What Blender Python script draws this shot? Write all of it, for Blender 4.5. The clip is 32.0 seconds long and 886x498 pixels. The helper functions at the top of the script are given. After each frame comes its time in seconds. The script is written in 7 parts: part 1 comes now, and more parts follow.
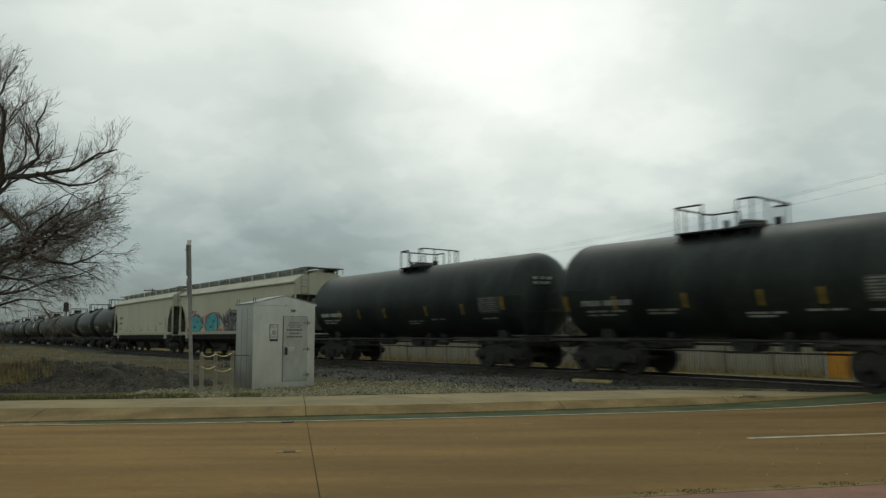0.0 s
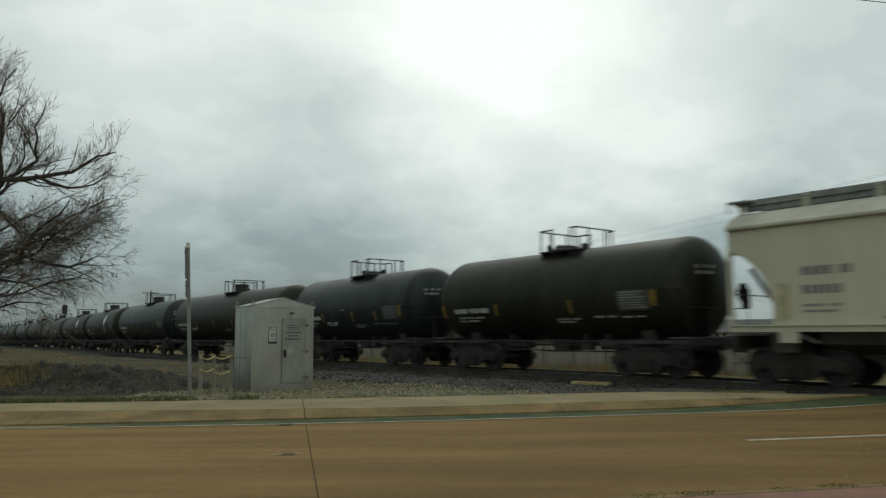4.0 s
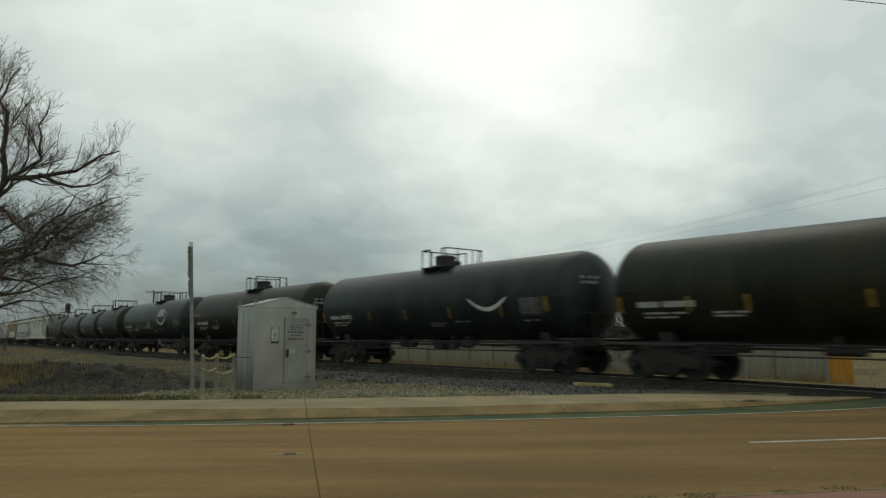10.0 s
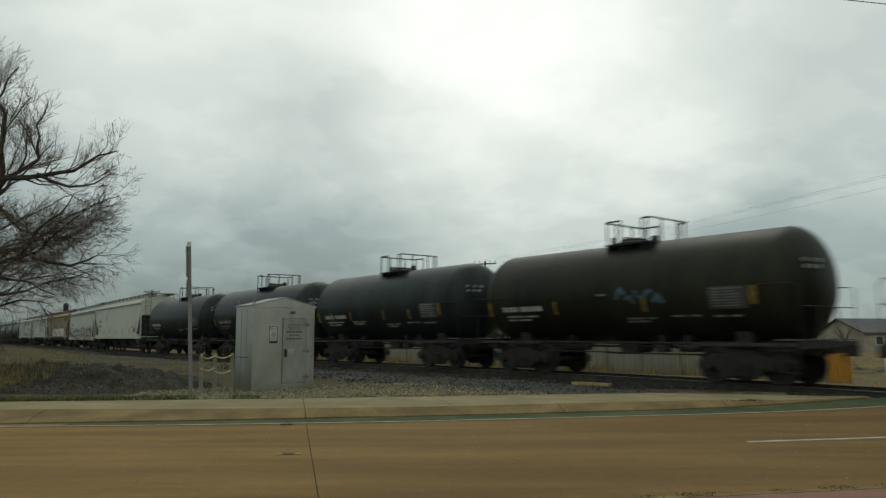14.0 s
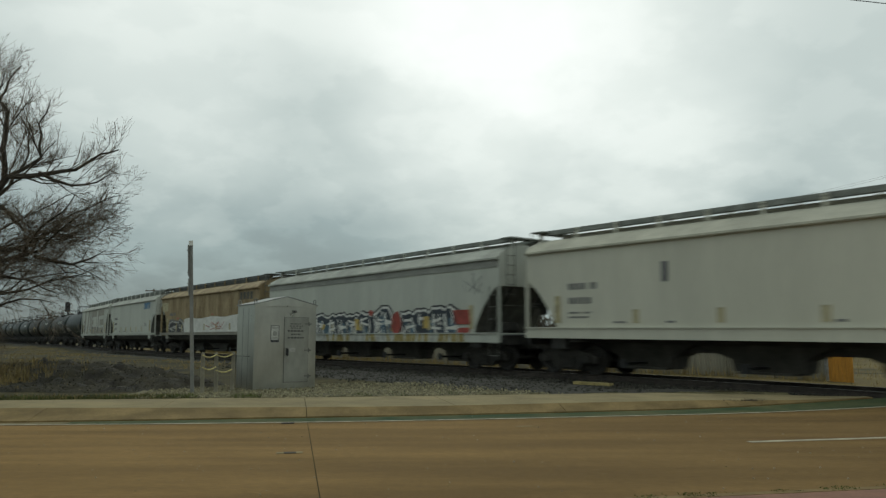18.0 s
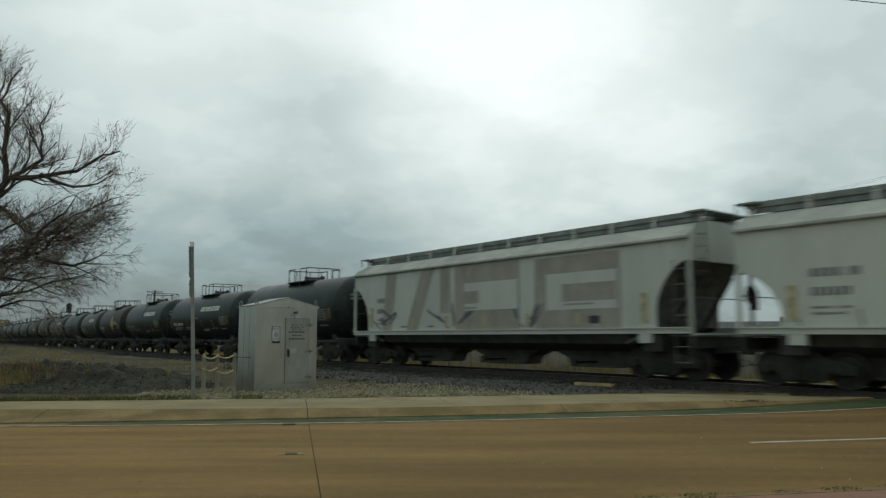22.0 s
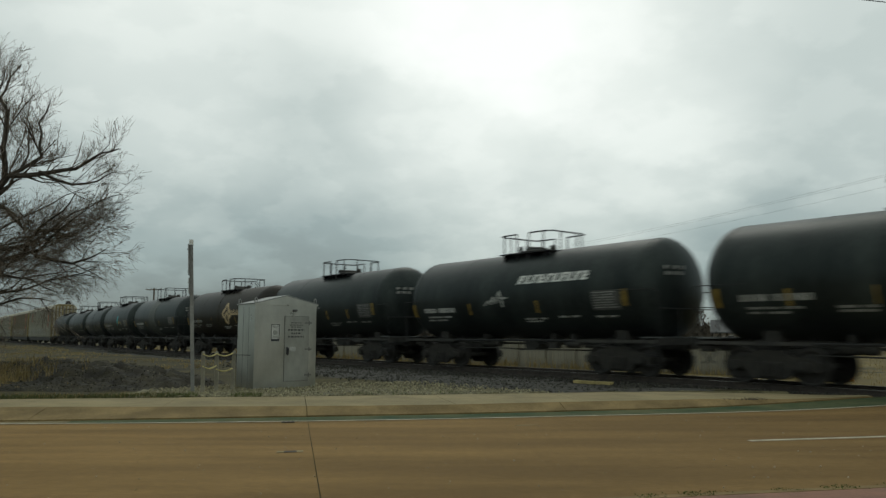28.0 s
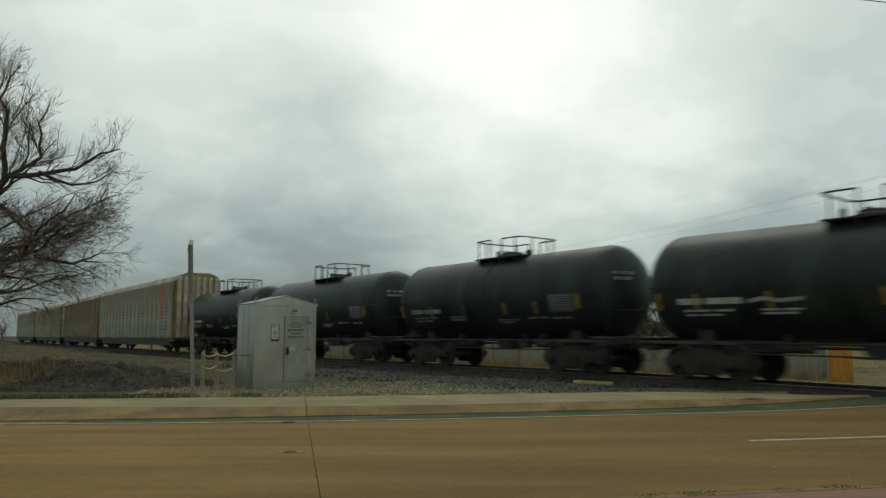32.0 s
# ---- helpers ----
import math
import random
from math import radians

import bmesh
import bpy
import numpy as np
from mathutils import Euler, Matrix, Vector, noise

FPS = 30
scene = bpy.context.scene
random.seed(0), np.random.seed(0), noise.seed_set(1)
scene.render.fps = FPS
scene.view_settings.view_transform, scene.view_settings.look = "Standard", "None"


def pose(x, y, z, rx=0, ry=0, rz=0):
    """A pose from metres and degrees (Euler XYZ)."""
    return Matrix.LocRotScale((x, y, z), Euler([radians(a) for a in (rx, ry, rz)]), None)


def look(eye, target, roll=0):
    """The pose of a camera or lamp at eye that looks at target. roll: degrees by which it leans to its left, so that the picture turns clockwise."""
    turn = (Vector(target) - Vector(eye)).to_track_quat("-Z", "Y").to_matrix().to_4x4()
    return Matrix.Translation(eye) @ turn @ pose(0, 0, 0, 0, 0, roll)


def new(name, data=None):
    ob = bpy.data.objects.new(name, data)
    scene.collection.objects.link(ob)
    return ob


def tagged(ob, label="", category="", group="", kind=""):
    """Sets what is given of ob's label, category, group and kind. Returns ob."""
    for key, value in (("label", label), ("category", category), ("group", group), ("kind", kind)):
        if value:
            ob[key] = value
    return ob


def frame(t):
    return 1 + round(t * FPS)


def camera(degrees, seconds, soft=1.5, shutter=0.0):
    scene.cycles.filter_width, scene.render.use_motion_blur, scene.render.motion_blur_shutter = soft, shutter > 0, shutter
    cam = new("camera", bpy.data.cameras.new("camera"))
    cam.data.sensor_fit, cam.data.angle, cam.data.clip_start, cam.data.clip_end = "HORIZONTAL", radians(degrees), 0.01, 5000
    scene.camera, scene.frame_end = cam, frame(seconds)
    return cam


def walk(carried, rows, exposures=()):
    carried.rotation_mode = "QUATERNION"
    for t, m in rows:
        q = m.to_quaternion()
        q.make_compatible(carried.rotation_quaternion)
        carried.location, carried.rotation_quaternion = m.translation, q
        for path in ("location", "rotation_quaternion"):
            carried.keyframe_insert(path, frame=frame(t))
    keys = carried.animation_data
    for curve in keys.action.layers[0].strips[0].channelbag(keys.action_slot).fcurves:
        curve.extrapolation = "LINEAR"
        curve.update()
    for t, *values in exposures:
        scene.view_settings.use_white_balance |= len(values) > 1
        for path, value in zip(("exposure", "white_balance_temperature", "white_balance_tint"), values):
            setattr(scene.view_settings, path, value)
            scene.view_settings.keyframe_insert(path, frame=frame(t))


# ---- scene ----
EYE_Z = 1.42          # the camera above the road
RAIL_Z = 0.25         # top of the rails above the road
ANGLE = radians(38.33)
ALONG = Vector((-math.sin(ANGLE), math.cos(ANGLE)))   # along the track, away from the crossing
ACROSS = Vector((math.cos(ANGLE), math.sin(ANGLE)))   # from the camera towards the track
TRACK = 19.0          # the track's distance from the camera
AZ = radians(78.6)
ROAD_U = Vector((math.sin(AZ), math.cos(AZ)))         # along the road
ROAD_P = Vector((-math.cos(AZ), math.sin(AZ)))        # across the road, away from the camera


def shot(yaw, pitch, roll):
    """The hand-held camera's pose: it stays in one place and trembles."""
    return pose(0, 0, EYE_Z, 0, 0, yaw) @ pose(0, 0, 0, 90 + pitch) @ pose(0, 0, 0, 0, 0, roll)


cam = camera(61.7, 32.0, soft=1.35, shutter=0.45)
walk(cam, [
    (0.0, shot(-0.064, 6.609, -0.294)),
    (0.5, shot(-0.155, 6.651, -0.376)),
    (1.0, shot(0.010, 6.610, -0.287)),
    (1.5, shot(0.227, 6.548, -0.290)),
    (2.0, shot(-0.048, 6.688, -0.235)),
    (2.5, shot(-0.117, 6.752, -0.316)),
    (3.0, shot(-0.236, 6.840, -0.323)),
    (3.5, shot(-0.146, 6.770, -0.354)),
    (5.5, shot(-0.204, 6.853, -0.365)),
    (6.0, shot(-0.149, 6.837, -0.409)),
    (6.5, shot(-0.234, 6.859, -0.475)),
    (7.0, shot(-0.214, 6.853, -0.362)),
    (7.5, shot(-0.112, 6.812, -0.387)),
    (8.0, shot(-0.035, 6.804, -0.288)),
    (8.5, shot(0.134, 6.779, -0.110)),
    (9.0, shot(0.149, 6.762, 0.110)),
    (9.5, shot(0.083, 6.799, -0.014)),
    (10.0, shot(0.058, 6.822, -0.066)),
    (10.5, shot(0.096, 6.766, -0.072)),
    (11.0, shot(0.086, 6.730, -0.101)),
    (11.5, shot(0.058, 6.759, -0.032)),
    (12.0, shot(0.008, 6.782, -0.122)),
    (12.5, shot(0.040, 6.791, -0.072)),
    (13.0, shot(-0.056, 6.801, -0.099)),
    (13.5, shot(-0.000, 6.790, -0.097)),
    (14.0, shot(-0.069, 6.795, -0.108)),
    (14.5, shot(0.008, 6.775, -0.042)),
    (16.5, shot(0.023, 6.794, -0.012)),
    (17.0, shot(0.096, 6.756, -0.006)),
    (17.5, shot(0.043, 6.763, 0.011)),
    (18.0, shot(0.053, 6.746, 0.005)),
    (18.5, shot(0.014, 6.771, 0.035)),
    (19.0, shot(0.004, 6.791, 0.011)),
    (19.5, shot(0.079, 6.756, -0.008)),
    (20.0, shot(-0.283, 6.862, -0.045)),
    (20.5, shot(0.009, 6.788, -0.123)),
    (21.0, shot(-0.248, 6.877, -0.068)),
    (21.5, shot(-0.014, 6.822, -0.062)),
    (22.0, shot(0.129, 6.818, -0.045)),
    (22.5, shot(-0.138, 6.862, -0.103)),
    (23.0, shot(-0.156, 6.876, -0.078)),
    (23.5, shot(-0.039, 6.837, -0.080)),
    (24.0, shot(-0.047, 6.854, -0.129)),
    (24.5, shot(-0.008, 6.817, -0.062)),
    (25.0, shot(-0.117, 6.769, -0.047)),
    (25.5, shot(-0.083, 6.746, -0.048)),
    (27.5, shot(-0.132, 6.678, 0.061)),
    (28.0, shot(0.074, 6.666, -0.005)),
    (28.5, shot(0.068, 6.672, -0.009)),
    (29.0, shot(-0.153, 6.721, -0.125)),
    (29.5, shot(-0.022, 6.701, -0.062)),
    (30.0, shot(-0.018, 6.684, -0.056)),
    (30.5, shot(0.201, 6.642, -0.078)),
    (31.0, shot(0.020, 6.681, -0.026)),
    (31.5, shot(-0.291, 6.797, -0.092)),
    (32.0, shot(0.066, 6.676, -0.021)),
], exposures=[
    (0.0, 0.0, 6600, 9.0), (2.0, 0.0, 6600, 9.0), (3.2, 0.0, 6440, 8.6), (6.0, 0.0, 6470, 8.6), (8.0, 0.0, 6570, 9.0), (14.5, 0.0, 6600, 9.0), (17.0, 0.0, 6630, 9.0), (18.0, 0.0, 6450, 8.0), (20.0, 0.0, 6390, 7.5), (22.0, 0.0, 6270, 7.0), (25.5, 0.0, 6420, 7.7), (29.0, 0.0, 6500, 9.0), (32.0, 0.0, 6600, 9.0)])

# ---- world and sun ----
SUN_AZ, SUN_EL = radians(8), radians(52)


def make_world():
    w = bpy.data.worlds.new("overcast_sky")
    w.use_nodes = True
    nt = w.node_tree
    nt.nodes.clear()
    N = nt.nodes.new
    L = nt.links.new
    out = N("ShaderNodeOutputWorld")
    bg = N("ShaderNodeBackground")
    L(bg.outputs[0], out.inputs[0])
    tc = N("ShaderNodeTexCoord")
    sky = N("ShaderNodeTexSky")
    sky.sky_type = "NISHITA"
    sky.sun_disc = False
    sky.sun_elevation = SUN_EL
    sky.sun_rotation = SUN_AZ
    skys = N("ShaderNodeVectorMath")
    skys.operation = "SCALE"
    skys.inputs[3].default_value = 0.006
    L(sky.outputs[0], skys.inputs[0])

    def lobe(d, inner, outer):
        dot = N("ShaderNodeVectorMath")
        dot.operation = "DOT_PRODUCT"
        L(warp.outputs[0], dot.inputs[0])
        dot.inputs[1].default_value = Vector(d).normalized()
        mr = N("ShaderNodeMapRange")
        mr.interpolation_type = "SMOOTHSTEP"
        mr.inputs[1].default_value = math.cos(radians(outer))
        mr.inputs[2].default_value = math.cos(radians(inner))
        L(dot.outputs["Value"], mr.inputs[0])
        return mr.outputs[0]

    def add(a, b, k, base=None):
        m = N("ShaderNodeMath")
        m.operation = "MULTIPLY_ADD"
        L(b, m.inputs[0])
        m.inputs[1].default_value = k
        if base is None:
            L(a, m.inputs[2])
        else:
            m.inputs[2].default_value = base
        return m.outputs[0]

    # the cloud layer is seen in perspective: divide by the height
    sep = N("ShaderNodeSeparateXYZ")
    L(tc.outputs["Generated"], sep.inputs[0])
    mx = N("ShaderNodeMath")
    mx.operation = "ADD"
    L(sep.outputs[2], mx.inputs[0])
    mx.inputs[1].default_value = 0.42
    mc = N("ShaderNodeMath")
    mc.operation = "MAXIMUM"
    L(mx.outputs[0], mc.inputs[0])
    mc.inputs[1].default_value = 0.05
    inv = N("ShaderNodeMath")
    inv.operation = "DIVIDE"
    inv.inputs[0].default_value = 1.0
    L(mc.outputs[0], inv.inputs[1])
    flat = N("ShaderNodeVectorMath")
    flat.operation = "SCALE"
    L(tc.outputs["Generated"], flat.inputs[0])
    L(inv.outputs[0], flat.inputs[3])
    n1 = N("ShaderNodeTexNoise")
    n1.inputs["Scale"].default_value = 2.6
    n1.inputs["Detail"].default_value = 6
    n1.inputs["Roughness"].default_value = 0.5
    L(flat.outputs[0], n1.inputs["Vector"])
    n2 = N("ShaderNodeTexNoise")
    n2.inputs["Scale"].default_value = 6.5
    n2.inputs["Detail"].default_value = 5
    L(flat.outputs[0], n2.inputs["Vector"])
    # bend the directions by the noise, so that the bright opening has ragged edges
    nsub = N("ShaderNodeVectorMath")
    nsub.operation = "SUBTRACT"
    L(n1.outputs["Color"], nsub.inputs[0])
    nsub.inputs[1].default_value = (0.5, 0.5, 0.5)
    nsc = N("ShaderNodeVectorMath")
    nsc.operation = "SCALE"
    L(nsub.outputs[0], nsc.inputs[0])
    nsc.inputs[3].default_value = 0.055
    warp = N("ShaderNodeVectorMath")
    warp.operation = "ADD"
    L(tc.outputs["Generated"], warp.inputs[0])
    L(nsc.outputs[0], warp.inputs[1])
    v = add(None, lobe((0.13, 1, 0.37), 3, 20), 0.31, 0.24)
    v = add(v, lobe((-0.17, 1, 0.50), 3, 28), 0.365)
    v = add(v, lobe((0.52, 1, 0.48), 3, 25), 0.2)
    v = add(v, lobe((-0.62, 1, 0.49), 3, 25), 0.24)
    v = add(v, lobe((0, -1, 0.6), 15, 112), 0.15)
    v = add(v, lobe((0, 0.1, 1), 8, 58), 0.17)
    v = add(v, lobe((-0.42, 1, 0.10), 4, 30), -0.125)
    v = add(v, lobe((-0.22, 1, 0.20), 3, 17), -0.05)
    v = add(v, lobe((0.32, 1, 0.13), 3, 18), -0.045)
    # the lower cloud ends in a torn slanting edge, with light above it
    fray = N("ShaderNodeVectorMath")
    fray.operation = "MULTIPLY_ADD"
    L(n2.outputs["Color"], fray.inputs[0])
    fray.inputs[1].default_value = (0.12, 0.12, 0.12)
    L(warp.outputs[0], fray.inputs[2])
    slant = N("ShaderNodeVectorMath")
    slant.operation = "DOT_PRODUCT"
    L(fray.outputs[0], slant.inputs[0])
    slant.inputs[1].default_value = (0.30, -0.32, 0.969)
    for lo, hi, k in ((0.042, 0.078, 0.055), (-0.06, 0.2, 0.02)):
        torn = N("ShaderNodeMapRange")
        torn.interpolation_type = "SMOOTHSTEP"
        torn.inputs[1].default_value, torn.inputs[2].default_value = lo, hi
        L(slant.outputs["Value"], torn.inputs[0])
        v = add(v, torn.outputs[0], k)
    v = add(v, n1.outputs["Fac"], 0.05)
    v = add(v, n2.outputs["Fac"], 0.05)
    lumps = N("ShaderNodeMapRange")
    lumps.interpolation_type = "SMOOTHSTEP"
    lumps.inputs[1].default_value, lumps.inputs[2].default_value = 0.45, 0.57
    L(n2.outputs["Fac"], lumps.inputs[0])
    v = add(v, lumps.outputs[0], 0.035)
    ramp = N("ShaderNodeValToRGB")
    el = ramp.color_ramp.elements
    el[0].position, el[0].color = 0.2, (0.168, 0.206, 0.204, 1)
    el[1].position, el[1].color = 1.0, (0.97, 1.0, 0.95, 1)
    for pos, col in ((0.36, (0.305, 0.374, 0.366, 1)), (0.55, (0.52, 0.585, 0.555, 1)), (0.8, (0.785, 0.835, 0.785, 1))):
        e = el.new(pos)
        e.color = col
    L(v, ramp.inputs[0])
    mix = N("ShaderNodeVectorMath")
    mix.operation = "ADD"
    L(ramp.outputs[0], mix.inputs[0])
    L(skys.outputs[0], mix.inputs[1])
    L(mix.outputs[0], bg.inputs[0])
    bg.inputs[1].default_value = 1.0
    scene.world = w


make_world()
sun_data = bpy.data.lights.new("sun", "SUN")
sun_data.energy, sun_data.angle, sun_data.color = 0.32, radians(25), (1.0, 0.97, 0.87)
sun = new("sun", sun_data)
sun.matrix_world = look((0, 0, 60), Vector((0, 0, 60)) - Vector((math.sin(SUN_AZ) * math.cos(SUN_EL), math.cos(SUN_AZ) * math.cos(SUN_EL), math.sin(SUN_EL))))


# ---- materials ----
def material(name, base, rough=0.7, metal=0.0, vary=0.25, scale=3.0, fine=40.0, bump=0.15, second=None, streak=0.0, island=0.0, spec=0.5, turn=0.0, stretch=None, tining=0.0):
    """Two scales of stain and grain over a base colour; streak runs stains downwards."""
    m = bpy.data.materials.new(name)
    m.use_nodes = True
    nt = m.node_tree
    b = nt.nodes["Principled BSDF"]
    b.inputs["Roughness"].default_value = rough
    b.inputs["Metallic"].default_value = metal
    b.inputs["Specular IOR Level"].default_value = spec
    N, L = nt.nodes.new, nt.links.new
    tc = N("ShaderNodeTexCoord")
    mp = N("ShaderNodeMapping")
    L(tc.outputs["Object"], mp.inputs[0])
    if stretch:
        mp.inputs["Rotation"].default_value = (0, 0, turn)
        mp.inputs["Scale"].default_value = stretch
    if streak:
        mp.inputs["Scale"].default_value = (1, 1, 1 - 0.9 * streak)
    n1, n2 = N("ShaderNodeTexNoise"), N("ShaderNodeTexNoise")
    for n, s, d in ((n1, scale, 6), (n2, fine, 3)):
        n.inputs["Scale"].default_value = s
        n.inputs["Detail"].default_value = d
        n.inputs["Roughness"].default_value = 0.62
        L(mp.outputs[0], n.inputs["Vector"])
    dark = [c * (1 - vary) for c in base]
    light = second or [min(1, c * (1 + vary)) for c in base]
    r1 = N("ShaderNodeValToRGB")
    r1.color_ramp.elements[0].position, r1.color_ramp.elements[1].position = 0.36, 0.66
    r1.color_ramp.elements[0].color, r1.color_ramp.elements[1].color = (*dark, 1), (*light, 1)
    L(n1.outputs["Fac"], r1.inputs[0])
    r2 = N("ShaderNodeMapRange")
    r2.inputs[1].default_value, r2.inputs[2].default_value = 0.3, 0.7
    r2.inputs[3].default_value, r2.inputs[4].default_value = 1 - vary * 0.7, 1 + vary * 0.5
    L(n2.outputs["Fac"], r2.inputs[0])
    mul = N("ShaderNodeVectorMath")
    mul.operation = "SCALE"
    L(r1.outputs[0], mul.inputs[0])
    last = r2.outputs[0]
    if island:
        oi = N("ShaderNodeObjectInfo")
        gi = N("ShaderNodeNewGeometry")
        s = N("ShaderNodeMath")
        s.operation = "ADD"
        L(oi.outputs["Random"], s.inputs[0])
        L(gi.outputs["Random Per Island"], s.inputs[1])
        mr = N("ShaderNodeMapRange")
        mr.inputs[1].default_value, mr.inputs[2].default_value = 0, 2
        mr.inputs[3].default_value, mr.inputs[4].default_value = 1 - island, 1 + island
        L(s.outputs[0], mr.inputs[0])
        mm = N("ShaderNodeMath")
        mm.operation = "MULTIPLY"
        L(last, mm.inputs[0])
        L(mr.outputs[0], mm.inputs[1])
        last = mm.outputs[0]
    if tining:
        # fine grooves across the road, worn away in places
        m2 = N("ShaderNodeMapping")
        m2.inputs["Rotation"].default_value = (0, 0, turn)
        m2.inputs["Scale"].default_value = (26, 0.35, 1)
        L(tc.outputs["Object"], m2.inputs[0])
        n3 = N("ShaderNodeTexNoise")
        n3.inputs["Scale"].default_value = 1.0
        n3.inputs["Detail"].default_value = 4
        L(m2.outputs[0], n3.inputs["Vector"])
        n4 = N("ShaderNodeTexNoise")
        n4.inputs["Scale"].default_value = 90
        n4.inputs["Detail"].default_value = 2
        L(tc.outputs["Object"], n4.inputs["Vector"])
        for tex, lo in ((n3, tining * 0.15), (n4, tining)):
            t3 = N("ShaderNodeMapRange")
            t3.inputs[1].default_value, t3.inputs[2].default_value = 0.3, 0.7
            t3.inputs[3].default_value, t3.inputs[4].default_value = 1 - lo, 1 + lo
            L(tex.outputs["Fac"], t3.inputs[0])
            m3 = N("ShaderNodeMath")
            m3.operation = "MULTIPLY"
            L(last, m3.inputs[0])
            L(t3.outputs[0], m3.inputs[1])
            last = m3.outputs[0]
    if tining:
        # the road darkens towards the crossing, with an uneven edge
        m5 = N("ShaderNodeMapping")
        m5.inputs["Rotation"].default_value = (0, 0, turn)
        L(tc.outputs["Object"], m5.inputs[0])
        sx = N("ShaderNodeSeparateXYZ")
        L(m5.outputs[0], sx.inputs[0])
        wave = N("ShaderNodeMath")
        wave.operation = "MULTIPLY_ADD"
        L(n1.outputs["Fac"], wave.inputs[0])
        wave.inputs[1].default_value = 4.0
        L(sx.outputs[0], wave.inputs[2])
        t5 = N("ShaderNodeMapRange")
        t5.interpolation_type = "SMOOTHSTEP"
        for q, val in enumerate((0.0, 11.0, 1.08, 0.8)):
            t5.inputs[q + 1].default_value = val
        L(wave.outputs[0], t5.inputs[0])
        m6 = N("ShaderNodeMath")
        m6.operation = "MULTIPLY"
        L(last, m6.inputs[0])
        L(t5.outputs[0], m6.inputs[1])
        last = m6.outputs[0]
    L(last, mul.inputs[3])
    L(mul.outputs[0], b.inputs["Base Color"])
    rr = N("ShaderNodeMapRange")
    rr.inputs[3].default_value, rr.inputs[4].default_value = max(0.05, rough - 0.15), min(1, rough + 0.12)
    L(n1.outputs["Fac"], rr.inputs[0])
    L(rr.outputs[0], b.inputs["Roughness"])
    if bump:
        bp = N("ShaderNodeBump")
        bp.inputs["Strength"].default_value = bump
        bp.inputs["Distance"].default_value = 0.02
        L(n2.outputs["Fac"], bp.inputs["Height"])
        L(bp.outputs[0], b.inputs["Normal"])
    return m


M = {}
M["tank_black"] = material("tank_black_paint", (0.02, 0.024, 0.025), 0.44, spec=0.25, vary=0.45, scale=1.2, fine=14, bump=0.05, streak=0.8, second=(0.03, 0.035, 0.033))
M["tank_grime"] = material("tank_grimy_paint", (0.0195, 0.0195, 0.015), 0.48, spec=0.22, vary=0.45, scale=0.9, fine=12, bump=0.06, streak=0.85, second=(0.028, 0.0265, 0.018))
M["tank_brown"] = material("tank_brown_paint", (0.02, 0.0165, 0.0115), 0.5, spec=0.25, vary=0.4, scale=0.7, fine=12, bump=0.06, streak=0.85, second=(0.034, 0.027, 0.017))
M["tank_grey"] = material("tank_grey_paint", (0.02, 0.0245, 0.026), 0.44, spec=0.28, vary=0.3, scale=0.7, fine=12, bump=0.05, streak=0.85, second=(0.033, 0.0385, 0.037))
M["hop_band"] = material("hopper_grey_band", (0.27, 0.275, 0.25), 0.7, vary=0.15, scale=0.9, fine=10, bump=0.05)
M["crest"] = material("faded_white_crest", (0.42, 0.42, 0.38), 0.7, vary=0.3, scale=3, fine=20, bump=0.03)
M["band"] = material("tank_band_paint", (0.075, 0.08, 0.07), 0.6, vary=0.4, scale=1.5, fine=14, bump=0.05, streak=0.8)
M["frame_black"] = material("frame_black", (0.04, 0.04, 0.037), 0.75, spec=0.4, vary=0.45, scale=3, fine=30, bump=0.2, second=(0.06, 0.056, 0.048))
M["truck"] = material("truck_cast_steel", (0.034, 0.0325, 0.029), 0.85, spec=0.4, vary=0.45, scale=4, fine=30, bump=0.3, second=(0.05, 0.046, 0.038))
M["wheel"] = material("wheel_steel", (0.035, 0.032, 0.028), 0.6, 0.2, vary=0.4, scale=6, fine=40, bump=0.15)
M["tread"] = material("worn_steel", (0.2, 0.19, 0.17), 0.5, 0.7, vary=0.3, scale=6, fine=40, bump=0.1)
M["yellow"] = material("yellow_reflector", (0.215, 0.14, 0.022), 0.5, vary=0.35, scale=6, fine=30, bump=0.05)
M["white"] = material("white_stencil", (0.45, 0.45, 0.42), 0.7, vary=0.25, scale=5, fine=30, bump=0.05)
M["pale"] = material("faded_stencil", (0.26, 0.26, 0.235), 0.7, vary=0.35, scale=5, fine=30, bump=0.05)
M["gold"] = material("faded_gold_paint", (0.48, 0.36, 0.2), 0.7, vary=0.35, scale=4, fine=25, bump=0.05)
M["pipe"] = material("handrail_steel", (0.018, 0.018, 0.018), 0.6, 0.2, vary=0.4, scale=6, fine=40, bump=0.1)
M["galv"] = material("galvanised_rail", (0.28, 0.29, 0.28), 0.5, 0.4, vary=0.25, scale=6, fine=40, bump=0.1)
M["hop_cream"] = material("hopper_cream_paint", (0.475, 0.455, 0.335), 0.6, vary=0.08, scale=0.9, fine=12, bump=0.05, streak=0.93)
M["hop_pale"] = material("hopper_pale_paint", (0.53, 0.52, 0.435), 0.5, vary=0.07, scale=0.8, fine=12, bump=0.05, streak=0.93)
M["hop_grey"] = material("hopper_grey_paint", (0.47, 0.485, 0.43), 0.55, vary=0.09, scale=0.9, fine=12, bump=0.05, streak=0.93)
M["hop_brown"] = material("hopper_rusty_tan_paint", (0.285, 0.19, 0.085), 0.75, vary=0.4, scale=1.3, fine=11, bump=0.08, streak=0.88, second=(0.40, 0.315, 0.18))
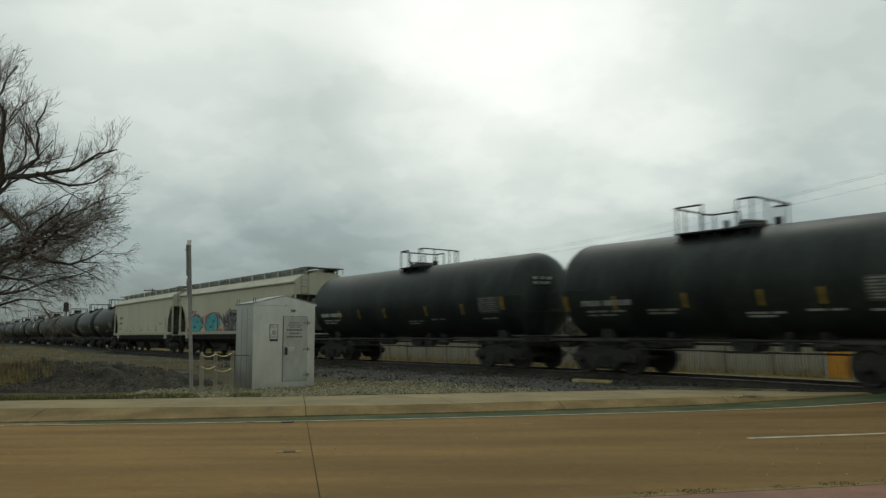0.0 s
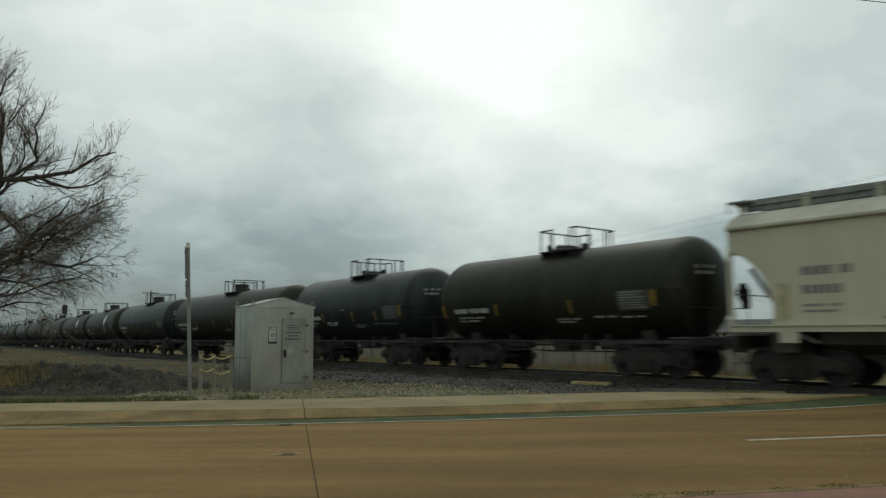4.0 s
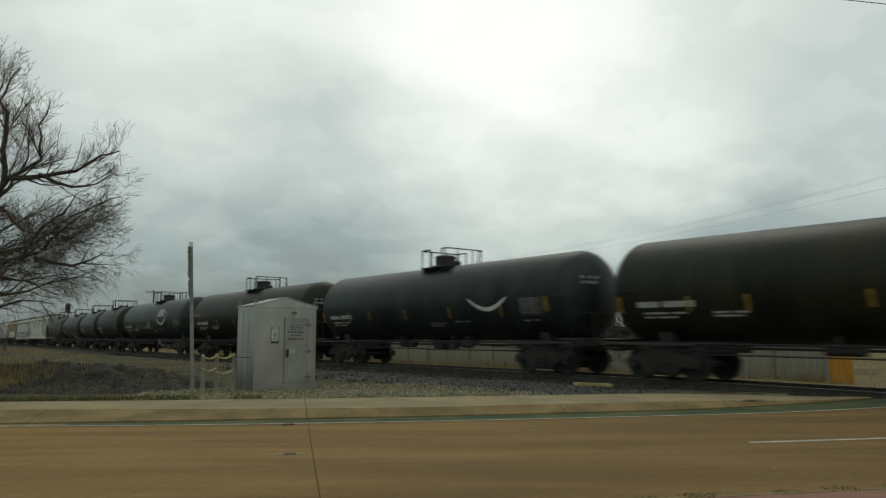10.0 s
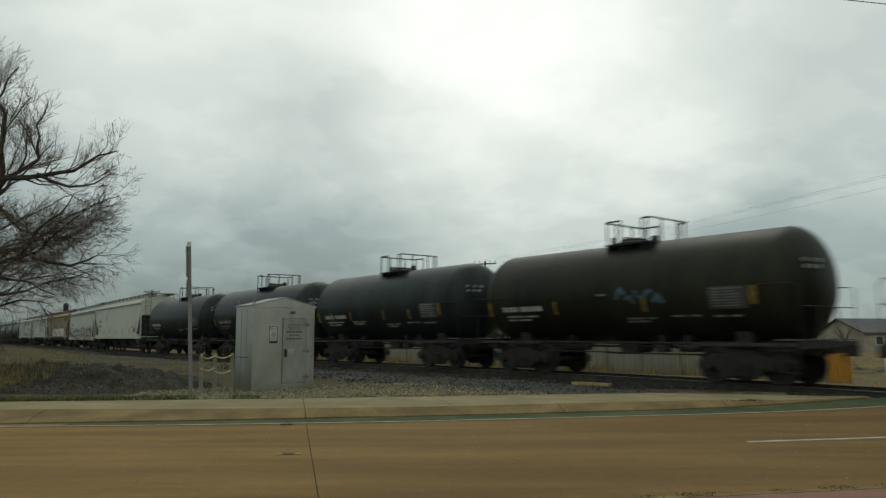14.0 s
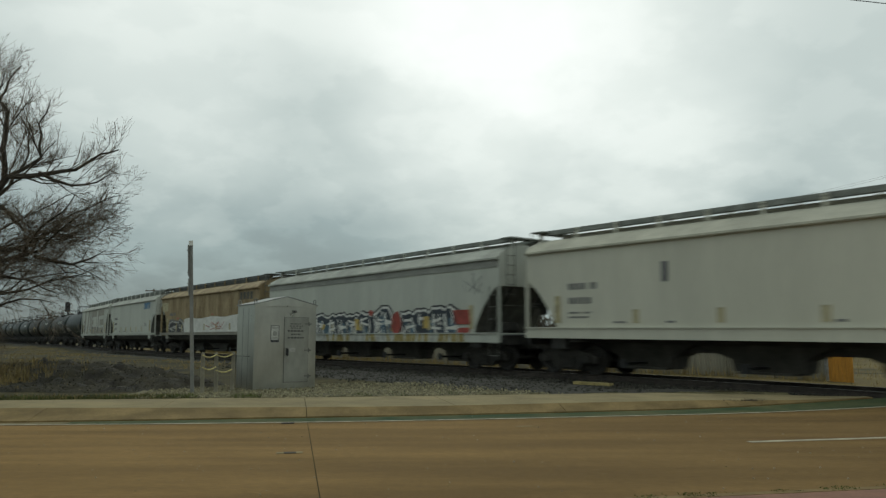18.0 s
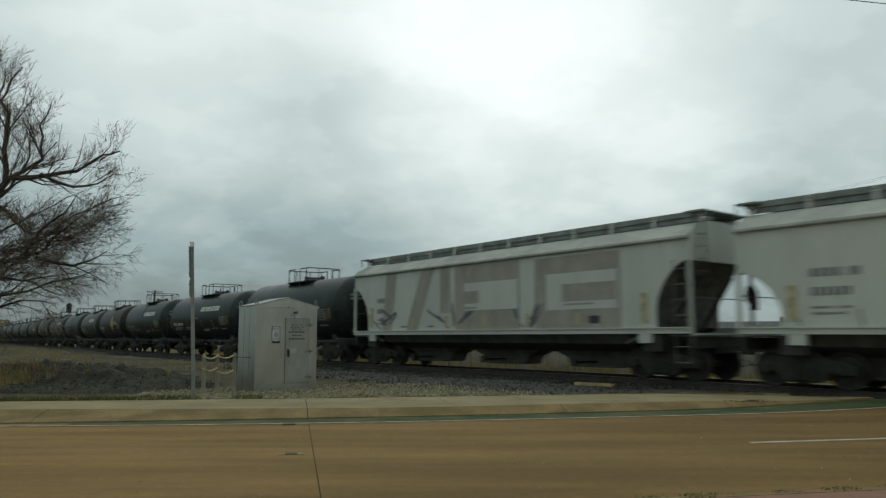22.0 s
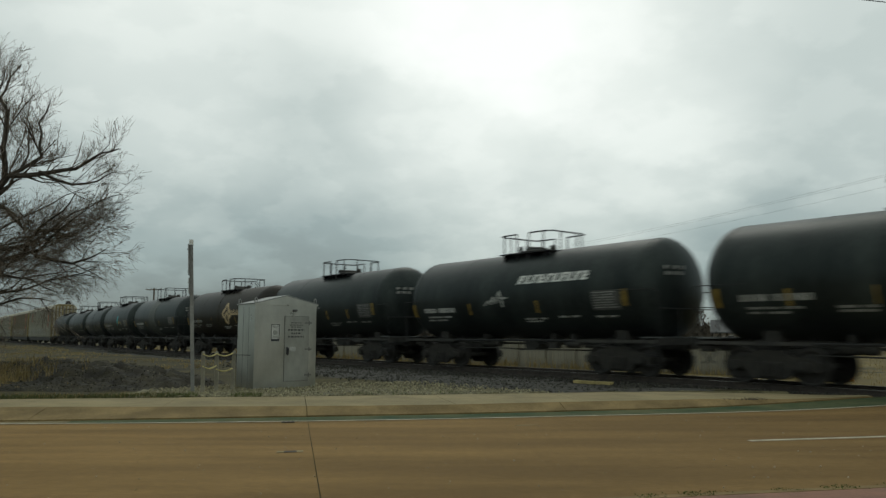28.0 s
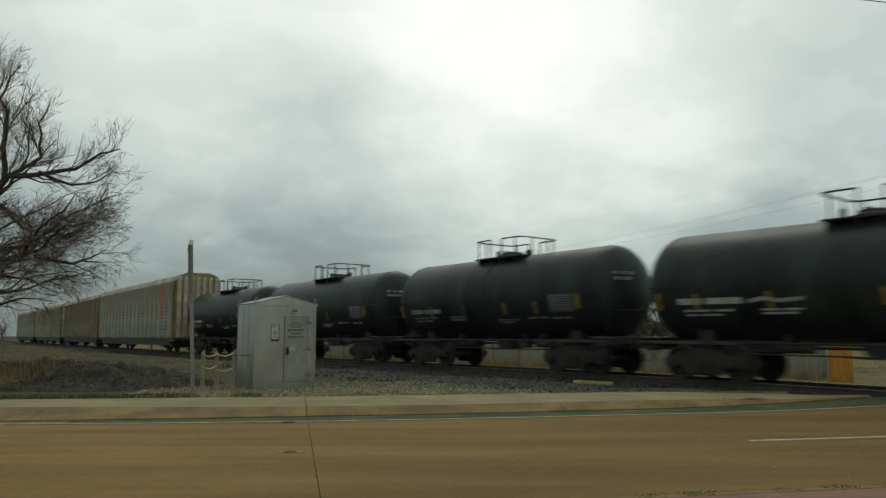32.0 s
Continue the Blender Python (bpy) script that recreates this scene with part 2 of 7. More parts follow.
# the chutes are much darker than the body above them
M["hop_under"] = material("hopper_chute_dark", (0.06, 0.057, 0.047), 0.8, vary=0.4, scale=2, fine=20, bump=0.15)
# ladders share the coat; their dimness in the shaded ends is coloured in
M["hop_rung"] = material("hopper_rung_dimmed_coat", (0.13, 0.13, 0.115), 0.7, vary=0.25, scale=4, fine=20, bump=0.05)
# shade of the slanted ends put into the colour; also colours a block mark
M["hop_shade"] = material("hopper_end_shade_and_mark", (0.1, 0.098, 0.084), 0.8, vary=0.4, scale=2, fine=20, bump=0.1)
M["grating"] = material("roof_walk_grating", (0.10, 0.105, 0.10), 0.6, 0.3, vary=0.4, scale=3, fine=60, bump=0.3)
M["pale_grating"] = material("galvanised_walk_grating", (0.2, 0.215, 0.195), 0.75, 0.0, vary=0.35, scale=3, fine=60, bump=0.3)
M["hop_roof"] = material("dusty_roof_paint", (0.36, 0.37, 0.33), 0.85, spec=0.25, vary=0.2, scale=1.1, fine=12, bump=0.05)
M["hop_roof_pale"] = material("dusty_cream_roof_paint", (0.42, 0.41, 0.335), 0.8, spec=0.25, vary=0.15, scale=1.1, fine=12, bump=0.05)
M["rack_side"] = material("autorack_galvanised_panel", (0.2, 0.175, 0.115), 0.7, vary=0.35, scale=0.8, fine=10, bump=0.05, streak=0.6, second=(0.36, 0.35, 0.27))
M["rack_brown"] = material("autorack_browned_panel", (0.13, 0.1, 0.055), 0.75, vary=0.35, scale=0.8, fine=10, bump=0.05, streak=0.6, second=(0.22, 0.185, 0.115))
M["rack_yellow"] = material("autorack_yellow_paint", (0.29, 0.225, 0.09), 0.7, vary=0.4, scale=0.8, fine=10, bump=0.05, streak=0.8)
M["rack_roof"] = material("autorack_roof", (0.4, 0.365, 0.28), 0.7, vary=0.3, scale=1, fine=10, bump=0.05)
M["red_logo"] = material("red_panel", (0.4, 0.1, 0.04), 0.6, vary=0.3, scale=3, fine=20, bump=0.05)
M["concrete_road"] = material("road_concrete", (0.216, 0.13, 0.0435), 0.9, vary=0.3, scale=0.95, fine=45, bump=0.3, spec=0.15, turn=AZ - radians(90), stretch=(0.16, 1, 1), tining=0.2, second=(0.268, 0.166, 0.063))
M["grit"] = material("pale_grit", (0.4, 0.34, 0.24), 0.9, vary=0.2, scale=8, fine=30, bump=0.1, island=0.4)
M["kerb"] = material("kerb_concrete", (0.2, 0.14, 0.058), 0.95, spec=0.2, vary=0.28, scale=1.4, fine=30, bump=0.25, second=(0.255, 0.18, 0.08))
M["sidewalk"] = material("sidewalk_concrete", (0.255, 0.207, 0.112), 0.95, spec=0.25, vary=0.2, scale=1.0, fine=35, bump=0.25)
M["gutter"] = material("gutter_concrete", (0.19, 0.155, 0.08), 0.95, spec=0.2, vary=0.25, scale=1.5, fine=30, bump=0.15)
M["green"] = material("green_lane_paint", (0.04, 0.088, 0.037), 0.9, spec=0.15, vary=0.35, scale=0.9, fine=25, bump=0.1, second=(0.11, 0.11, 0.052))
M["roadwhite"] = material("white_road_paint", (0.38, 0.34, 0.25), 0.75, vary=0.3, scale=4, fine=40, bump=0.1)
M["pink"] = material("reddish_pavers", (0.22, 0.11, 0.07), 0.9, vary=0.2, scale=2, fine=30, bump=0.2)
M["gravel"] = material("grey_gravel", (0.155, 0.137, 0.074), 0.95, vary=0.4, scale=2.5, fine=22, bump=0.8)
M["stone"] = material("gravel_stone", (0.265, 0.236, 0.14), 0.9, vary=0.3, scale=8, fine=30, bump=0.3, island=0.75)
M["ballast"] = material("dark_ballast", (0.029, 0.0265, 0.019), 0.95, vary=0.4, scale=3, fine=25, bump=0.8)
M["ballast_stone"] = material("ballast_stone", (0.034, 0.032, 0.0235), 0.9, vary=0.35, scale=8, fine=30, bump=0.3, island=0.95)
M["dirt"] = material("dark_dirt", (0.042, 0.0355, 0.013), 0.95, spec=0.2, vary=0.5, scale=0.45, fine=7, bump=0.8, second=(0.08, 0.066, 0.023))
M["heap_stone"] = material("dark_heap_stone", (0.033, 0.029, 0.016), 0.95, vary=0.4, scale=8, fine=30, bump=0.3, island=0.55)
M["mound"] = material("dark_cinder_heap", (0.021, 0.018, 0.0085), 0.95, vary=0.5, scale=1.8, fine=24, bump=1.0, second=(0.043, 0.036, 0.017))
M["drylawn"] = material("dry_yellow_turf", (0.12, 0.091, 0.032), 0.95, vary=0.35, scale=0.25, fine=9, bump=0.5, spec=0.2, second=(0.18, 0.137, 0.052))
M["drygrass"] = material("dry_grass", (0.27, 0.2, 0.077), 0.9, vary=0.3, scale=2, fine=20, bump=0, island=0.5)
M["greengrass"] = material("green_weeds", (0.085, 0.097, 0.026), 0.9, vary=0.35, scale=2, fine=20, bump=0, island=0.4)
M["tie"] = material("creosoted_wood", (0.05, 0.04, 0.03), 0.9, vary=0.4, scale=4, fine=30, bump=0.4)
M["rail"] = material("rail_rust", (0.045, 0.036, 0.029), 0.8, vary=0.4, scale=5, fine=40, bump=0.2)
M["asphalt"] = material("crossing_asphalt", (0.055, 0.053, 0.05), 0.9, vary=0.25, scale=1.5, fine=40, bump=0.3)
M["alu"] = material("brushed_aluminium", (0.51, 0.512, 0.46), 0.33, 0.92, vary=0.1, scale=1.6, fine=5, bump=0.0, streak=0.5)
M["alu_door"] = material("dull_aluminium_door", (0.38, 0.383, 0.345), 0.4, 0.85, vary=0.14, scale=1.6, fine=5, bump=0.0, streak=0.5)
M["alu_roof"] = material("weathered_aluminium_roof", (0.26, 0.265, 0.25), 0.6, 0.4, vary=0.15, scale=1.5, fine=16, bump=0.03)
M["alu_dark"] = material("aluminium_trim", (0.22, 0.22, 0.205), 0.5, 0.5, vary=0.2, scale=3, fine=25, bump=0.05)
M["datum"] = material("faint_data_panel", (0.06, 0.06, 0.054), 0.6, vary=0.3, scale=2, fine=20, bump=0.03)
M["print"] = material("worn_black_print", (0.07, 0.07, 0.07), 0.7, vary=0.3, scale=8, fine=30, bump=0)
M["ink"] = material("dark_lettering", (0.035, 0.035, 0.04), 0.7, vary=0.2, scale=8, fine=30, bump=0)
M["wood"] = material("weathered_fence_wood", (0.255, 0.238, 0.185), 0.9, vary=0.25, scale=2, fine=20, bump=0.3, streak=0.8, island=0.16)
M["wood_orange"] = material("new_orange_wood", (0.5, 0.23, 0.03), 0.8, vary=0.2, scale=2, fine=20, bump=0.2, streak=0.7)
M["post_wood"] = material("grey_post_wood", (0.24, 0.22, 0.165), 0.9, vary=0.25, scale=5, fine=40, bump=0.3, streak=0.7)
M["rope"] = material("yellow_chain", (0.55, 0.47, 0.2), 0.8, vary=0.2, scale=10, fine=60, bump=0.2)
M["bark"] = material("dark_bark", (0.055, 0.045, 0.033), 0.95, vary=0.35, scale=6, fine=40, bump=0.4)
M["brush"] = material("winter_brush", (0.085, 0.07, 0.05), 0.95, vary=0.35, scale=0.5, fine=6, bump=0, island=0.4)
M["twig"] = material("brown_twigs", (0.15, 0.118, 0.086), 0.95, vary=0.35, scale=3, fine=20, bump=0)
M["teal"] = material("teal_spray", (0.05, 0.32, 0.34), 0.6, vary=0.25, scale=3, fine=15, bump=0)
M["coral"] = material("coral_spray", (0.42, 0.13, 0.09), 0.6, vary=0.25, scale=3, fine=15, bump=0)
M["violet"] = material("grey_violet_spray", (0.1, 0.1, 0.115), 0.6, vary=0.3, scale=3, fine=15, bump=0)
M["navy"] = material("navy_spray", (0.03, 0.038, 0.05), 0.6, vary=0.3, scale=3, fine=15, bump=0)
M["sprayblue"] = material("blue_spray", (0.075, 0.13, 0.175), 0.6, vary=0.3, scale=3, fine=15, bump=0)
M["spraywhite"] = material("white_spray", (0.62, 0.62, 0.58), 0.7, vary=0.12, scale=3, fine=15, bump=0)
M["sprayred"] = material("red_spray", (0.3, 0.055, 0.04), 0.6, vary=0.3, scale=3, fine=15, bump=0)
M["sprayyellow"] = material("yellow_spray", (0.5, 0.36, 0.1), 0.6, vary=0.25, scale=3, fine=15, bump=0)
M["taupe"] = material("taupe_paint_patch", (0.30, 0.285, 0.24), 0.7, vary=0.15, scale=2, fine=15, bump=0, streak=0.7)
M["logoblue"] = material("blue_mark", (0.08, 0.21, 0.38), 0.6, vary=0.25, scale=3, fine=15, bump=0)
M["house_wall"] = material("house_siding", (0.36, 0.31, 0.25), 0.8, vary=0.15, scale=1, fine=10, bump=0.1)
M["house_roof"] = material("grey_shingles", (0.10, 0.10, 0.10), 0.9, vary=0.25, scale=1.5, fine=15, bump=0.2)
M["glass"] = material("window_glass", (0.03, 0.035, 0.04), 0.1, 0.0, vary=0.2, scale=1, fine=5, bump=0)
M["stencil"] = material("faded_grey_stencil", (0.17, 0.17, 0.165), 0.7, vary=0.3, scale=5, fine=30, bump=0)
M["straw"] = material("pale_yellow_plank", (0.36, 0.29, 0.12), 0.9, vary=0.25, scale=3, fine=30, bump=0.2)
M["faded_yellow"] = material("faded_reflector", (0.41, 0.36, 0.215), 0.6, vary=0.3, scale=6, fine=30, bump=0.05)
M["wire"] = material("cable_black", (0.05, 0.05, 0.05), 0.7, vary=0.2, scale=5, fine=20, bump=0)
M["polewood"] = material("utility_pole_wood", (0.10, 0.075, 0.05), 0.9, vary=0.3, scale=3, fine=20, bump=0.2)

# the green-grey cast of the tanks' highlights is set by a specular tint
for tint_on, tint in (("tank_black", (0.84, 1.0, 0.93, 1)), ("tank_grime", (0.93, 1.0, 0.78, 1)), ("tank_grey", (0.86, 1.0, 0.92, 1))):
    M[tint_on].node_tree.nodes["Principled BSDF"].inputs["Specular Tint"].default_value = tint


# ---- mesh helpers ----
def box(bm, x0, x1, y0, y1, z0, z1, m=None):
    vs = [bm.verts.new((x, y, z)) for x in (x0, x1) for y in (y0, y1) for z in (z0, z1)]
    if m is not None:
        for v in vs:
            v.co = m @ v.co
    for f in ((0, 1, 3, 2), (4, 6, 7, 5), (0, 4, 5, 1), (2, 3, 7, 6), (0, 2, 6, 4), (1, 5, 7, 3)):
        bm.faces.new([vs[i] for i in f])
    return vs


def tube(bm, pts, r, n=6, r2=None):
    """A round bar along a chain of points; tapers to r2."""
    pts = [Vector(p) for p in pts]
    rings = []
    for i, p in enumerate(pts):
        d = (pts[min(i + 1, len(pts) - 1)] - pts[max(i - 1, 0)]).normalized()
        a = d.orthogonal().normalized()
        b = d.cross(a)
        rr = r if r2 is None else r + (r2 - r) * i / (len(pts) - 1)
        if rings:
            pa = (rings[-1][0].co - pts[i - 1])
            pa = pa - d * pa.dot(d)
            if pa.length > 1e-6:
                a = pa.normalized()
                b = d.cross(a)
        rings.append([bm.verts.new(p + (a * math.cos(2 * math.pi * k / n) + b * math.sin(2 * math.pi * k / n)) * rr) for k in range(n)])
    for u, v in zip(rings, rings[1:]):
        for k in range(n):
            bm.faces.new((u[k], u[(k + 1) % n], v[(k + 1) % n], v[k]))
    bm.faces.new(rings[0][::-1])
    bm.faces.new(rings[-1])


def lathe(bm, prof, axis="x", n=24, at=(0, 0, 0)):
    """Turn a profile of (along, radius) about an axis."""
    rings = []
    for a, r in prof:
        ring = []
        for k in range(n):
            c, s = r * math.cos(2 * math.pi * k / n), r * math.sin(2 * math.pi * k / n)
            co = {"x": (a, c, s), "y": (c, a, s), "z": (c, s, a)}[axis]
            ring.append(bm.verts.new(Vector(co) + Vector(at)))
        rings.append(ring)
    for u, v in zip(rings, rings[1:]):
        for k in range(n):
            f = (u[k], v[k], v[(k + 1) % n], u[(k + 1) % n])
            bm.faces.new(f if axis != "y" else f[::-1])
    for ring, flip in ((rings[0], True), (rings[-1], False)):
        bm.faces.new(ring[::-1] if flip != (axis == "y") else ring)


def prism(bm, outline, y0, y1, plane="xz"):
    """An outline pulled from y0 to y1; plane xz: pulled along y, xy: along z, yz: along x."""
    def co(a, b, d):
        return {"xz": (a, d, b), "xy": (a, b, d), "yz": (d, a, b)}[plane]
    lo = [bm.verts.new(co(a, b, y0)) for a, b in outline]
    hi = [bm.verts.new(co(a, b, y1)) for a, b in outline]
    n = len(outline)
    bm.faces.new(lo)
    bm.faces.new(hi[::-1])
    for i in range(n):
        bm.faces.new((lo[i], hi[i], hi[(i + 1) % n], lo[(i + 1) % n]))


MESHES = {}


def finish(bm, name, mat, smooth=30):
    bmesh.ops.recalc_face_normals(bm, faces=bm.faces[:])
    me = bpy.data.meshes.new(name)
    bm.to_mesh(me)
    bm.free()
    me.materials.append(mat)
    if smooth:
        me.shade_smooth()
        me.set_sharp_from_angle(angle=radians(smooth))
    return me


def shared(key, name, mat, build, smooth=30):
    """One mesh for all alike pieces."""
    if key not in MESHES:
        bm = bmesh.new()
        build(bm)
        MESHES[key] = finish(bm, name, mat, smooth)
    return MESHES[key]


def piece(name, me, parent, m=None, mat=None, label=""):
    ob = new(name, me)
    ob.parent = parent
    if m is not None:
        ob.matrix_basis = m
    if mat is not None:
        ob.material_slots[0].link = "OBJECT"
        ob.material_slots[0].material = mat
    if label:
        tagged(ob, label)
    return ob


def part(name, bm, mat, parent, label="", smooth=30):
    ob = new(name, finish(bm, name, mat, smooth))
    ob.parent = parent
    if label:
        tagged(ob, label)
    return ob


def thing(name, label, category, group="", m=None, kind=""):
    ob = new(name)
    ob.empty_display_size = 0.2
    if m is not None:
        ob.matrix_basis = m
    return tagged(ob, label, category, group, kind)


def solid(name, bm, mat, label, category, kind="", smooth=30, group=""):
    ob = new(name, finish(bm, name, mat, smooth))
    return tagged(ob, label, category, group, kind)


def road(u, p, z=0.0):
    v = ROAD_U * u + ROAD_P * p
    return Vector((v.x, v.y, z))


def bend(s):
    """How far the track swings away from a straight line."""
    f = max(0.0, min(1.0, (s - 52) / 48))
    swing = 1.95 * f * f * (3 - 2 * f)
    if s < 60:
        return swing
    if s < 95:
        return swing + (s - 60) ** 2 / 1280
    return swing + 35 ** 2 / 1280 + (s - 95) * 0.0547


def dip(s):
    """The line falls a little towards the crossing."""
    return 0.07 * (max(0.0, 17.0 - max(s, 0.0)) / 11.0) ** 1.6


def track(s, side=0.0, z=0.0):
    """A point of the line: s metres beyond the foot point, side metres towards the camera, z above the rails."""
    v = ALONG * s + ACROSS * (TRACK + bend(s) - side)
    return Vector((v.x, v.y, RAIL_Z + z - dip(s)))


# ---- ground, road, pavement, track ----
def kerb_p(u):
    """The far kerb's foot, across the road; it swings away where the rails cross."""
    return float(np.interp(u, (-9, -4.5, -2, 0, 2.8, 5, 7.3, 8.7, 9.6, 11.4, 13), (14.0, 13.7, 13.54, 13.48, 13.38, 13.43, 13.52, 13.66, 13.8, 13.98, 14.05)))


def white_p(u):
    a = min(0.0, max(-9.0, u) - 4.0)
    return 12.66 + 0.0095 * a * a


def rise(u):
    """The road climbs to the level of the rails at the crossing."""
    return 0.25 * min(1.0, max(0.0, u - 7.0) / 8.0) ** 2.1


def walk_far(u):
    """The pavement's far edge."""
    return float(np.interp(u, (-14, -5.6, -2.5, 0, 3.4, 6, 8.6, 9.6, 10.4, 11.2, 12.2), (17.4, 16.6, 16.37, 16.17, 16.05, 16.0, 15.85, 15.75, 15.6, 15.0, 14.2)))


def apron_top(u):
    """The pavement's front edge; the kerb leans back further along the road."""
    return max(kerb_p(u) + 0.05, float(np.interp(u, (-9, -4.5, -2.1, 0, 1.4, 2.9, 5, 7.5, 8.8, 9.6, 12.2), (15.2, 14.75, 14.3, 13.98, 13.8, 13.72, 13.82, 13.86, 13.92, 13.98, 14.1))))


def walk_z(u):
    """The pavement's level; it sinks to the road where it ends at the crossing."""
    f = min(1.0, max(0.0, (u - 8.2) / 3.8))
    return 0.15 * (1 - f) + (rise(u) + 0.035) * f


def side_of_track(x, y):
    v = Vector((x, y))
    s = v.dot(ALONG)
    return s, v.dot(ACROSS) - TRACK - bend(s)


def ground_z(x, y):
    v = Vector((x, y))
    u, p = v.dot(ROAD_U), v.dot(ROAD_P)
    s, lat = side_of_track(x, y)
    wob = 0.05 * noise.noise(Vector((x * 0.35, y * 0.35, 0))) + 0.12 * noise.noise(Vector((x * 0.07, y * 0.07, 3)))
    wob *= min(1.0, abs(p - 11) / 14)
    far = 0.13 + wob
    if lat > -4.0:
        far = min(far, 0.02 + wob * 0.3)
    if lat > 2.5:
        far = 0.0 - 0.55 * min(1.0, (lat - 2.5) / 6.0) + wob
    if u < 24 and p < walk_far(u) + 0.05 and p > 5.0:
        return -0.14
    if p <= 5.0:
        return -0.1
    if u > 11.0 and lat < 5 and p < 16.5:
        return -0.14
    if abs(p - walk_far(u)) < 1.5 and u < 11:
        far = 0.12 + 0.03 * noise.noise(Vector((x * 1.3, y * 1.3, 7)))
    return far


def make_ground():
    def axis(lo, hi, step):
        a = list(np.arange(lo, hi + 0.01, step))
        pre, post, k = [], [], step
        v = lo
        while v > -3000:
            k *= 1.35
            v -= k
            pre.append(v)
        v, k = hi, step
        while v < 3000:
            k *= 1.35
            v += k
            post.append(v)
        return pre[::-1] + a + post
    xs, ys = axis(-45, 40, 0.6), axis(-8, 75, 0.6)
    verts = [(x, y, ground_z(x, y)) for y in ys for x in xs]
    n = len(xs)
    faces = [(j * n + i, j * n + i + 1, (j + 1) * n + i + 1, (j + 1) * n + i) for j in range(len(ys) - 1) for i in range(n - 1)]
    me = bpy.data.meshes.new("ground")
    me.from_pydata(verts, [], faces)
    me.materials.append(M["dirt"])
    me.shade_smooth()
    tagged(new("ground", me), "bare brown earth with dry patches beside the railway", "ground", kind="structure")


def strip(name, mat, label, category, lo, hi, u0, u1, step, z, kind="structure", thick=0.2):
    """A slab between two lines along the road, with real thickness."""
    bm = bmesh.new()
    rows = []
    n = max(1, round((u1 - u0) / step))
    for i in range(n + 1):
        u = u0 + (u1 - u0) * i / n
        a, b = (lo(u) if callable(lo) else lo), (hi(u) if callable(hi) else hi)
        za, zb = z if isinstance(z, tuple) else (z, z)
        if name in ("green_lane", "edge_line", "kerb_length", "near_kerb"):
            za, zb = za + rise(u), (zb + rise(u) if name != "kerb_length" else walk_z(u))
        rows.append([bm.verts.new(c) for c in (road(u, a, za), road(u, b, zb), road(u, b, zb - thick), road(u, a, za - thick))])
    for r, q in zip(rows, rows[1:]):
        for k in range(4):
            bm.faces.new((r[k], r[(k + 1) % 4], q[(k + 1) % 4], q[k]))
    bm.faces.new(rows[0][::-1])
    bm.faces.new(rows[-1])
    return solid(name, bm, mat, label, category, kind)


make_ground()


def make_field():
    """The dry turf beyond the track."""
    verts, faces = [], []
    ss = list(np.arange(-40, 60, 2.0)) + list(np.arange(60, 330, 15.0))
    aa = (-4.2, -6, -8, -10, -12, -14, -17, -20, -25, -32, -42, -55, -75, -110)
    for s in ss:
        for a in aa:
            q = track(float(s), a)
            verts.append((q.x, q.y, ground_z(q.x, q.y) + 0.03))
    n = len(aa)
    for i in range(len(ss) - 1):
        for j in range(n - 1):
            k = i * n + j
            faces.append((k, k + n, k + n + 1, k + 1))
    me = bpy.data.meshes.new("dry_field")
    me.from_pydata(verts, [], faces)
    me.materials.append(M["drylawn"])
    me.shade_smooth()
    tagged(new("dry_field", me), "dry yellow winter turf beyond the railway", "field", kind="structure")


make_field()
# the carriageway is cast in slabs with a joint between them
slab_root = thing("road", "worn brown concrete road cast in slabs, with dark joints", "road", kind="structure")
for k, (u0, u1) in enumerate(((-130, -60), (-60, -14.9), (-14.9, 0.261), (0.272, 24.0), (24.0, 130.0))):
    bm = bmesh.new()
    rows = []
    n = max(1, round((u1 - u0) / 0.5))
    for i in range(n + 1):
        u = u0 + (u1 - u0) * i / n
        rows.append([bm.verts.new(c) for c in (road(u, 6.3, rise(u)), road(u, kerb_p(u), rise(u)), road(u, kerb_p(u), -0.3), road(u, 6.3, -0.3))])
    for r, q in zip(rows, rows[1:]):
        for j in range(4):
            bm.faces.new((r[j], r[(j + 1) % 4], q[(j + 1) % 4], q[j]))
    bm.faces.new(rows[0][::-1])
    bm.faces.new(rows[-1])
    part("slab", bm, M["concrete_road"], slab_root)
bm = bmesh.new()
prism(bm, [(0.25, 6.3), (0.28, 6.3), (0.28, 13.5), (0.25, 13.5)], -0.2, -0.006, "xy")
for v in bm.verts:
    v.co = road(v.co.x, v.co.y, v.co.z)
part("joint_filler", bm, M["dirt"], slab_root, "brown dirt in the slab joint")
strip("green_lane", M["green"], "faded green paint of a narrow lane along the kerb", "road marking", lambda u: white_p(u) + 0.05, lambda u: kerb_p(u) - 0.02 - max(0, -1.2 - u) * 0.0, -3.6, 13.4, 0.5, 0.008, thick=0.004)
strip("worn_paint", M["sidewalk"], "worn pale paint where the green lane begins", "road marking", lambda u: white_p(u) + 0.24, lambda u: white_p(u) + 0.29, -6.0, -3.7, 0.3, 0.007, thick=0.004)
strip("gutter", M["gutter"], "pale worn concrete gutter along the kerb", "gutter", lambda u: white_p(u) + 0.06, lambda u: kerb_p(u) - 0.02, -60, -3.62, 0.5, 0.005, thick=0.003)
strip("edge_line", M["roadwhite"], "worn white line along the edge of the lane", "road marking", lambda u: white_p(u) - 0.038, lambda u: white_p(u) + 0.038, -60, 13.4, 0.5, 0.012, thick=0.004)
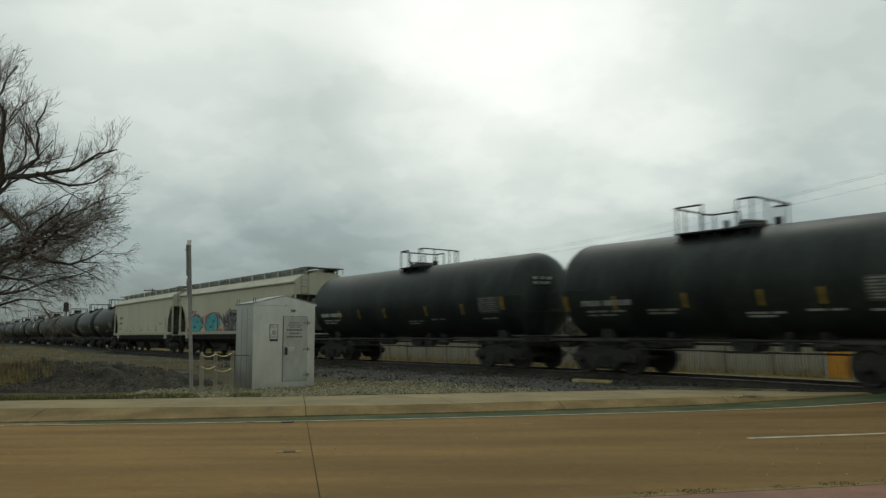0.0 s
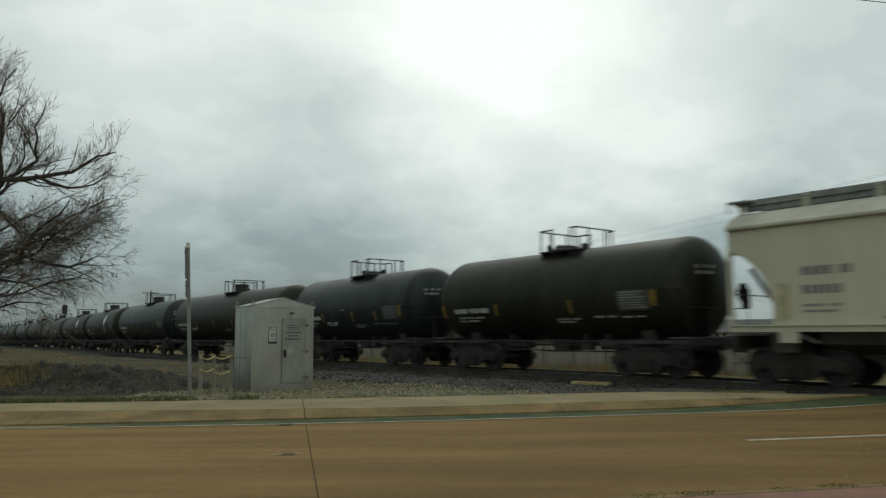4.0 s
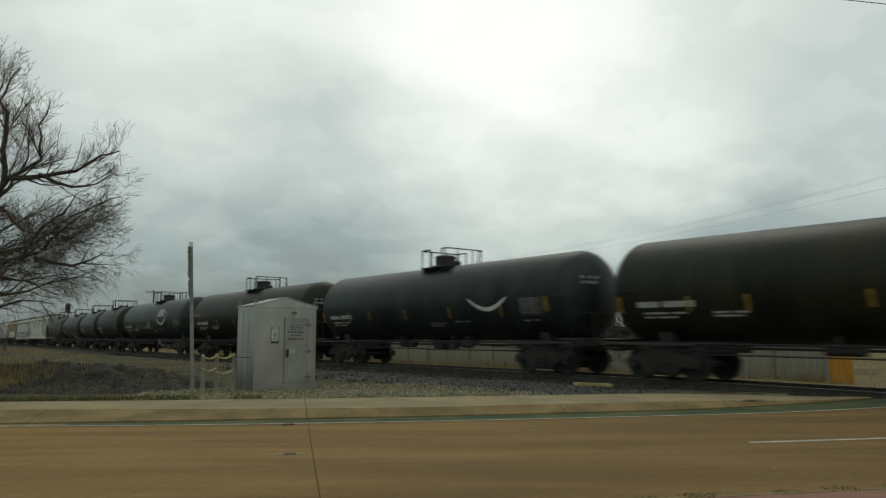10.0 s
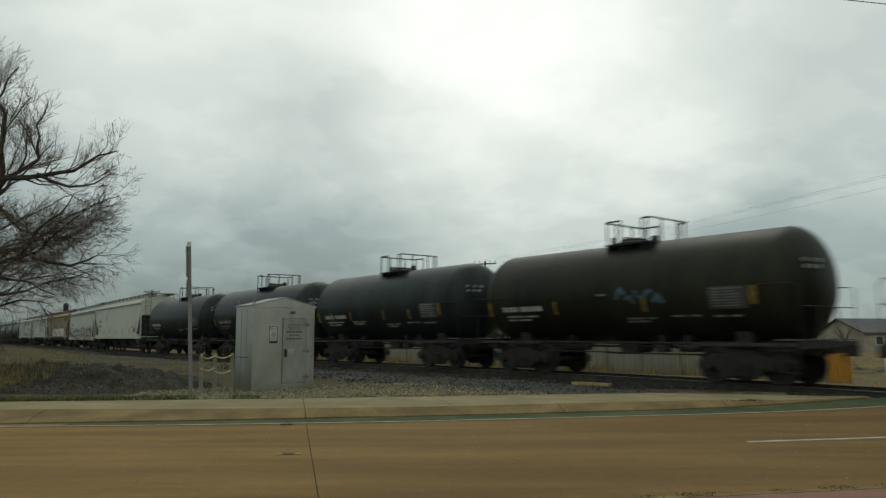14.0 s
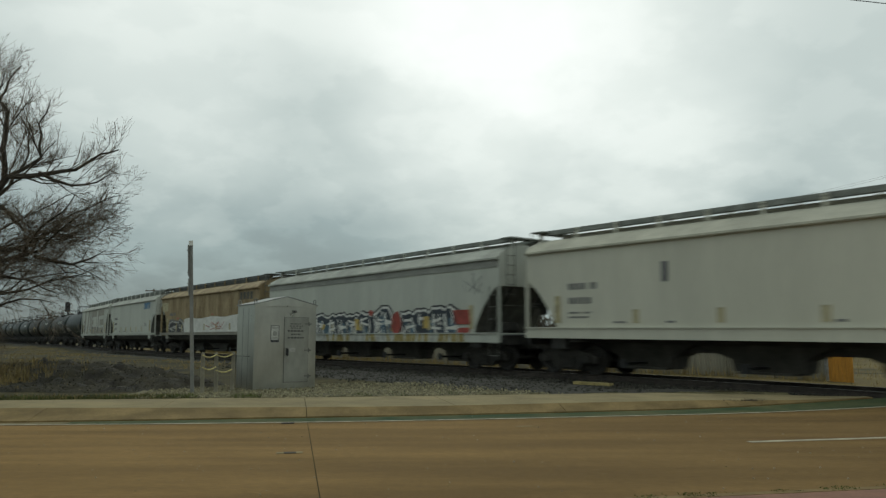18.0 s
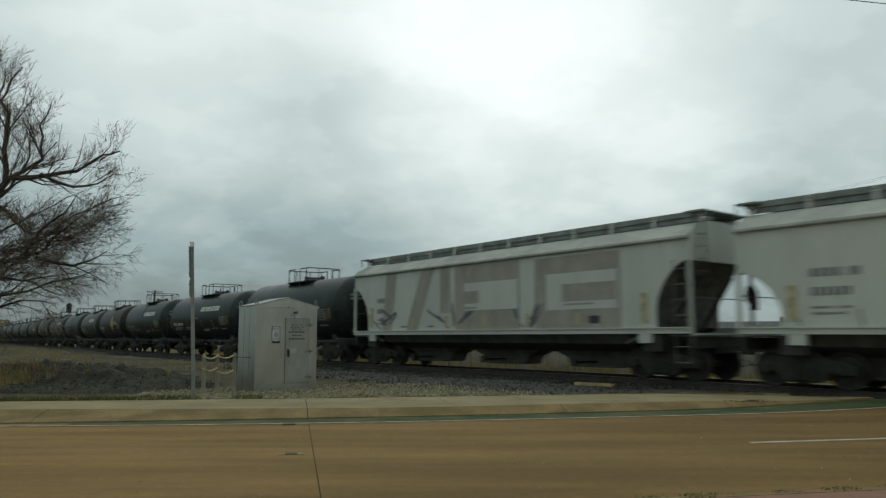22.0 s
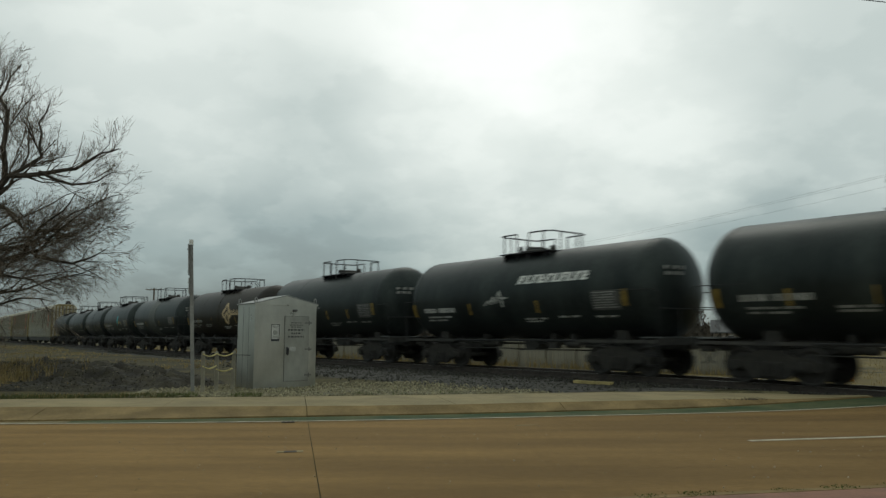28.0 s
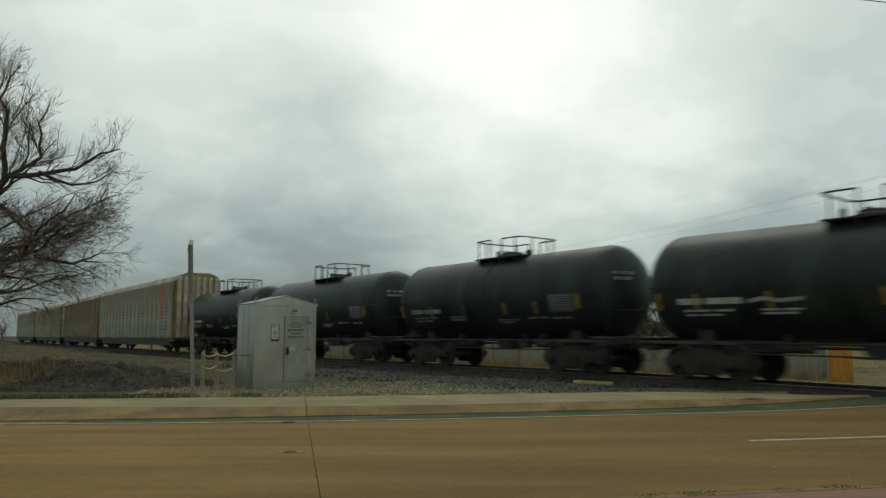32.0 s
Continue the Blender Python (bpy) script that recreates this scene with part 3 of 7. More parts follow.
strip("lane_dash", M["roadwhite"], "white dash between two lanes", "road marking", 9.23, 9.34, 6.1, 9.2, 1.0, 0.006, thick=0.004)
kerb_root = thing("kerb", "sloping brown-stained concrete kerb in lengths", "kerb", kind="structure")
for u0, u1 in ((-60, -30), (-30, -14.6), (-14.6, -4.3), (-4.3, 0.265), (0.265, 5.05), (5.05, 8.6), (8.6, 12.2)):
    ob = strip("kerb_length", M["kerb"], "", "", kerb_p, apron_top, u0 + 0.006, u1 - 0.006, 0.6, (0.03, 0.15), thick=0.3, kind="")
    ob.parent = kerb_root
walk_root = thing("pavement", "pale concrete pavement in panels along the road", "pavement", kind="structure")
edges = [-60, -30, -14.6, -11.0, -7.4, -4.9, -2.3, 0.26, 3.0, 5.6, 8.2, 12.2]
for u0, u1 in zip(edges, edges[1:]):
    bm = bmesh.new()
    rows = []
    n = max(1, round((u1 - u0) / 0.5))
    for i in range(n + 1):
        u = u0 + 0.006 + (u1 - u0 - 0.012) * i / n
        a, b = apron_top(u) + 0.003, max(apron_top(u) + 0.05, walk_far(u))
        z = walk_z(u)
        rows.append([bm.verts.new(c) for c in (road(u, a, z), road(u, b, z + 0.002), road(u, b, -0.2), road(u, a, -0.2))])
    for r, q in zip(rows, rows[1:]):
        for j in range(4):
            bm.faces.new((r[j], r[(j + 1) % 4], q[(j + 1) % 4], q[j]))
    bm.faces.new(rows[0][::-1])
    bm.faces.new(rows[-1])
    part("panel", bm, M["sidewalk"], walk_root)
strip("near_kerb", M["kerb"], "low concrete kerb on the near side of the road", "kerb", 6.12, 6.298, -60, 40, 2.0, (0.03, 0.012), thick=0.3)
strip("near_pavement", M["pink"], "reddish pavement on the near side of the road", "pavement", -3.0, 6.118, -60, 40, 2.0, 0.026, thick=0.25)


def rail_section(bm, side, s0, s1, step, outline):
    rows = []
    n = round((s1 - s0) / step)
    for i in range(n + 1):
        s = s0 + (s1 - s0) * i / n
        rows.append([bm.verts.new(track(s, side + a, b)) for a, b in outline])
    for r, q in zip(rows, rows[1:]):
        k = len(outline)
        for j in range(k):
            bm.faces.new((r[j], r[(j + 1) % k], q[(j + 1) % k], q[j]))
    bm.faces.new(rows[0][::-1])
    bm.faces.new(rows[-1])


def make_track():
    root = thing("railway_track", "steel rails on dark wooden sleepers", "track", kind="structure")
    foot = [(-0.07, -0.17), (0.07, -0.17), (0.07, -0.155), (0.012, -0.14), (0.012, -0.045), (0.036, -0.035), (0.036, -0.004), (-0.036, -0.004), (-0.036, -0.035), (-0.012, -0.045), (-0.012, -0.14), (-0.07, -0.155)]
    for side in (0.755, -0.755):
        bm = bmesh.new()
        rail_section(bm, side, -150, 420, 5.0, foot)
        r = part("rail", bm, M["rail"], root)
        bm = bmesh.new()
        rail_section(bm, side, -150, 420, 5.0, [(-0.03, -0.004), (0.03, -0.004), (0.026, 0.0), (-0.026, 0.0)])
        part("running_surface", bm, M["tread"], r, "bright worn top of the rail")
    tie = shared("tie", "sleeper", M["tie"], lambda b: box(b, -0.115, 0.115, -1.3, 1.3, -0.17, 0.0))
    bm = bmesh.new()
    s = -90.0
    heading = math.atan2(ALONG.y, ALONG.x)
    while s < 300:
        c = track(s, 0, -0.172 - 0.01 * random.random())
        tilt = heading + (0 if s < 60 else -min(s - 60, 35) * 0.00156) + random.uniform(-0.01, 0.01)
        if -8 < s < 75:
            piece("sleeper", tie, root, Matrix.Translation(c) @ Matrix.Rotation(tilt, 4, "Z"))
        elif s > 75:
            box(bm, -0.115, 0.115, -1.3, 1.3, -0.17, 0.0, Matrix.Translation(c) @ Matrix.Rotation(tilt, 4, "Z"))
        s += 0.54
    far = part("far_sleepers", bm, M["tie"], root)
    far["kind"] = "stuff"
    # ballast shoulder
    bm = bmesh.new()
    prof = [(5.2, -0.42), (3.6, -0.31), (2.6, -0.24), (1.7, -0.185), (0.0, -0.195), (-1.7, -0.185), (-3.2, -0.5), (-4.4, -0.75)]
    rows = []
    for i in range(240):
        s = -1.0 + i * 0.5 if i < 160 else 79 + (i - 160) * 4
        rows.append([bm.verts.new(track(s, a, b + 0.06 * (noise.noise(Vector((s * 1.1, a * 1.7, 1))) if 1.5 < abs(a) else 0))) for a, b in prof])
    for r, q in zip(rows, rows[1:]):
        for j in range(len(prof) - 1):
            bm.faces.new((r[j], r[j + 1], q[j + 1], q[j]))
    solid("ballast_bed", bm, M["ballast"], "bed of dark crushed stone under the track", "ballast", "structure")
    # spilt ballast over the ground beside the shoulder
    verts, faces = [], []
    for i in range(130):
        s = 3.0 + i * 0.5
        wide = np.interp(s, (3, 26, 34, 70), (7.1, 7.1, 5.0, 4.4)) + 0.35 * noise.noise(Vector((s * 0.9, 4, 0)))
        while wide > 3.4:
            q = track(s, wide)
            if Vector((q.x, q.y)).dot(ROAD_P) > walk_far(Vector((q.x, q.y)).dot(ROAD_U)) + 0.12:
                break
            wide -= 0.15
        for j in range(9):
            q = track(s, 3.0 + (wide - 3.0) * j / 8)
            verts.append((q.x, q.y, ground_z(q.x, q.y) + (0.03 if j < 8 else 0.0) + 0.015 * noise.noise(Vector((q.x * 2, q.y * 2, 9)))))
    for i in range(129):
        for j in range(8):
            k = i * 9 + j
            faces.append((k, k + 1, k + 10, k + 9))
    me = bpy.data.meshes.new("spilt_ballast")
    me.from_pydata(verts, [], faces)
    me.materials.append(M["ballast"])
    tagged(new("spilt_ballast", me), "dark ballast spilt beside the track", "ballast", kind="structure")
    # crossing: dark panels between and beside the rails
    root = thing("level_crossing", "dark asphalt and concrete panels where the road meets the rails", "crossing", kind="structure")
    for a0, a1 in ((4.6, 0.83), (0.68, -0.68), (-0.83, -3.4)):
        bm = bmesh.new()
        rows = []
        for i in range(24):
            s = -18.5 + i * 1.0
            z0 = -0.03
            z1 = -0.03 if abs(a0) < 1 else -0.03
            rows.append([bm.verts.new(c) for c in (track(s, a0, z0 - (0.15 if a0 > 2 else 0)), track(s, a1, z1 - (0.1 if a1 < -2 else 0)), track(s, a1, -0.35), track(s, a0, -0.35))])
        for r, q in zip(rows, rows[1:]):
            for j in range(4):
                bm.faces.new((r[j], q[j], q[(j + 1) % 4], r[(j + 1) % 4]))
        bm.faces.new(rows[0])
        bm.faces.new(rows[-1][::-1])
        part("panel", bm, M["asphalt"], root)


make_track()


def stones(name, mat, label, n, place, size, seed):
    """Many small broken stones as one body."""
    rnd = random.Random(seed)
    verts, faces = [], []
    base = [(1, 0, 0), (-1, 0, 0), (0, 1, 0), (0, -1, 0), (0, 0, 1), (0, 0, -1)]
    tri = [(0, 2, 4), (2, 1, 4), (1, 3, 4), (3, 0, 4), (2, 0, 5), (1, 2, 5), (3, 1, 5), (0, 3, 5)]
    for _ in range(n):
        c = place(rnd)
        if c is None:
            continue
        r = rnd.uniform(*size)
        m = Euler((rnd.uniform(0, 6), rnd.uniform(0, 6), rnd.uniform(0, 6))).to_matrix()
        k = len(verts)
        for b in base:
            q = m @ Vector((b[0] * rnd.uniform(0.7, 1.3), b[1] * rnd.uniform(0.6, 1.2), b[2] * rnd.uniform(0.5, 0.9))) * r
            verts.append((c.x + q.x, c.y + q.y, c.z + q.z))
        faces += [tuple(k + i for i in t) for t in tri]
    me = bpy.data.meshes.new(name)
    me.from_pydata(verts, [], faces)
    me.materials.append(mat)
    return tagged(new(name, me), label, name.split("_")[-1], kind="stuff")


def gravel_z(x, y):
    return ground_z(x, y) + 0.035


def heap_area(x, y):
    return ((x + 11) / 5.5) ** 2 + ((y - 21.3) / 2.6) ** 2 < 1


def make_gravel():
    bm = bmesh.new()
    grid = {}
    for i in range(90):
        u = -3.6 + i * 0.2
        for j in range(40):
            f = j / 39
            p0 = walk_far(u) + 0.02
            c0 = road(u, p0)
            s, lat = side_of_track(c0.x, c0.y)
            reach = max(0.3, min(5.0 + 0.4 * math.sin(u * 1.7), (-lat - 6.9) / 0.45))
            q = road(u, p0 + reach * f)
            grid[i, j] = bm.verts.new((q.x, q.y, gravel_z(q.x, q.y) - 0.05 * f * f + 0.02 * noise.noise(Vector((q.x * 3, q.y * 3, 0)))))
    for i in range(89):
        for j in range(39):
            bm.faces.new((grid[i, j], grid[i + 1, j], grid[i + 1, j + 1], grid[i, j + 1]))
    solid("gravel_bed", bm, M["gravel"], "pale grey gravel between pavement and track", "gravel", "structure")

    def on_gravel(r):
        u = r.uniform(-9.0, 11.0)
        p0 = walk_far(u)
        c = road(u, p0 + 0.04 + (4.6 if u > -3.4 else 0.75) * r.random() ** 1.3)
        if u < -3.4:
            return Vector((c.x, c.y, ground_z(c.x, c.y) - 0.005)) if r.random() < 0.3 else None
        s, lat = side_of_track(c.x, c.y)
        if lat > -6.7 + r.gauss(0, 0.3):
            return None
        return Vector((c.x, c.y, gravel_z(c.x, c.y) - 0.005))
    stones("loose_gravel", M["stone"], "loose pale gravel stones beside the pavement", 15000, on_gravel, (0.014, 0.045), 5)

    def on_ballast(r):
        s = r.uniform(4, 70) if r.random() < 0.75 else r.uniform(4, 30)
        a = r.uniform(1.3, 9.5) if r.random() < 0.85 else r.uniform(-3, -1.2)
        q = track(s, a, 0)
        z = RAIL_Z + np.interp(abs(a), (0, 1.7, 2.6, 3.6, 5.2, 7.0), (-0.19, -0.185, -0.24, -0.31, -0.40, -0.30)) if a > 0 else RAIL_Z - 0.2 - 0.19 * max(0, -a - 1.7)
        if a > 4.0:
            u, p = Vector((q.x, q.y)).dot(ROAD_U), Vector((q.x, q.y)).dot(ROAD_P)
            if p < walk_far(u) + 0.3 or a > 7.0 + r.gauss(0, 0.35) or q.x < -11 + 4.0 * r.random() or heap_area(q.x, q.y):
                return None
            z = max(z, ground_z(q.x, q.y))
        return Vector((q.x, q.y, z + 0.01))
    stones("ballast_stones", M["ballast_stone"], "dark broken ballast stones beside the rails", 26000, on_ballast, (0.022, 0.07), 6)


make_gravel()

# ---- things beside the track ----
def make_cabinet():
    """The aluminium signal cabinet; its x axis runs along the front, y into the depth."""
    W, Dp, H = 1.64, 1.17, 2.07
    yaw = math.degrees(math.atan2(ACROSS.y, ACROSS.x)) - 3
    c = thing("signal_cabinet", "grey brushed aluminium railway signal cabinet standing on gravel", "cabinet", m=pose(-4.62, 18.2, 0.16, 0, 0, yaw))
    b = bmesh.new()
    prism(b, [(0, -0.03), (W, -0.03), (W, H), (W / 2, H + 0.17), (0, H)], 0, Dp)
    part("body", b, M["alu"], c)
    b = bmesh.new()
    box(b, -0.03, W + 0.03, -0.03, Dp + 0.03, -0.12, -0.035)
    part("plinth", b, M["gutter"], c, "low concrete base")
    b = bmesh.new()
    o, t = 0.03, 0.025
    ridge = H + 0.18
    prism(b, [(-o, H - 0.03), (W / 2, ridge), (W + o, H - 0.03), (W + o, H + t - 0.03), (W / 2, ridge + t), (-o, H + t - 0.03)], -0.05, Dp + 0.05)
    part("roof", b, M["alu_roof"], c)
    b = bmesh.new()
    prism(b, [(-o, H - 0.06), (W + o, H - 0.06), (W + o, H - 0.03), (W / 2, ridge - 0.005), (-o, H - 0.03)], -0.035, -0.005)
    part("gable_trim", b, M["alu"], c)
    for x, y in ((0.03, 0.03), (W - 0.03, 0.03), (0.03, Dp - 0.03), (W - 0.03, Dp - 0.03)):
        b = bmesh.new()
        tube(b, [(x - 0.03, y, H + 0.0), (x - 0.03, y, H + 0.1), (x, y, H + 0.13), (x + 0.03, y, H + 0.1), (x + 0.03, y, H)], 0.014, 6)
        part("lifting_eye", b, M["alu_dark"], c)
    for k in range(2):
        b = bmesh.new()
        y = 0.4 + k * 0.38
        prism(b, [(-0.004, y), (0.0, y - 0.012), (0.0, y + 0.012)], 0.0, H - 0.1, "xy")
        part("side_seam", b, M["alu_dark"], c)
    x0, x1, z0, z1 = 0.78, 1.42, 0.14, 1.74
    b = bmesh.new()
    box(b, x0, x1, -0.03, -0.004, z0, z1)
    door = part("door", b, M["alu_door"], c, "door of duller aluminium")
    for q in ((x0 - 0.012, x0, z0 - 0.012, z1 + 0.012), (x1, x1 + 0.012, z0 - 0.012, z1 + 0.012), (x0, x1, z1, z1 + 0.012), (x0, x1, z0 - 0.012, z0)):
        b = bmesh.new()
        box(b, q[0], q[1], -0.014, -0.002, q[2], q[3])
        part("door_gap", b, M["alu_dark"], door)
    for z in (0.28, 0.92, 1.58):
        b = bmesh.new()
        box(b, x1 - 0.1, x1 + 0.08, -0.045, -0.03, z - 0.018, z + 0.018)
        lathe(b, [(z - 0.05, 0.016), (z + 0.05, 0.016)], "z", 8, (x1 + 0.01, -0.045, 0))
        part("hinge", b, M["alu_dark"], door)
    b = bmesh.new()
    box(b, x0 + 0.045, x0 + 0.075, -0.055, -0.03, 0.8, 0.98)
    tube(b, [(x0 + 0.065, -0.05, 0.96), (x0 + 0.065, -0.11, 0.95), (x0 + 0.065, -0.11, 0.8), (x0 + 0.065, -0.05, 0.79)], 0.013, 6)
    part("handle", b, M["ink"], door, "dark lever handle")
    b = bmesh.new()
    box(b, x0 + 0.13, x0 + 0.29, -0.036, -0.03, 0.88, 0.98)
    part("label", b, M["white"], door, "small white label")
    rnd = random.Random(2)
    for k, (z, w, h) in enumerate(((1.57, 0.3, 0.028), (1.515, 0.36, 0.028), (1.465, 0.28, 0.028), (1.385, 0.44, 0.05), (1.30, 0.26, 0.05), (1.215, 0.42, 0.05))):
        x = (x0 + x1) / 2 - w / 2 - 0.02
        b = bmesh.new()
        e = x
        while e < x + w:
            d = rnd.uniform(0.03, 0.075)
            box(b, e, min(e + d, x + w), -0.034, -0.03, z, z + h * 0.75)
            e += d + 0.024
        part("lettering", b, M["print"], door, "row of dark stencilled bars")["kind"] = "stuff"
    b = bmesh.new()
    box(b, 0.42, 0.64, -0.012, -0.002, 1.12, 1.54)
    sign = part("warning_sign", b, M["white"], c, "white warning sign with a dark foot")
    b = bmesh.new()
    box(b, 0.425, 0.635, -0.016, -0.012, 1.125, 1.18)
    part("print", b, M["ink"], sign)
    for q in ((0.42, 0.432, 1.18, 1.54), (0.628, 0.64, 1.18, 1.54), (0.432, 0.628, 1.528, 1.54)):
        b = bmesh.new()
        box(b, q[0], q[1], -0.0155, -0.012, q[2], q[3])
        part("border", b, M["ink"], sign, "thin dark border")
    b = bmesh.new()
    lathe(b, [(-0.018, 0.055), (-0.012, 0.06)], "y", 16, (0.53, 0, 1.34))
    for z, hw in ((1.485, 0.075), (1.455, 0.05), (1.245, 0.06), (1.22, 0.08)):
        box(b, 0.53 - hw, 0.53 + hw, -0.016, -0.012, z - 0.008, z + 0.008)
    part("symbol", b, M["hop_band"], sign, "faint grey symbol and bars")
    b = bmesh.new()
    for k in range(3):
        box(b, 1.04 - 0.06, 1.04 + 0.06, -0.03, -0.002, 1.86 + k * 0.022, 1.872 + k * 0.022)
    part("vent", b, M["ink"], c, "small dark vent louvre")


make_cabinet()


def make_post():
    """The leaning steel post with two sign plates seen on edge."""
    c = thing("sign_post", "leaning galvanised steel post with signs seen edge-on", "post", m=pose(-5.775, 17.3, 0.1, 0, -2.6, 14))
    b = bmesh.new()
    prism(b, [(-0.04, -0.03), (0.04, -0.03), (0.04, 0.03), (0.03, 0.03), (0.03, -0.02), (-0.03, -0.02), (-0.03, 0.03), (-0.04, 0.03)], -0.3, 3.5, "xy")
    part("post", b, M["alu_dark"], c)
    b = bmesh.new()
    box(b, -0.045, 0.045, -0.045, 0.035, 3.44, 3.56)
    part("cap", b, M["spraywhite"], c, "pale cap on the post")
    for z0, z1, w in ((2.72, 3.44, 0.42), (2.28, 2.66, 0.3)):
        b = bmesh.new()
        box(b, -0.057, -0.041, -w / 2, w / 2, z0, z1)
        p = part("sign_plate", b, M["alu_dark"], c, "grey back of a sign plate")
        for z in (z0 + 0.1, z1 - 0.1):
            b = bmesh.new()
            lathe(b, [(-0.09, 0.015), (0.04, 0.015)], "x", 6, (0, 0, z))
            part("bolt", b, M["galv"], p)


make_post()


def make_barrier():
    spots = [(-0.3208, 17.4), (-0.3025, 17.7), (-0.2812, 18.2)]
    tops = []
    for k, (fx, d) in enumerate(spots):
        x = fx * d
        c = thing("barrier_post", "short weathered wooden post beside the cabinet", "post", "posts of the rope barrier", pose(x, d, 0.12, random.uniform(-1.5, 1.5), random.uniform(-1.5, 1.5), 14))
        b = bmesh.new()
        prism(b, [(-0.042, -0.042), (0.042, -0.042), (0.046, 0.0), (0.042, 0.042), (-0.042, 0.042), (-0.046, 0.0)], -0.25, 0.88, "xy")
        part("shaft", b, M["post_wood"], c)
        b = bmesh.new()
        lathe(b, [(0.88, 0.046), (0.92, 0.034), (0.94, 0.012)], "z", 8)
        part("top", b, M["post_wood"], c)
        tops.append(Vector((x, d, 0.12)))
    for k_pair, (a, q) in enumerate(zip(tops, tops[1:])):
        for z in (0.88, 0.6 if k_pair == 0 else 0.52):
            b = bmesh.new()
            pts = [a.lerp(q, k / 10) + Vector((0, -0.06, z - 0.06 * math.sin(math.pi * k / 10))) for k in range(11)]
            tube(b, pts, 0.016, 6)
            solid("barrier_rope", b, M["rope"], "sagging pale yellow rope between wooden posts", "rope", group="ropes of the barrier")
    b = bmesh.new()
    tube(b, [tops[2] + Vector((0, -0.05, 0.84)), Vector((-4.66, 18.45, 0.94))], 0.008, 5)
    solid("tie_wire", b, M["wire"], "thin wire from the last post to the cabinet", "wire")


make_barrier()


def heap_z(x, y):
    """Height of the cinder heap over the ground."""
    v = 0.0
    for cx, cy, rx, ry, h in ((-11.6, 22.2, 3.4, 2.2, 0.55), (-9.4, 21.0, 2.8, 1.8, 0.46), (-7.6, 19.9, 1.9, 1.3, 0.28), (-14.6, 22.5, 2.6, 1.9, 0.45), (-9.8, 18.9, 3.0, 1.2, 0.16)):
        d = ((x - cx) / rx) ** 2 + ((y - cy) / ry) ** 2
        v = max(v, h * max(0.0, 1 - d) ** 0.8)
    if v > 0:
        v += 0.17 * min(1, v * 6) * (noise.noise(Vector((x * 2.2, y * 2.2, 0))) + 0.6 * noise.noise(Vector((x * 5.5, y * 5.5, 2))))
    return v


def make_heap():
    verts, faces, ids = [], [], {}
    nx, ny = 110, 60
    for j in range(ny):
        for i in range(nx):
            x, y = -18.5 + i * 0.125, 17.3 + j * 0.125
            h = heap_z(x, y)
            ids[i, j] = len(verts)
            verts.append((x, y, ground_z(x, y) - 0.06 + h * 1.05 + (0.0 if h <= 0 else 0.04)))
    for j in range(ny - 1):
        for i in range(nx - 1):
            q = (ids[i, j], ids[i + 1, j], ids[i + 1, j + 1], ids[i, j + 1])
            if any(heap_z(verts[k][0], verts[k][1]) > 0 for k in q):
                faces.append(q)
    me = bpy.data.meshes.new("cinder_heap")
    me.from_pydata(verts, [], faces)
    me.materials.append(M["mound"])
    me.shade_smooth()
    tagged(new("cinder_heap", me), "low dark heap of cinders and old ballast", "heap", kind="structure")

    def on_heap(r):
        x, y = r.uniform(-18, -5.5), r.uniform(17.6, 24.4)
        h = heap_z(x, y)
        if h < 0.03:
            return None
        return Vector((x, y, ground_z(x, y) - 0.02 + h * 1.05))
    stones("heap_stones", M["heap_stone"], "dark lumps of stone lying on the heap", 15000, on_heap, (0.008, 0.027), 16)
    stones("heap_grit", M["stone"], "pale chips of gravel strewn over the heap", 2600, on_heap, (0.006, 0.015), 17)


make_heap()


def tufts(name, mat, label, n, place, height, seed, blades=7):
    """Grass in many thin bent blades."""
    rnd = random.Random(seed)
    verts, faces = [], []
    for _ in range(n):
        c = place(rnd)
        if c is None:
            continue
        hh = rnd.uniform(*height)
        for _b in range(blades):
            a = rnd.uniform(0, 2 * math.pi)
            l = hh * rnd.uniform(0.5, 1.1)
            lean = rnd.uniform(0.1, 0.6) * l
            w = 0.004 + 0.004 * rnd.random() + hh * 0.004
            ox, oy = rnd.uniform(-0.08, 0.08), rnd.uniform(-0.08, 0.08)
            dx, dy = math.cos(a), math.sin(a)
            k = len(verts)
            p = Vector((c.x + ox, c.y + oy, c.z))
            verts += [(p.x - dy * w, p.y + dx * w, p.z), (p.x + dy * w, p.y - dx * w, p.z),
                      (p.x + dx * lean * 0.4 + dy * w * 0.7, p.y + dy * lean * 0.4 - dx * w * 0.7, p.z + l * 0.6),
                      (p.x + dx * lean * 0.4 - dy * w * 0.7, p.y + dy * lean * 0.4 + dx * w * 0.7, p.z + l * 0.6),
                      (p.x + dx * lean, p.y + dy * lean, p.z + l)]
            faces += [(k, k + 1, k + 2, k + 3), (k + 3, k + 2, k + 4)]
    me = bpy.data.meshes.new(name)
    me.from_pydata(verts, [], faces)
    me.materials.append(mat)
    return tagged(new(name, me), label, "grass", kind="stuff")


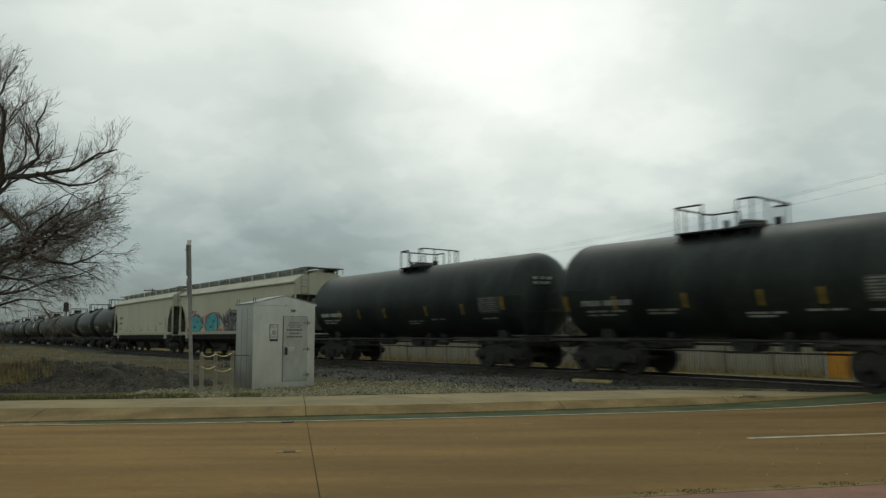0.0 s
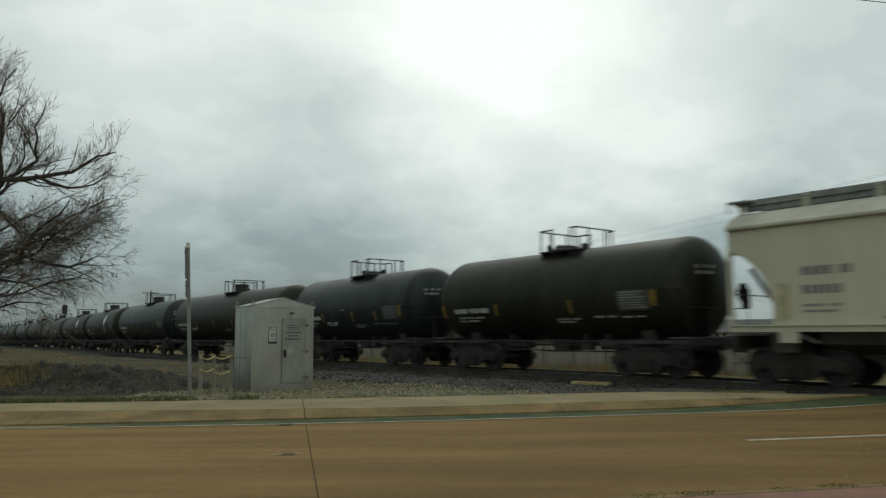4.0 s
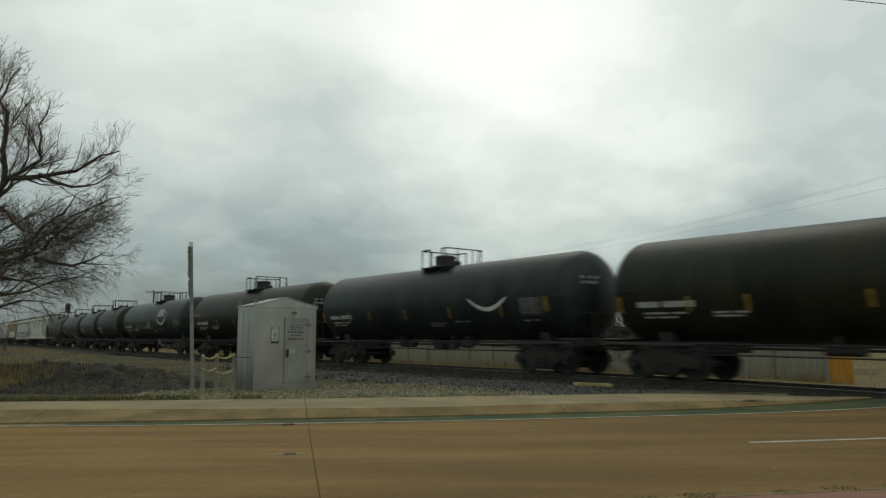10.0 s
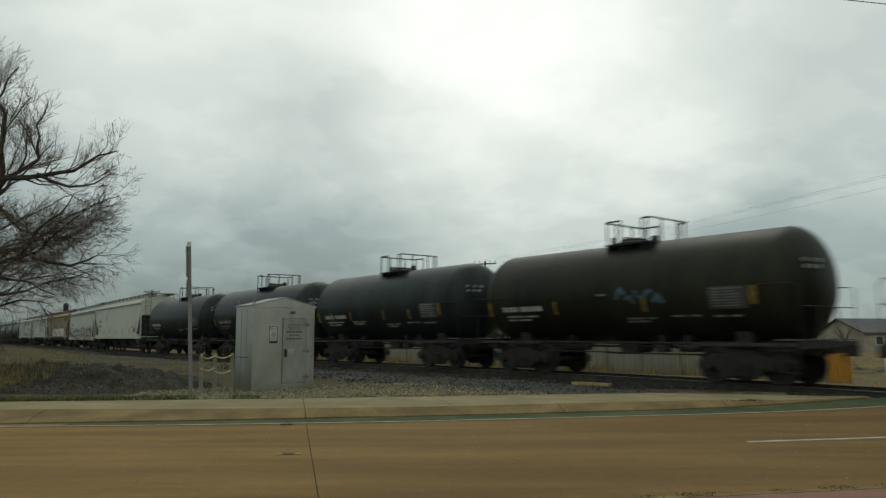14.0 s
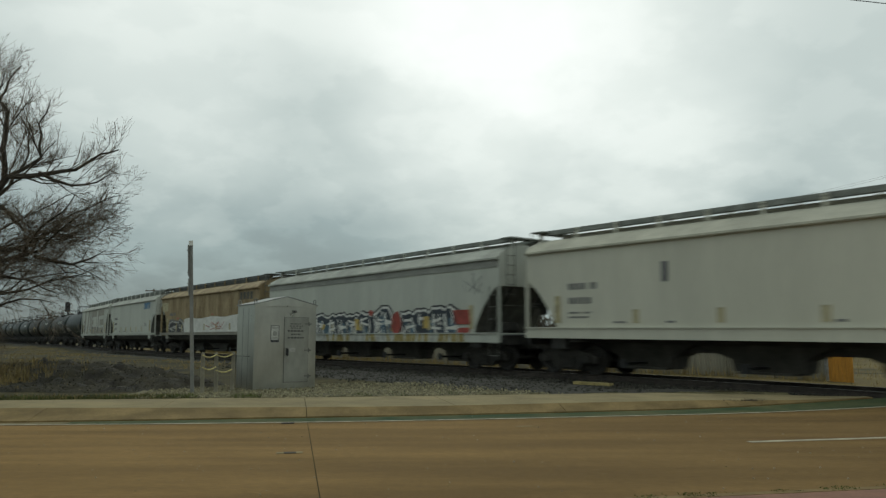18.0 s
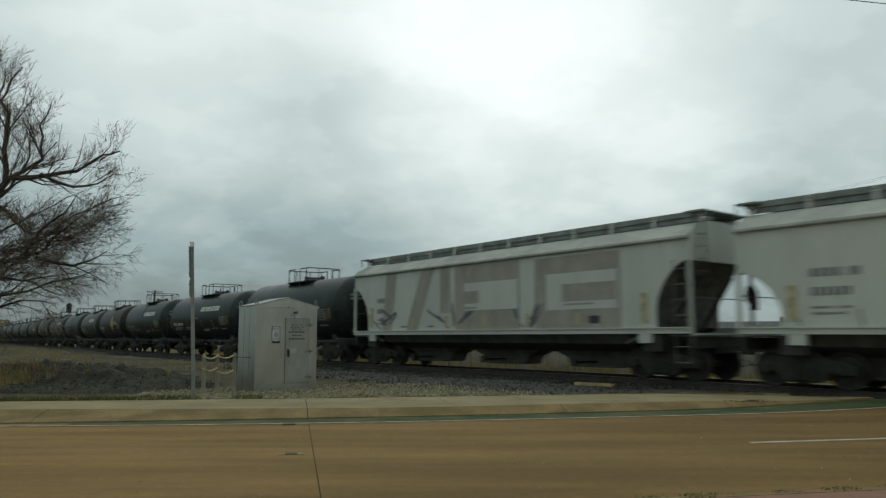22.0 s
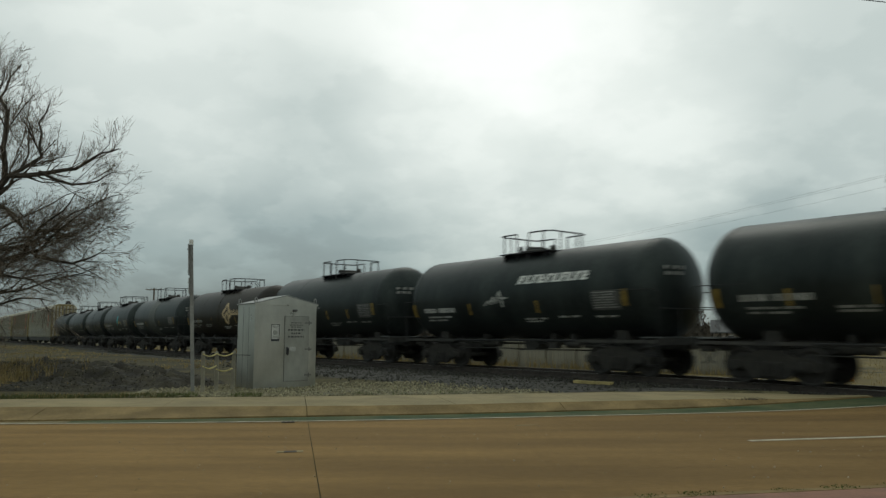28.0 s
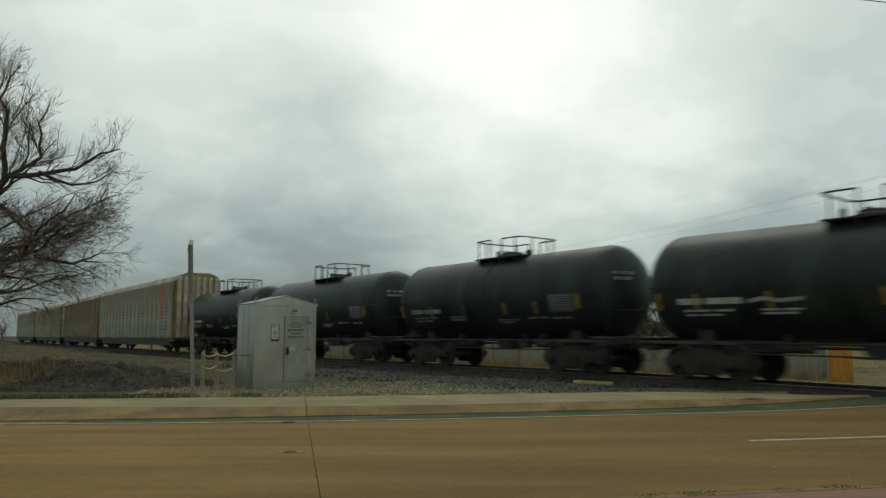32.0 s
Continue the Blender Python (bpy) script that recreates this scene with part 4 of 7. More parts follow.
def make_grass():
    def left_clump(r):
        x, y = r.gauss(-12.5, 0.9), r.gauss(19.7, 1.2)
        if (Vector((x, y)).dot(ROAD_P)) < walk_far(Vector((x, y)).dot(ROAD_U)) + 0.25:
            return None
        return Vector((x, y, ground_z(x, y) + heap_z(x, y) * 0.8 - 0.05))
    tufts("dry_grass", M["drygrass"], "tall straw-coloured dry grass by the heap", 1000, left_clump, (0.1, 0.48), 21, 8)

    def verge(r):
        u = r.uniform(-10, 5)
        f = r.random() ** 1.4
        if u > 1.0 and r.random() < 0.75:
            return None
        if u > -2.5 and noise.noise(Vector((u * 1.6, 3, 1))) < 0.1:
            return None
        q = road(u, walk_far(u) + 0.03 + 0.6 * f)
        return Vector((q.x, q.y, ground_z(q.x, q.y) + 0.0))
    tufts("green_weeds", M["greengrass"], "low green weeds along the edge of the pavement", 4600, verge, (0.03, 0.13), 22, 6)

    def dry_verge(r):
        u = r.uniform(-11, -2.5)
        q = road(u, walk_far(u) + 0.05 + 0.8 * r.random())
        return Vector((q.x, q.y, ground_z(q.x, q.y)))
    tufts("verge_straw", M["drygrass"], "dead straw and stalks along the edge of the pavement", 700, dry_verge, (0.03, 0.14), 29, 6)

    def far_left(r):
        s, a = r.uniform(15, 110), r.uniform(4.5, 30)
        q = track(s, a)
        if q.x > -9.5:
            return None
        if noise.noise(Vector((q.x * 0.25, q.y * 0.25, 5))) < -0.02:
            return None
        if q.dot(Vector((ROAD_P.x, ROAD_P.y, 0))) < 18.5:
            return None
        return Vector((q.x, q.y, ground_z(q.x, q.y) - 0.01))
    tufts("dry_field_grass", M["drygrass"], "thin dry grass in patches on the bare earth", 15000, far_left, (0.05, 0.18), 23, 5)

    def behind(r):
        s, a = r.uniform(-60, 120), -r.uniform(3.5, 60)
        q = track(s, a)
        return Vector((q.x, q.y, ground_z(q.x, q.y) - 0.01))
    tufts("dry_meadow", M["drygrass"], "dry yellow grass behind the railway", 14000, behind, (0.12, 0.4), 24, 5)

    def fence_foot(r):
        q = track(r.uniform(15, 95), -14.1 + r.gauss(0, 0.25))
        return Vector((q.x, q.y, -0.62))
    tufts("fence_weeds", M["drygrass"], "tall dry weeds along the foot of the fence", 1500, fence_foot, (0.3, 0.85), 28, 7)

    def near(r):
        u = r.choice((3.1, 3.45, 3.6, 3.65, 4.4, 4.95, 5.05, 5.6)) + r.gauss(0, 0.07)
        q = road(u, 6.2 + r.uniform(-0.04, 0.04))
        return Vector((q.x, q.y, 0.03))
    tufts("kerb_weeds", M["greengrass"], "small dark weeds growing in the kerb joint", 60, near, (0.006, 0.018), 25, 6)

    def debris(r):
        u = r.choice((8.8, 9.2, 9.3, 9.35)) + r.gauss(0, 0.16)
        q = road(u, kerb_p(u) + 0.02 + abs(r.gauss(0, 0.16)))
        return Vector((q.x, q.y, walk_z(u)))
    def on_road(r):
        q = road(r.uniform(-7, 9), r.uniform(6.5, 15))
        return Vector((q.x, q.y, 0.004))
    stones("road_grit", M["grit"], "scattered pale grit on the road concrete", 260, on_road, (0.005, 0.015), 31)
    tufts("kerb_litter", M["bark"], "dead dark stalks lying on the kerb", 30, debris, (0.015, 0.05), 26, 6)


make_grass()


def grow(bm_thick, bm_thin, pts, r0, r1, level, rnd, up):
    """A limb along points with side shoots, down to twigs."""
    pts = [Vector(p) for p in pts]
    fine = []
    for a, b in zip(pts, pts[1:]):
        n = max(2, int((b - a).length / 0.35)) if level < 2 else 2
        for k in range(n):
            w = (0.03, 0.02, 0.012, 0.008, 0.005)[level] * (a - b).length
            fine.append(a.lerp(b, k / n) + Vector((rnd.gauss(0, w), rnd.gauss(0, w), rnd.gauss(0, w))))
    fine.append(pts[-1])
    tube(bm_thick if level < 2 else bm_thin, fine, r0, 7 if level == 0 else (5 if level == 1 else 3), r1)
    if level >= 4:
        return
    length = sum((b - a).length for a, b in zip(pts, pts[1:]))
    count = {0: int(length * 2.9) + 2, 1: int(length * 4.3) + 1, 2: int(length * 5.6) + 1, 3: int(length * 5)}[level]
    for _ in range(count):
        f = rnd.uniform(0.18, 1.0) if level else rnd.uniform(0.12, 1.0)
        i = min(len(fine) - 2, int(f * (len(fine) - 1)))
        base = fine[i]
        d = (fine[i + 1] - fine[i]).normalized()
        side = d.cross(Vector((rnd.gauss(0, 1), rnd.gauss(0, 1), rnd.gauss(0, 1)))).normalized()
        way = (d * rnd.uniform(0.7, 1.2) + side * rnd.uniform(0.4, 0.85) + Vector((0, 0, up * rnd.uniform(0.1, 0.6)))).normalized()
        ln = {0: rnd.uniform(0.7, 1.6), 1: rnd.uniform(0.45, 1.0), 2: rnd.uniform(0.25, 0.6), 3: rnd.uniform(0.12, 0.35)}[level] * (1.15 - 0.5 * f)
        mid = base + way * ln * 0.5 + Vector((rnd.gauss(0, 0.035), rnd.gauss(0, 0.035), rnd.gauss(0, 0.03))) * ln
        end = base + way * ln + Vector((rnd.gauss(0, 0.06), rnd.gauss(0, 0.06), rnd.gauss(0.08, 0.06) * up)) * ln
        rr = max(0.0035, (r0 + (r1 - r0) * f) * rnd.uniform(0.28, 0.5))
        grow(bm_thick, bm_thin, [base, mid, end], rr, max(0.0028, rr * 0.4), level + 1, rnd, up)


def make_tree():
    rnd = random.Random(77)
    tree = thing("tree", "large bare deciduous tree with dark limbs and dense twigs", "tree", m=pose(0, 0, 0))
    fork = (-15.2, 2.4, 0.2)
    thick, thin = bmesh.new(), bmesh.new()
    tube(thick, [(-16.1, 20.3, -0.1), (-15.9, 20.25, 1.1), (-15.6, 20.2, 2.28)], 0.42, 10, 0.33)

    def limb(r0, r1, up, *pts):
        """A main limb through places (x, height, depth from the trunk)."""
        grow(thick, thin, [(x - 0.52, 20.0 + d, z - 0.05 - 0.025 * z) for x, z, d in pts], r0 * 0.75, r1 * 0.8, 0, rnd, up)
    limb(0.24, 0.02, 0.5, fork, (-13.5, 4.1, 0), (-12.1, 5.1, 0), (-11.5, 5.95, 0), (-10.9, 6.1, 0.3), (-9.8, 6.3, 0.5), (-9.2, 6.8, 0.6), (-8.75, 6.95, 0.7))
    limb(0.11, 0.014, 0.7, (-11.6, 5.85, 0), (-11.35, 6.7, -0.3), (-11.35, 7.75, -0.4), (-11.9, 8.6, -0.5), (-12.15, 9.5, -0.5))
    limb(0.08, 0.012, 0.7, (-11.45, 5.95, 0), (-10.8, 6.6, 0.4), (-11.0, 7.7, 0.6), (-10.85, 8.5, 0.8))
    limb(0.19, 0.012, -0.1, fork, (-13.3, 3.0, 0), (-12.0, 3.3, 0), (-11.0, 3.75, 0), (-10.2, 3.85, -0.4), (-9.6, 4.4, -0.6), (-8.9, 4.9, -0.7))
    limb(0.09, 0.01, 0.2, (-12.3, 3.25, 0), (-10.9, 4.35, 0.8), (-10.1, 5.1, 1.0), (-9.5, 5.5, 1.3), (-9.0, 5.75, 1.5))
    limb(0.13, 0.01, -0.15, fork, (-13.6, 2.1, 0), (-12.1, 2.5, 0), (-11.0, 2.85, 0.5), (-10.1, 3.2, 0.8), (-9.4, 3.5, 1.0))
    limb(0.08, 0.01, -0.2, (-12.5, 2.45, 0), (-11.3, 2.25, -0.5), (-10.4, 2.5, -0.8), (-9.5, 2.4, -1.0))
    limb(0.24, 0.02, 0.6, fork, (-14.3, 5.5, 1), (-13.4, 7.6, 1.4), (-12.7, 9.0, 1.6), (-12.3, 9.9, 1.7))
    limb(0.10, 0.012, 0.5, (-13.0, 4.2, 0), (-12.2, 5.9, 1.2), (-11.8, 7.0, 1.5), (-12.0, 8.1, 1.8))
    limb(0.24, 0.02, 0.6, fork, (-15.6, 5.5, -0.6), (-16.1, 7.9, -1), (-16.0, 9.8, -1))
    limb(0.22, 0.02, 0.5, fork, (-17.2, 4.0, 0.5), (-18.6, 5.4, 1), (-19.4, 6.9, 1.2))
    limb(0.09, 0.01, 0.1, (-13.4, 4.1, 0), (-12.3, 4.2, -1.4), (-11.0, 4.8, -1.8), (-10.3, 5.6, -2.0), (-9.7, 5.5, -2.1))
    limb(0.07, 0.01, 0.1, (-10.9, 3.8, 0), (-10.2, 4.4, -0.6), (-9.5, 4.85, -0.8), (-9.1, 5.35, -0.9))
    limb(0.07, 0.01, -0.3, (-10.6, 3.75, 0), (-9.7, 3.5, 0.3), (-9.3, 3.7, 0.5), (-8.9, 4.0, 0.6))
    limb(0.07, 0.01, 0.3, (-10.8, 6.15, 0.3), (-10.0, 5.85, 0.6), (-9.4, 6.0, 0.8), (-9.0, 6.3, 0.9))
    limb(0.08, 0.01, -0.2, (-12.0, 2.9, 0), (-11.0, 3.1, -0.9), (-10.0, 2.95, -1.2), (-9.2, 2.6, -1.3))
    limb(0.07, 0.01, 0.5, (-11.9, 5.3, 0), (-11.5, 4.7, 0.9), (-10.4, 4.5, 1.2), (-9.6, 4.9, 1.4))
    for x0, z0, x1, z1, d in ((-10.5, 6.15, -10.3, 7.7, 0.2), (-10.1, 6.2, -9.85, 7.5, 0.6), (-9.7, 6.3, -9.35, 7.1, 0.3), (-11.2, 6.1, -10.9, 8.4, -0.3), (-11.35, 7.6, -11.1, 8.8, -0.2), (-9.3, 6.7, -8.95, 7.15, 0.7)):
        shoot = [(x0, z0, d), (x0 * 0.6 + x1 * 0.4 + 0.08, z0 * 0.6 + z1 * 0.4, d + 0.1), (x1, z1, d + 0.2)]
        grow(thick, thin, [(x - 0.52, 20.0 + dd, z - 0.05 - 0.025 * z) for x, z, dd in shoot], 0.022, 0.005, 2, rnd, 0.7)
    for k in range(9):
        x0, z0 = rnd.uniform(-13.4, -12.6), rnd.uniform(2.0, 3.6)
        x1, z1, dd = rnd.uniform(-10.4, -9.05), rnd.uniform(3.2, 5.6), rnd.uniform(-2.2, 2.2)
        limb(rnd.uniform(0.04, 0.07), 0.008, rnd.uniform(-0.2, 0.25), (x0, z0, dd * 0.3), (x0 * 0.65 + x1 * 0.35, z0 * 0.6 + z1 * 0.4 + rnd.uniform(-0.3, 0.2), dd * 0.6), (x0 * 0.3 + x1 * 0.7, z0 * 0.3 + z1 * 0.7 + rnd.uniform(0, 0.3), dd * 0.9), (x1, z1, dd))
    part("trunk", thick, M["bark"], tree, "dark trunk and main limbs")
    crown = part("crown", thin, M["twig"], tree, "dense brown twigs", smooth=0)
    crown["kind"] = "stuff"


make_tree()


def make_fence():
    """The board fence behind the track, parallel to it."""
    root = thing("board_fence", "weathered pale vertical board fence behind the railway", "fence")
    rnd = random.Random(9)
    lat = -14.3
    board = shared("fence_board", "board", M["wood"], lambda b: prism(b, [(-0.068, 0), (0.068, 0), (0.068, 1.76), (0.05, 1.8), (-0.05, 1.8), (-0.068, 1.76)], -0.011, 0.011))
    heading = math.atan2(ALONG.y, ALONG.x)
    bm = bmesh.new()
    s, n = FENCE0, 0
    while s < 105:
        p = track(s, lat)
        z = -0.62 + 0.1 * noise.noise(Vector((s * 0.05, 0, 0))) + rnd.uniform(-0.03, 0.03)
        m = Matrix.Translation((p.x, p.y, z)) @ Matrix.Rotation(heading + rnd.uniform(-0.04, 0.04), 4, "Z") @ Matrix.Rotation(rnd.uniform(-0.012, 0.012), 4, "Y")
        if n < 300:
            piece("board", board, root, m)
        else:
            box(bm, -0.068, 0.068, -0.011, 0.011, 0, 1.8, m)
        n += 1
        s += 0.15
    rest = part("far_boards", bm, M["wood"], root)
    rest["kind"] = "stuff"
    post = shared("fence_post", "post", M["post_wood"], lambda b: box(b, -0.05, 0.05, 0.02, 0.12, -0.2, 1.85))
    s = FENCE0
    while s < 105:
        p = track(s, lat)
        piece("post", post, root, Matrix.Translation((p.x, p.y, -0.62)) @ Matrix.Rotation(heading, 4, "Z"))
        for z in (0.35, 1.4):
            a, c = track(s, lat - 0.05), track(s + 2.4, lat - 0.05)
            b = bmesh.new()
            tube(b, [(a.x, a.y, -0.62 + z), (c.x, c.y, -0.62 + z)], 0.04, 4)
            part("fence_rail", b, M["post_wood"], root)
        s += 2.4
    # the orange end panel
    root = thing("orange_panel", "bright orange-brown boards closing the end of the fence", "fence panel")
    for k in range(7):
        p = track(FENCE0 - 0.12 - k * 0.15, lat + 0.05)
        b = bmesh.new()
        box(b, -0.07, 0.07, -0.014, 0.014, 0, 1.75, Matrix.Translation((p.x, p.y, -0.62)) @ Matrix.Rotation(heading, 4, "Z"))
        part("board", b, M["wood_orange"], root)
    a = track(FENCE0, lat + 0.08)
    b = bmesh.new()
    box(b, -0.06, 0.06, -0.06, 0.06, -0.2, 2.0, Matrix.Translation((a.x, a.y, -0.62)))
    part("post", b, M["galv"], root, "pale grey end post")


FENCE0 = 15.25
make_fence()


def house(x, y, rz, w, d, h, roof, label):
    c = thing("house", label, "house", "houses behind the railway", pose(x, y, -0.6, 0, 0, rz))
    b = bmesh.new()
    prism(b, [(-d / 2, 0), (d / 2, 0), (d / 2, h), (0, h + roof), (-d / 2, h)], -w / 2, w / 2, "yz")
    wall = part("wall", b, M["house_wall"], c)
    b = bmesh.new()
    o = 0.45
    k = roof / (d / 2)
    prism(b, [(-d / 2 - o, h - o * k + 0.05), (0, h + roof + 0.05), (d / 2 + o, h - o * k + 0.05), (d / 2 + o, h - o * k + 0.25), (0, h + roof + 0.25), (-d / 2 - o, h - o * k + 0.25)], -w / 2 - 0.4, w / 2 + 0.4, "yz")
    r = part("roof", b, M["house_roof"], c)
    b = bmesh.new()
    box(b, w * 0.2, w * 0.2 + 0.6, -0.3, 0.3, h + roof - 0.6, h + roof + 0.9)
    part("chimney", b, M["kerb"], r)
    for fx in (-0.32, 0.0, 0.3):
        b = bmesh.new()
        box(b, fx * w - 0.6, fx * w + 0.6, -d / 2 - 0.04, -d / 2 + 0.02, 0.9, 2.1)
        win = part("window", b, M["spraywhite"], c)
        b = bmesh.new()
        box(b, fx * w - 0.5, fx * w + 0.5, -d / 2 - 0.06, -d / 2 - 0.035, 1.0, 2.0)
        part("pane", b, M["glass"], win)


house(61.5, 105, 12, 13, 9, 2.5, 1.8, "low house with a grey shingle roof behind a field")
house(50.0, 118, -20, 14, 9, 2.5, 1.8, "low tan house with a grey gable roof")
house(75.0, 100, 30, 14, 9, 2.6, 1.9, "low house with a grey gable roof among trees")


def far_tree(x, y, h, seed):
    rnd = random.Random(seed)
    t = thing("tree", "distant bare tree with a thin brown crown", "tree", "distant trees", pose(x, y, -0.6))
    a, b = bmesh.new(), bmesh.new()
    tube(a, [(0, 0, -0.2), (0.1, 0, h * 0.25), (0, 0, h * 0.45)], h * 0.03, 6, h * 0.018)
    for k in range(9):
        ang, z = rnd.uniform(0, 6.28), rnd.uniform(0.25, 0.45) * h
        e = Vector((math.cos(ang) * h * rnd.uniform(0.15, 0.4), math.sin(ang) * h * rnd.uniform(0.15, 0.4), h * rnd.uniform(0.6, 1.0)))
        st = Vector((0, 0, z))
        tube(a, [st, st.lerp(e, 0.5) + Vector((0, 0, 0.05 * h)), e], h * 0.012, 4, h * 0.004)
        for _ in range(26):
            p = st.lerp(e, rnd.uniform(0.3, 1.0))
            d = Vector((rnd.gauss(0, 1), rnd.gauss(0, 1), rnd.gauss(0.4, 1))).normalized() * h * rnd.uniform(0.06, 0.16)
            tube(b, [p, p + d * 0.5 + Vector((0, 0, 0.01 * h)), p + d], h * 0.003, 3, h * 0.0015)
    part("trunk", a, M["bark"], t)
    part("crown", b, M["twig"], t, smooth=0)["kind"] = "stuff"


rnd_far = random.Random(50)
for k in range(26):
    bx = rnd_far.uniform(-0.75, 0.75)
    dist = rnd_far.uniform(120, 190)
    if bx < -0.35:
        dist = rnd_far.uniform(190, 260)
    far_tree(bx * dist, dist, rnd_far.uniform(4.5, 7.5), k)
for x, y, h in ((54, 100, 3.6), (51, 106, 4.2), (66, 98, 3.2), (45.0, 110, 3.8), (42, 100, 3.4), (58, 112, 4)):
    far_tree(x, y, h, int(x * 7))


def brush_line():
    """A hedgerow of leafless brush and small trees along the far edge of the fields."""
    rnd = random.Random(61)
    verts, faces = [], []
    for k in range(150):
        bx = -0.36 + 1.15 * k / 150 + rnd.uniform(-0.004, 0.004)
        d = rnd.uniform(118, 150)
        h = rnd.uniform(2.6, 4.4) * (1.5 if bx < 0.36 else 1.0) * (0.75 + 0.4 * noise.noise(Vector((k * 0.13, 0, 0))) + 0.25)
        w = rnd.uniform(1.6, 3.4)
        for _ in range(420):
            a = rnd.uniform(0, 6.283)
            rr = math.sqrt(rnd.random())
            zz = rnd.random() ** 0.8
            shape = math.sqrt(max(0.05, 1 - (zz * 0.95) ** 2.2))
            c = Vector((bx * d + math.cos(a) * rr * w * shape, d + math.sin(a) * rr * w * shape, -0.6 + zz * h))
            up = Vector((rnd.gauss(0, 0.5), rnd.gauss(0, 0.5), 1)).normalized() * rnd.uniform(0.3, 0.7)
            side = Vector((rnd.gauss(0, 1), rnd.gauss(0, 1), rnd.gauss(0, 0.3))).normalized() * (rnd.uniform(0.05, 0.14) + 0.55 * max(0.0, 0.85 - zz) * rnd.random())
            i = len(verts)
            verts += [tuple(c - side), tuple(c + side), tuple(c + up)]
            faces.append((i, i + 1, i + 2))
        for _ in range(70):
            a, rr, zz = rnd.uniform(0, 6.283), math.sqrt(rnd.random()), rnd.random() * 0.6
            c = Vector((bx * d + math.cos(a) * rr * w, d + math.sin(a) * rr * w, -0.6 + zz * h))
            up = Vector((rnd.gauss(0, 0.3), rnd.gauss(0, 0.3), 1)).normalized() * rnd.uniform(0.6, 1.1)
            side = Vector((rnd.gauss(0, 1), rnd.gauss(0, 0.4), rnd.gauss(0, 0.2))).normalized() * rnd.uniform(0.3, 0.7)
            i = len(verts)
            verts += [tuple(c - side), tuple(c + side), tuple(c + up)]
            faces.append((i, i + 1, i + 2))
    me = bpy.data.meshes.new("brush_line")
    me.from_pydata(verts, [], faces)
    me.materials.append(M["brush"])
    tagged(new("brush_line", me), "leafless grey-brown brush along the far fields", "brush", kind="stuff")


brush_line()


def white_fence():
    root = thing("paddock_fence", "thin white post-and-rail fence in the dry field", "fence")
    pts = [Vector((22.5 + k * 2.6, 38 - k * 1.2, -0.6)) for k in range(6)]
    for p in pts:
        b = bmesh.new()
        box(b, p.x - 0.05, p.x + 0.05, p.y - 0.05, p.y + 0.05, p.z - 0.1, p.z + 1.05)
        part("post", b, M["spraywhite"], root)
    for a, c in zip(pts, pts[1:]):
        for z in (0.5, 0.95):
            b = bmesh.new()
            tube(b, [a + Vector((0, 0, z)), c + Vector((0, 0, z))], 0.03, 4)
            part("fence_rail", b, M["spraywhite"], root)


white_fence()


def utility_pole(x, y, top, arm, rz, label, pins=4):
    c = thing("utility_pole", label, "utility pole", "utility poles", pose(x, y, -0.6, 0, 0, rz))
    H = top + 0.6
    b = bmesh.new()
    tube(b, [(0, 0, -0.5), (0, 0, H * 0.5), (0, 0, H)], 0.17, 8, 0.11)
    part("pole", b, M["polewood"], c)
    b = bmesh.new()
    box(b, -arm / 2, arm / 2, -0.16, -0.05, H - 0.35, H - 0.23)
    a = part("crossarm", b, M["polewood"], c)
    for k in range(pins):
        px = -arm / 2 + 0.12 + (arm - 0.24) * k / (pins - 1)
        b = bmesh.new()
        lathe(b, [(H - 0.23, 0.02), (H - 0.1, 0.02), (H - 0.09, 0.06), (H + 0.02, 0.05), (H + 0.05, 0.02)], "z", 8, (px, -0.1, 0))
        part("insulator", b, M["galv"], a)
    for sx in (-1, 1):
        b = bmesh.new()
        tube(b, [(sx * arm * 0.3, -0.1, H - 0.32), (0, -0.12, H - 1.0)], 0.02, 5)
        part("brace", b, M["galv"], c)


utility_pole(-43.8, 112, 8.6, 2.4, 5, "distant wooden utility pole with one crossarm")
utility_pole(4.6, 79, 9.5, 2.5, -20, "wooden utility pole with crossarm and insulators behind the train", 5)
utility_pole(25.4, 30, 9.6, 2.5, -20, "wooden utility pole beside the crossing road", 5)


def wires():
    for k, (ox, oz) in enumerate(((-1.0, 0.0), (0.0, 0.35), (1.0, -0.05))):
        a, c = Vector((4.6 + ox, 79, 9.35 + oz)), Vector((25.4 + ox, 30, 9.45 + oz))
        b = bmesh.new()
        pts = [a.lerp(c, i / 16) - Vector((0, 0, 0.55 * math.sin(math.pi * i / 16))) for i in range(17)]
        tube(b, pts, 0.0045, 5)
        solid("overhead_wire", b, M["wire"], "thin overhead wire between utility poles", "wire", group="overhead wires")
    a, c = Vector((-11.9, 9.9, 8.0)), Vector((35.5, 19.5, 8.0))
    b = bmesh.new()
    tube(b, [a.lerp(c, i / 20) - Vector((0, 0, 0.4 * (math.sin(math.pi * i / 20) - 0.99))) for i in range(21)], 0.009, 5)
    solid("overhead_wire", b, M["wire"], "thin overhead wire high above the road", "wire", group="overhead wires")


utility_pole(-11.9, 10.0, 8.4, 1.8, 78, "wooden utility pole beside the road", 3)
utility_pole(35.5, 19.6, 8.4, 1.8, 78, "wooden utility pole beside the road", 3)
wires()


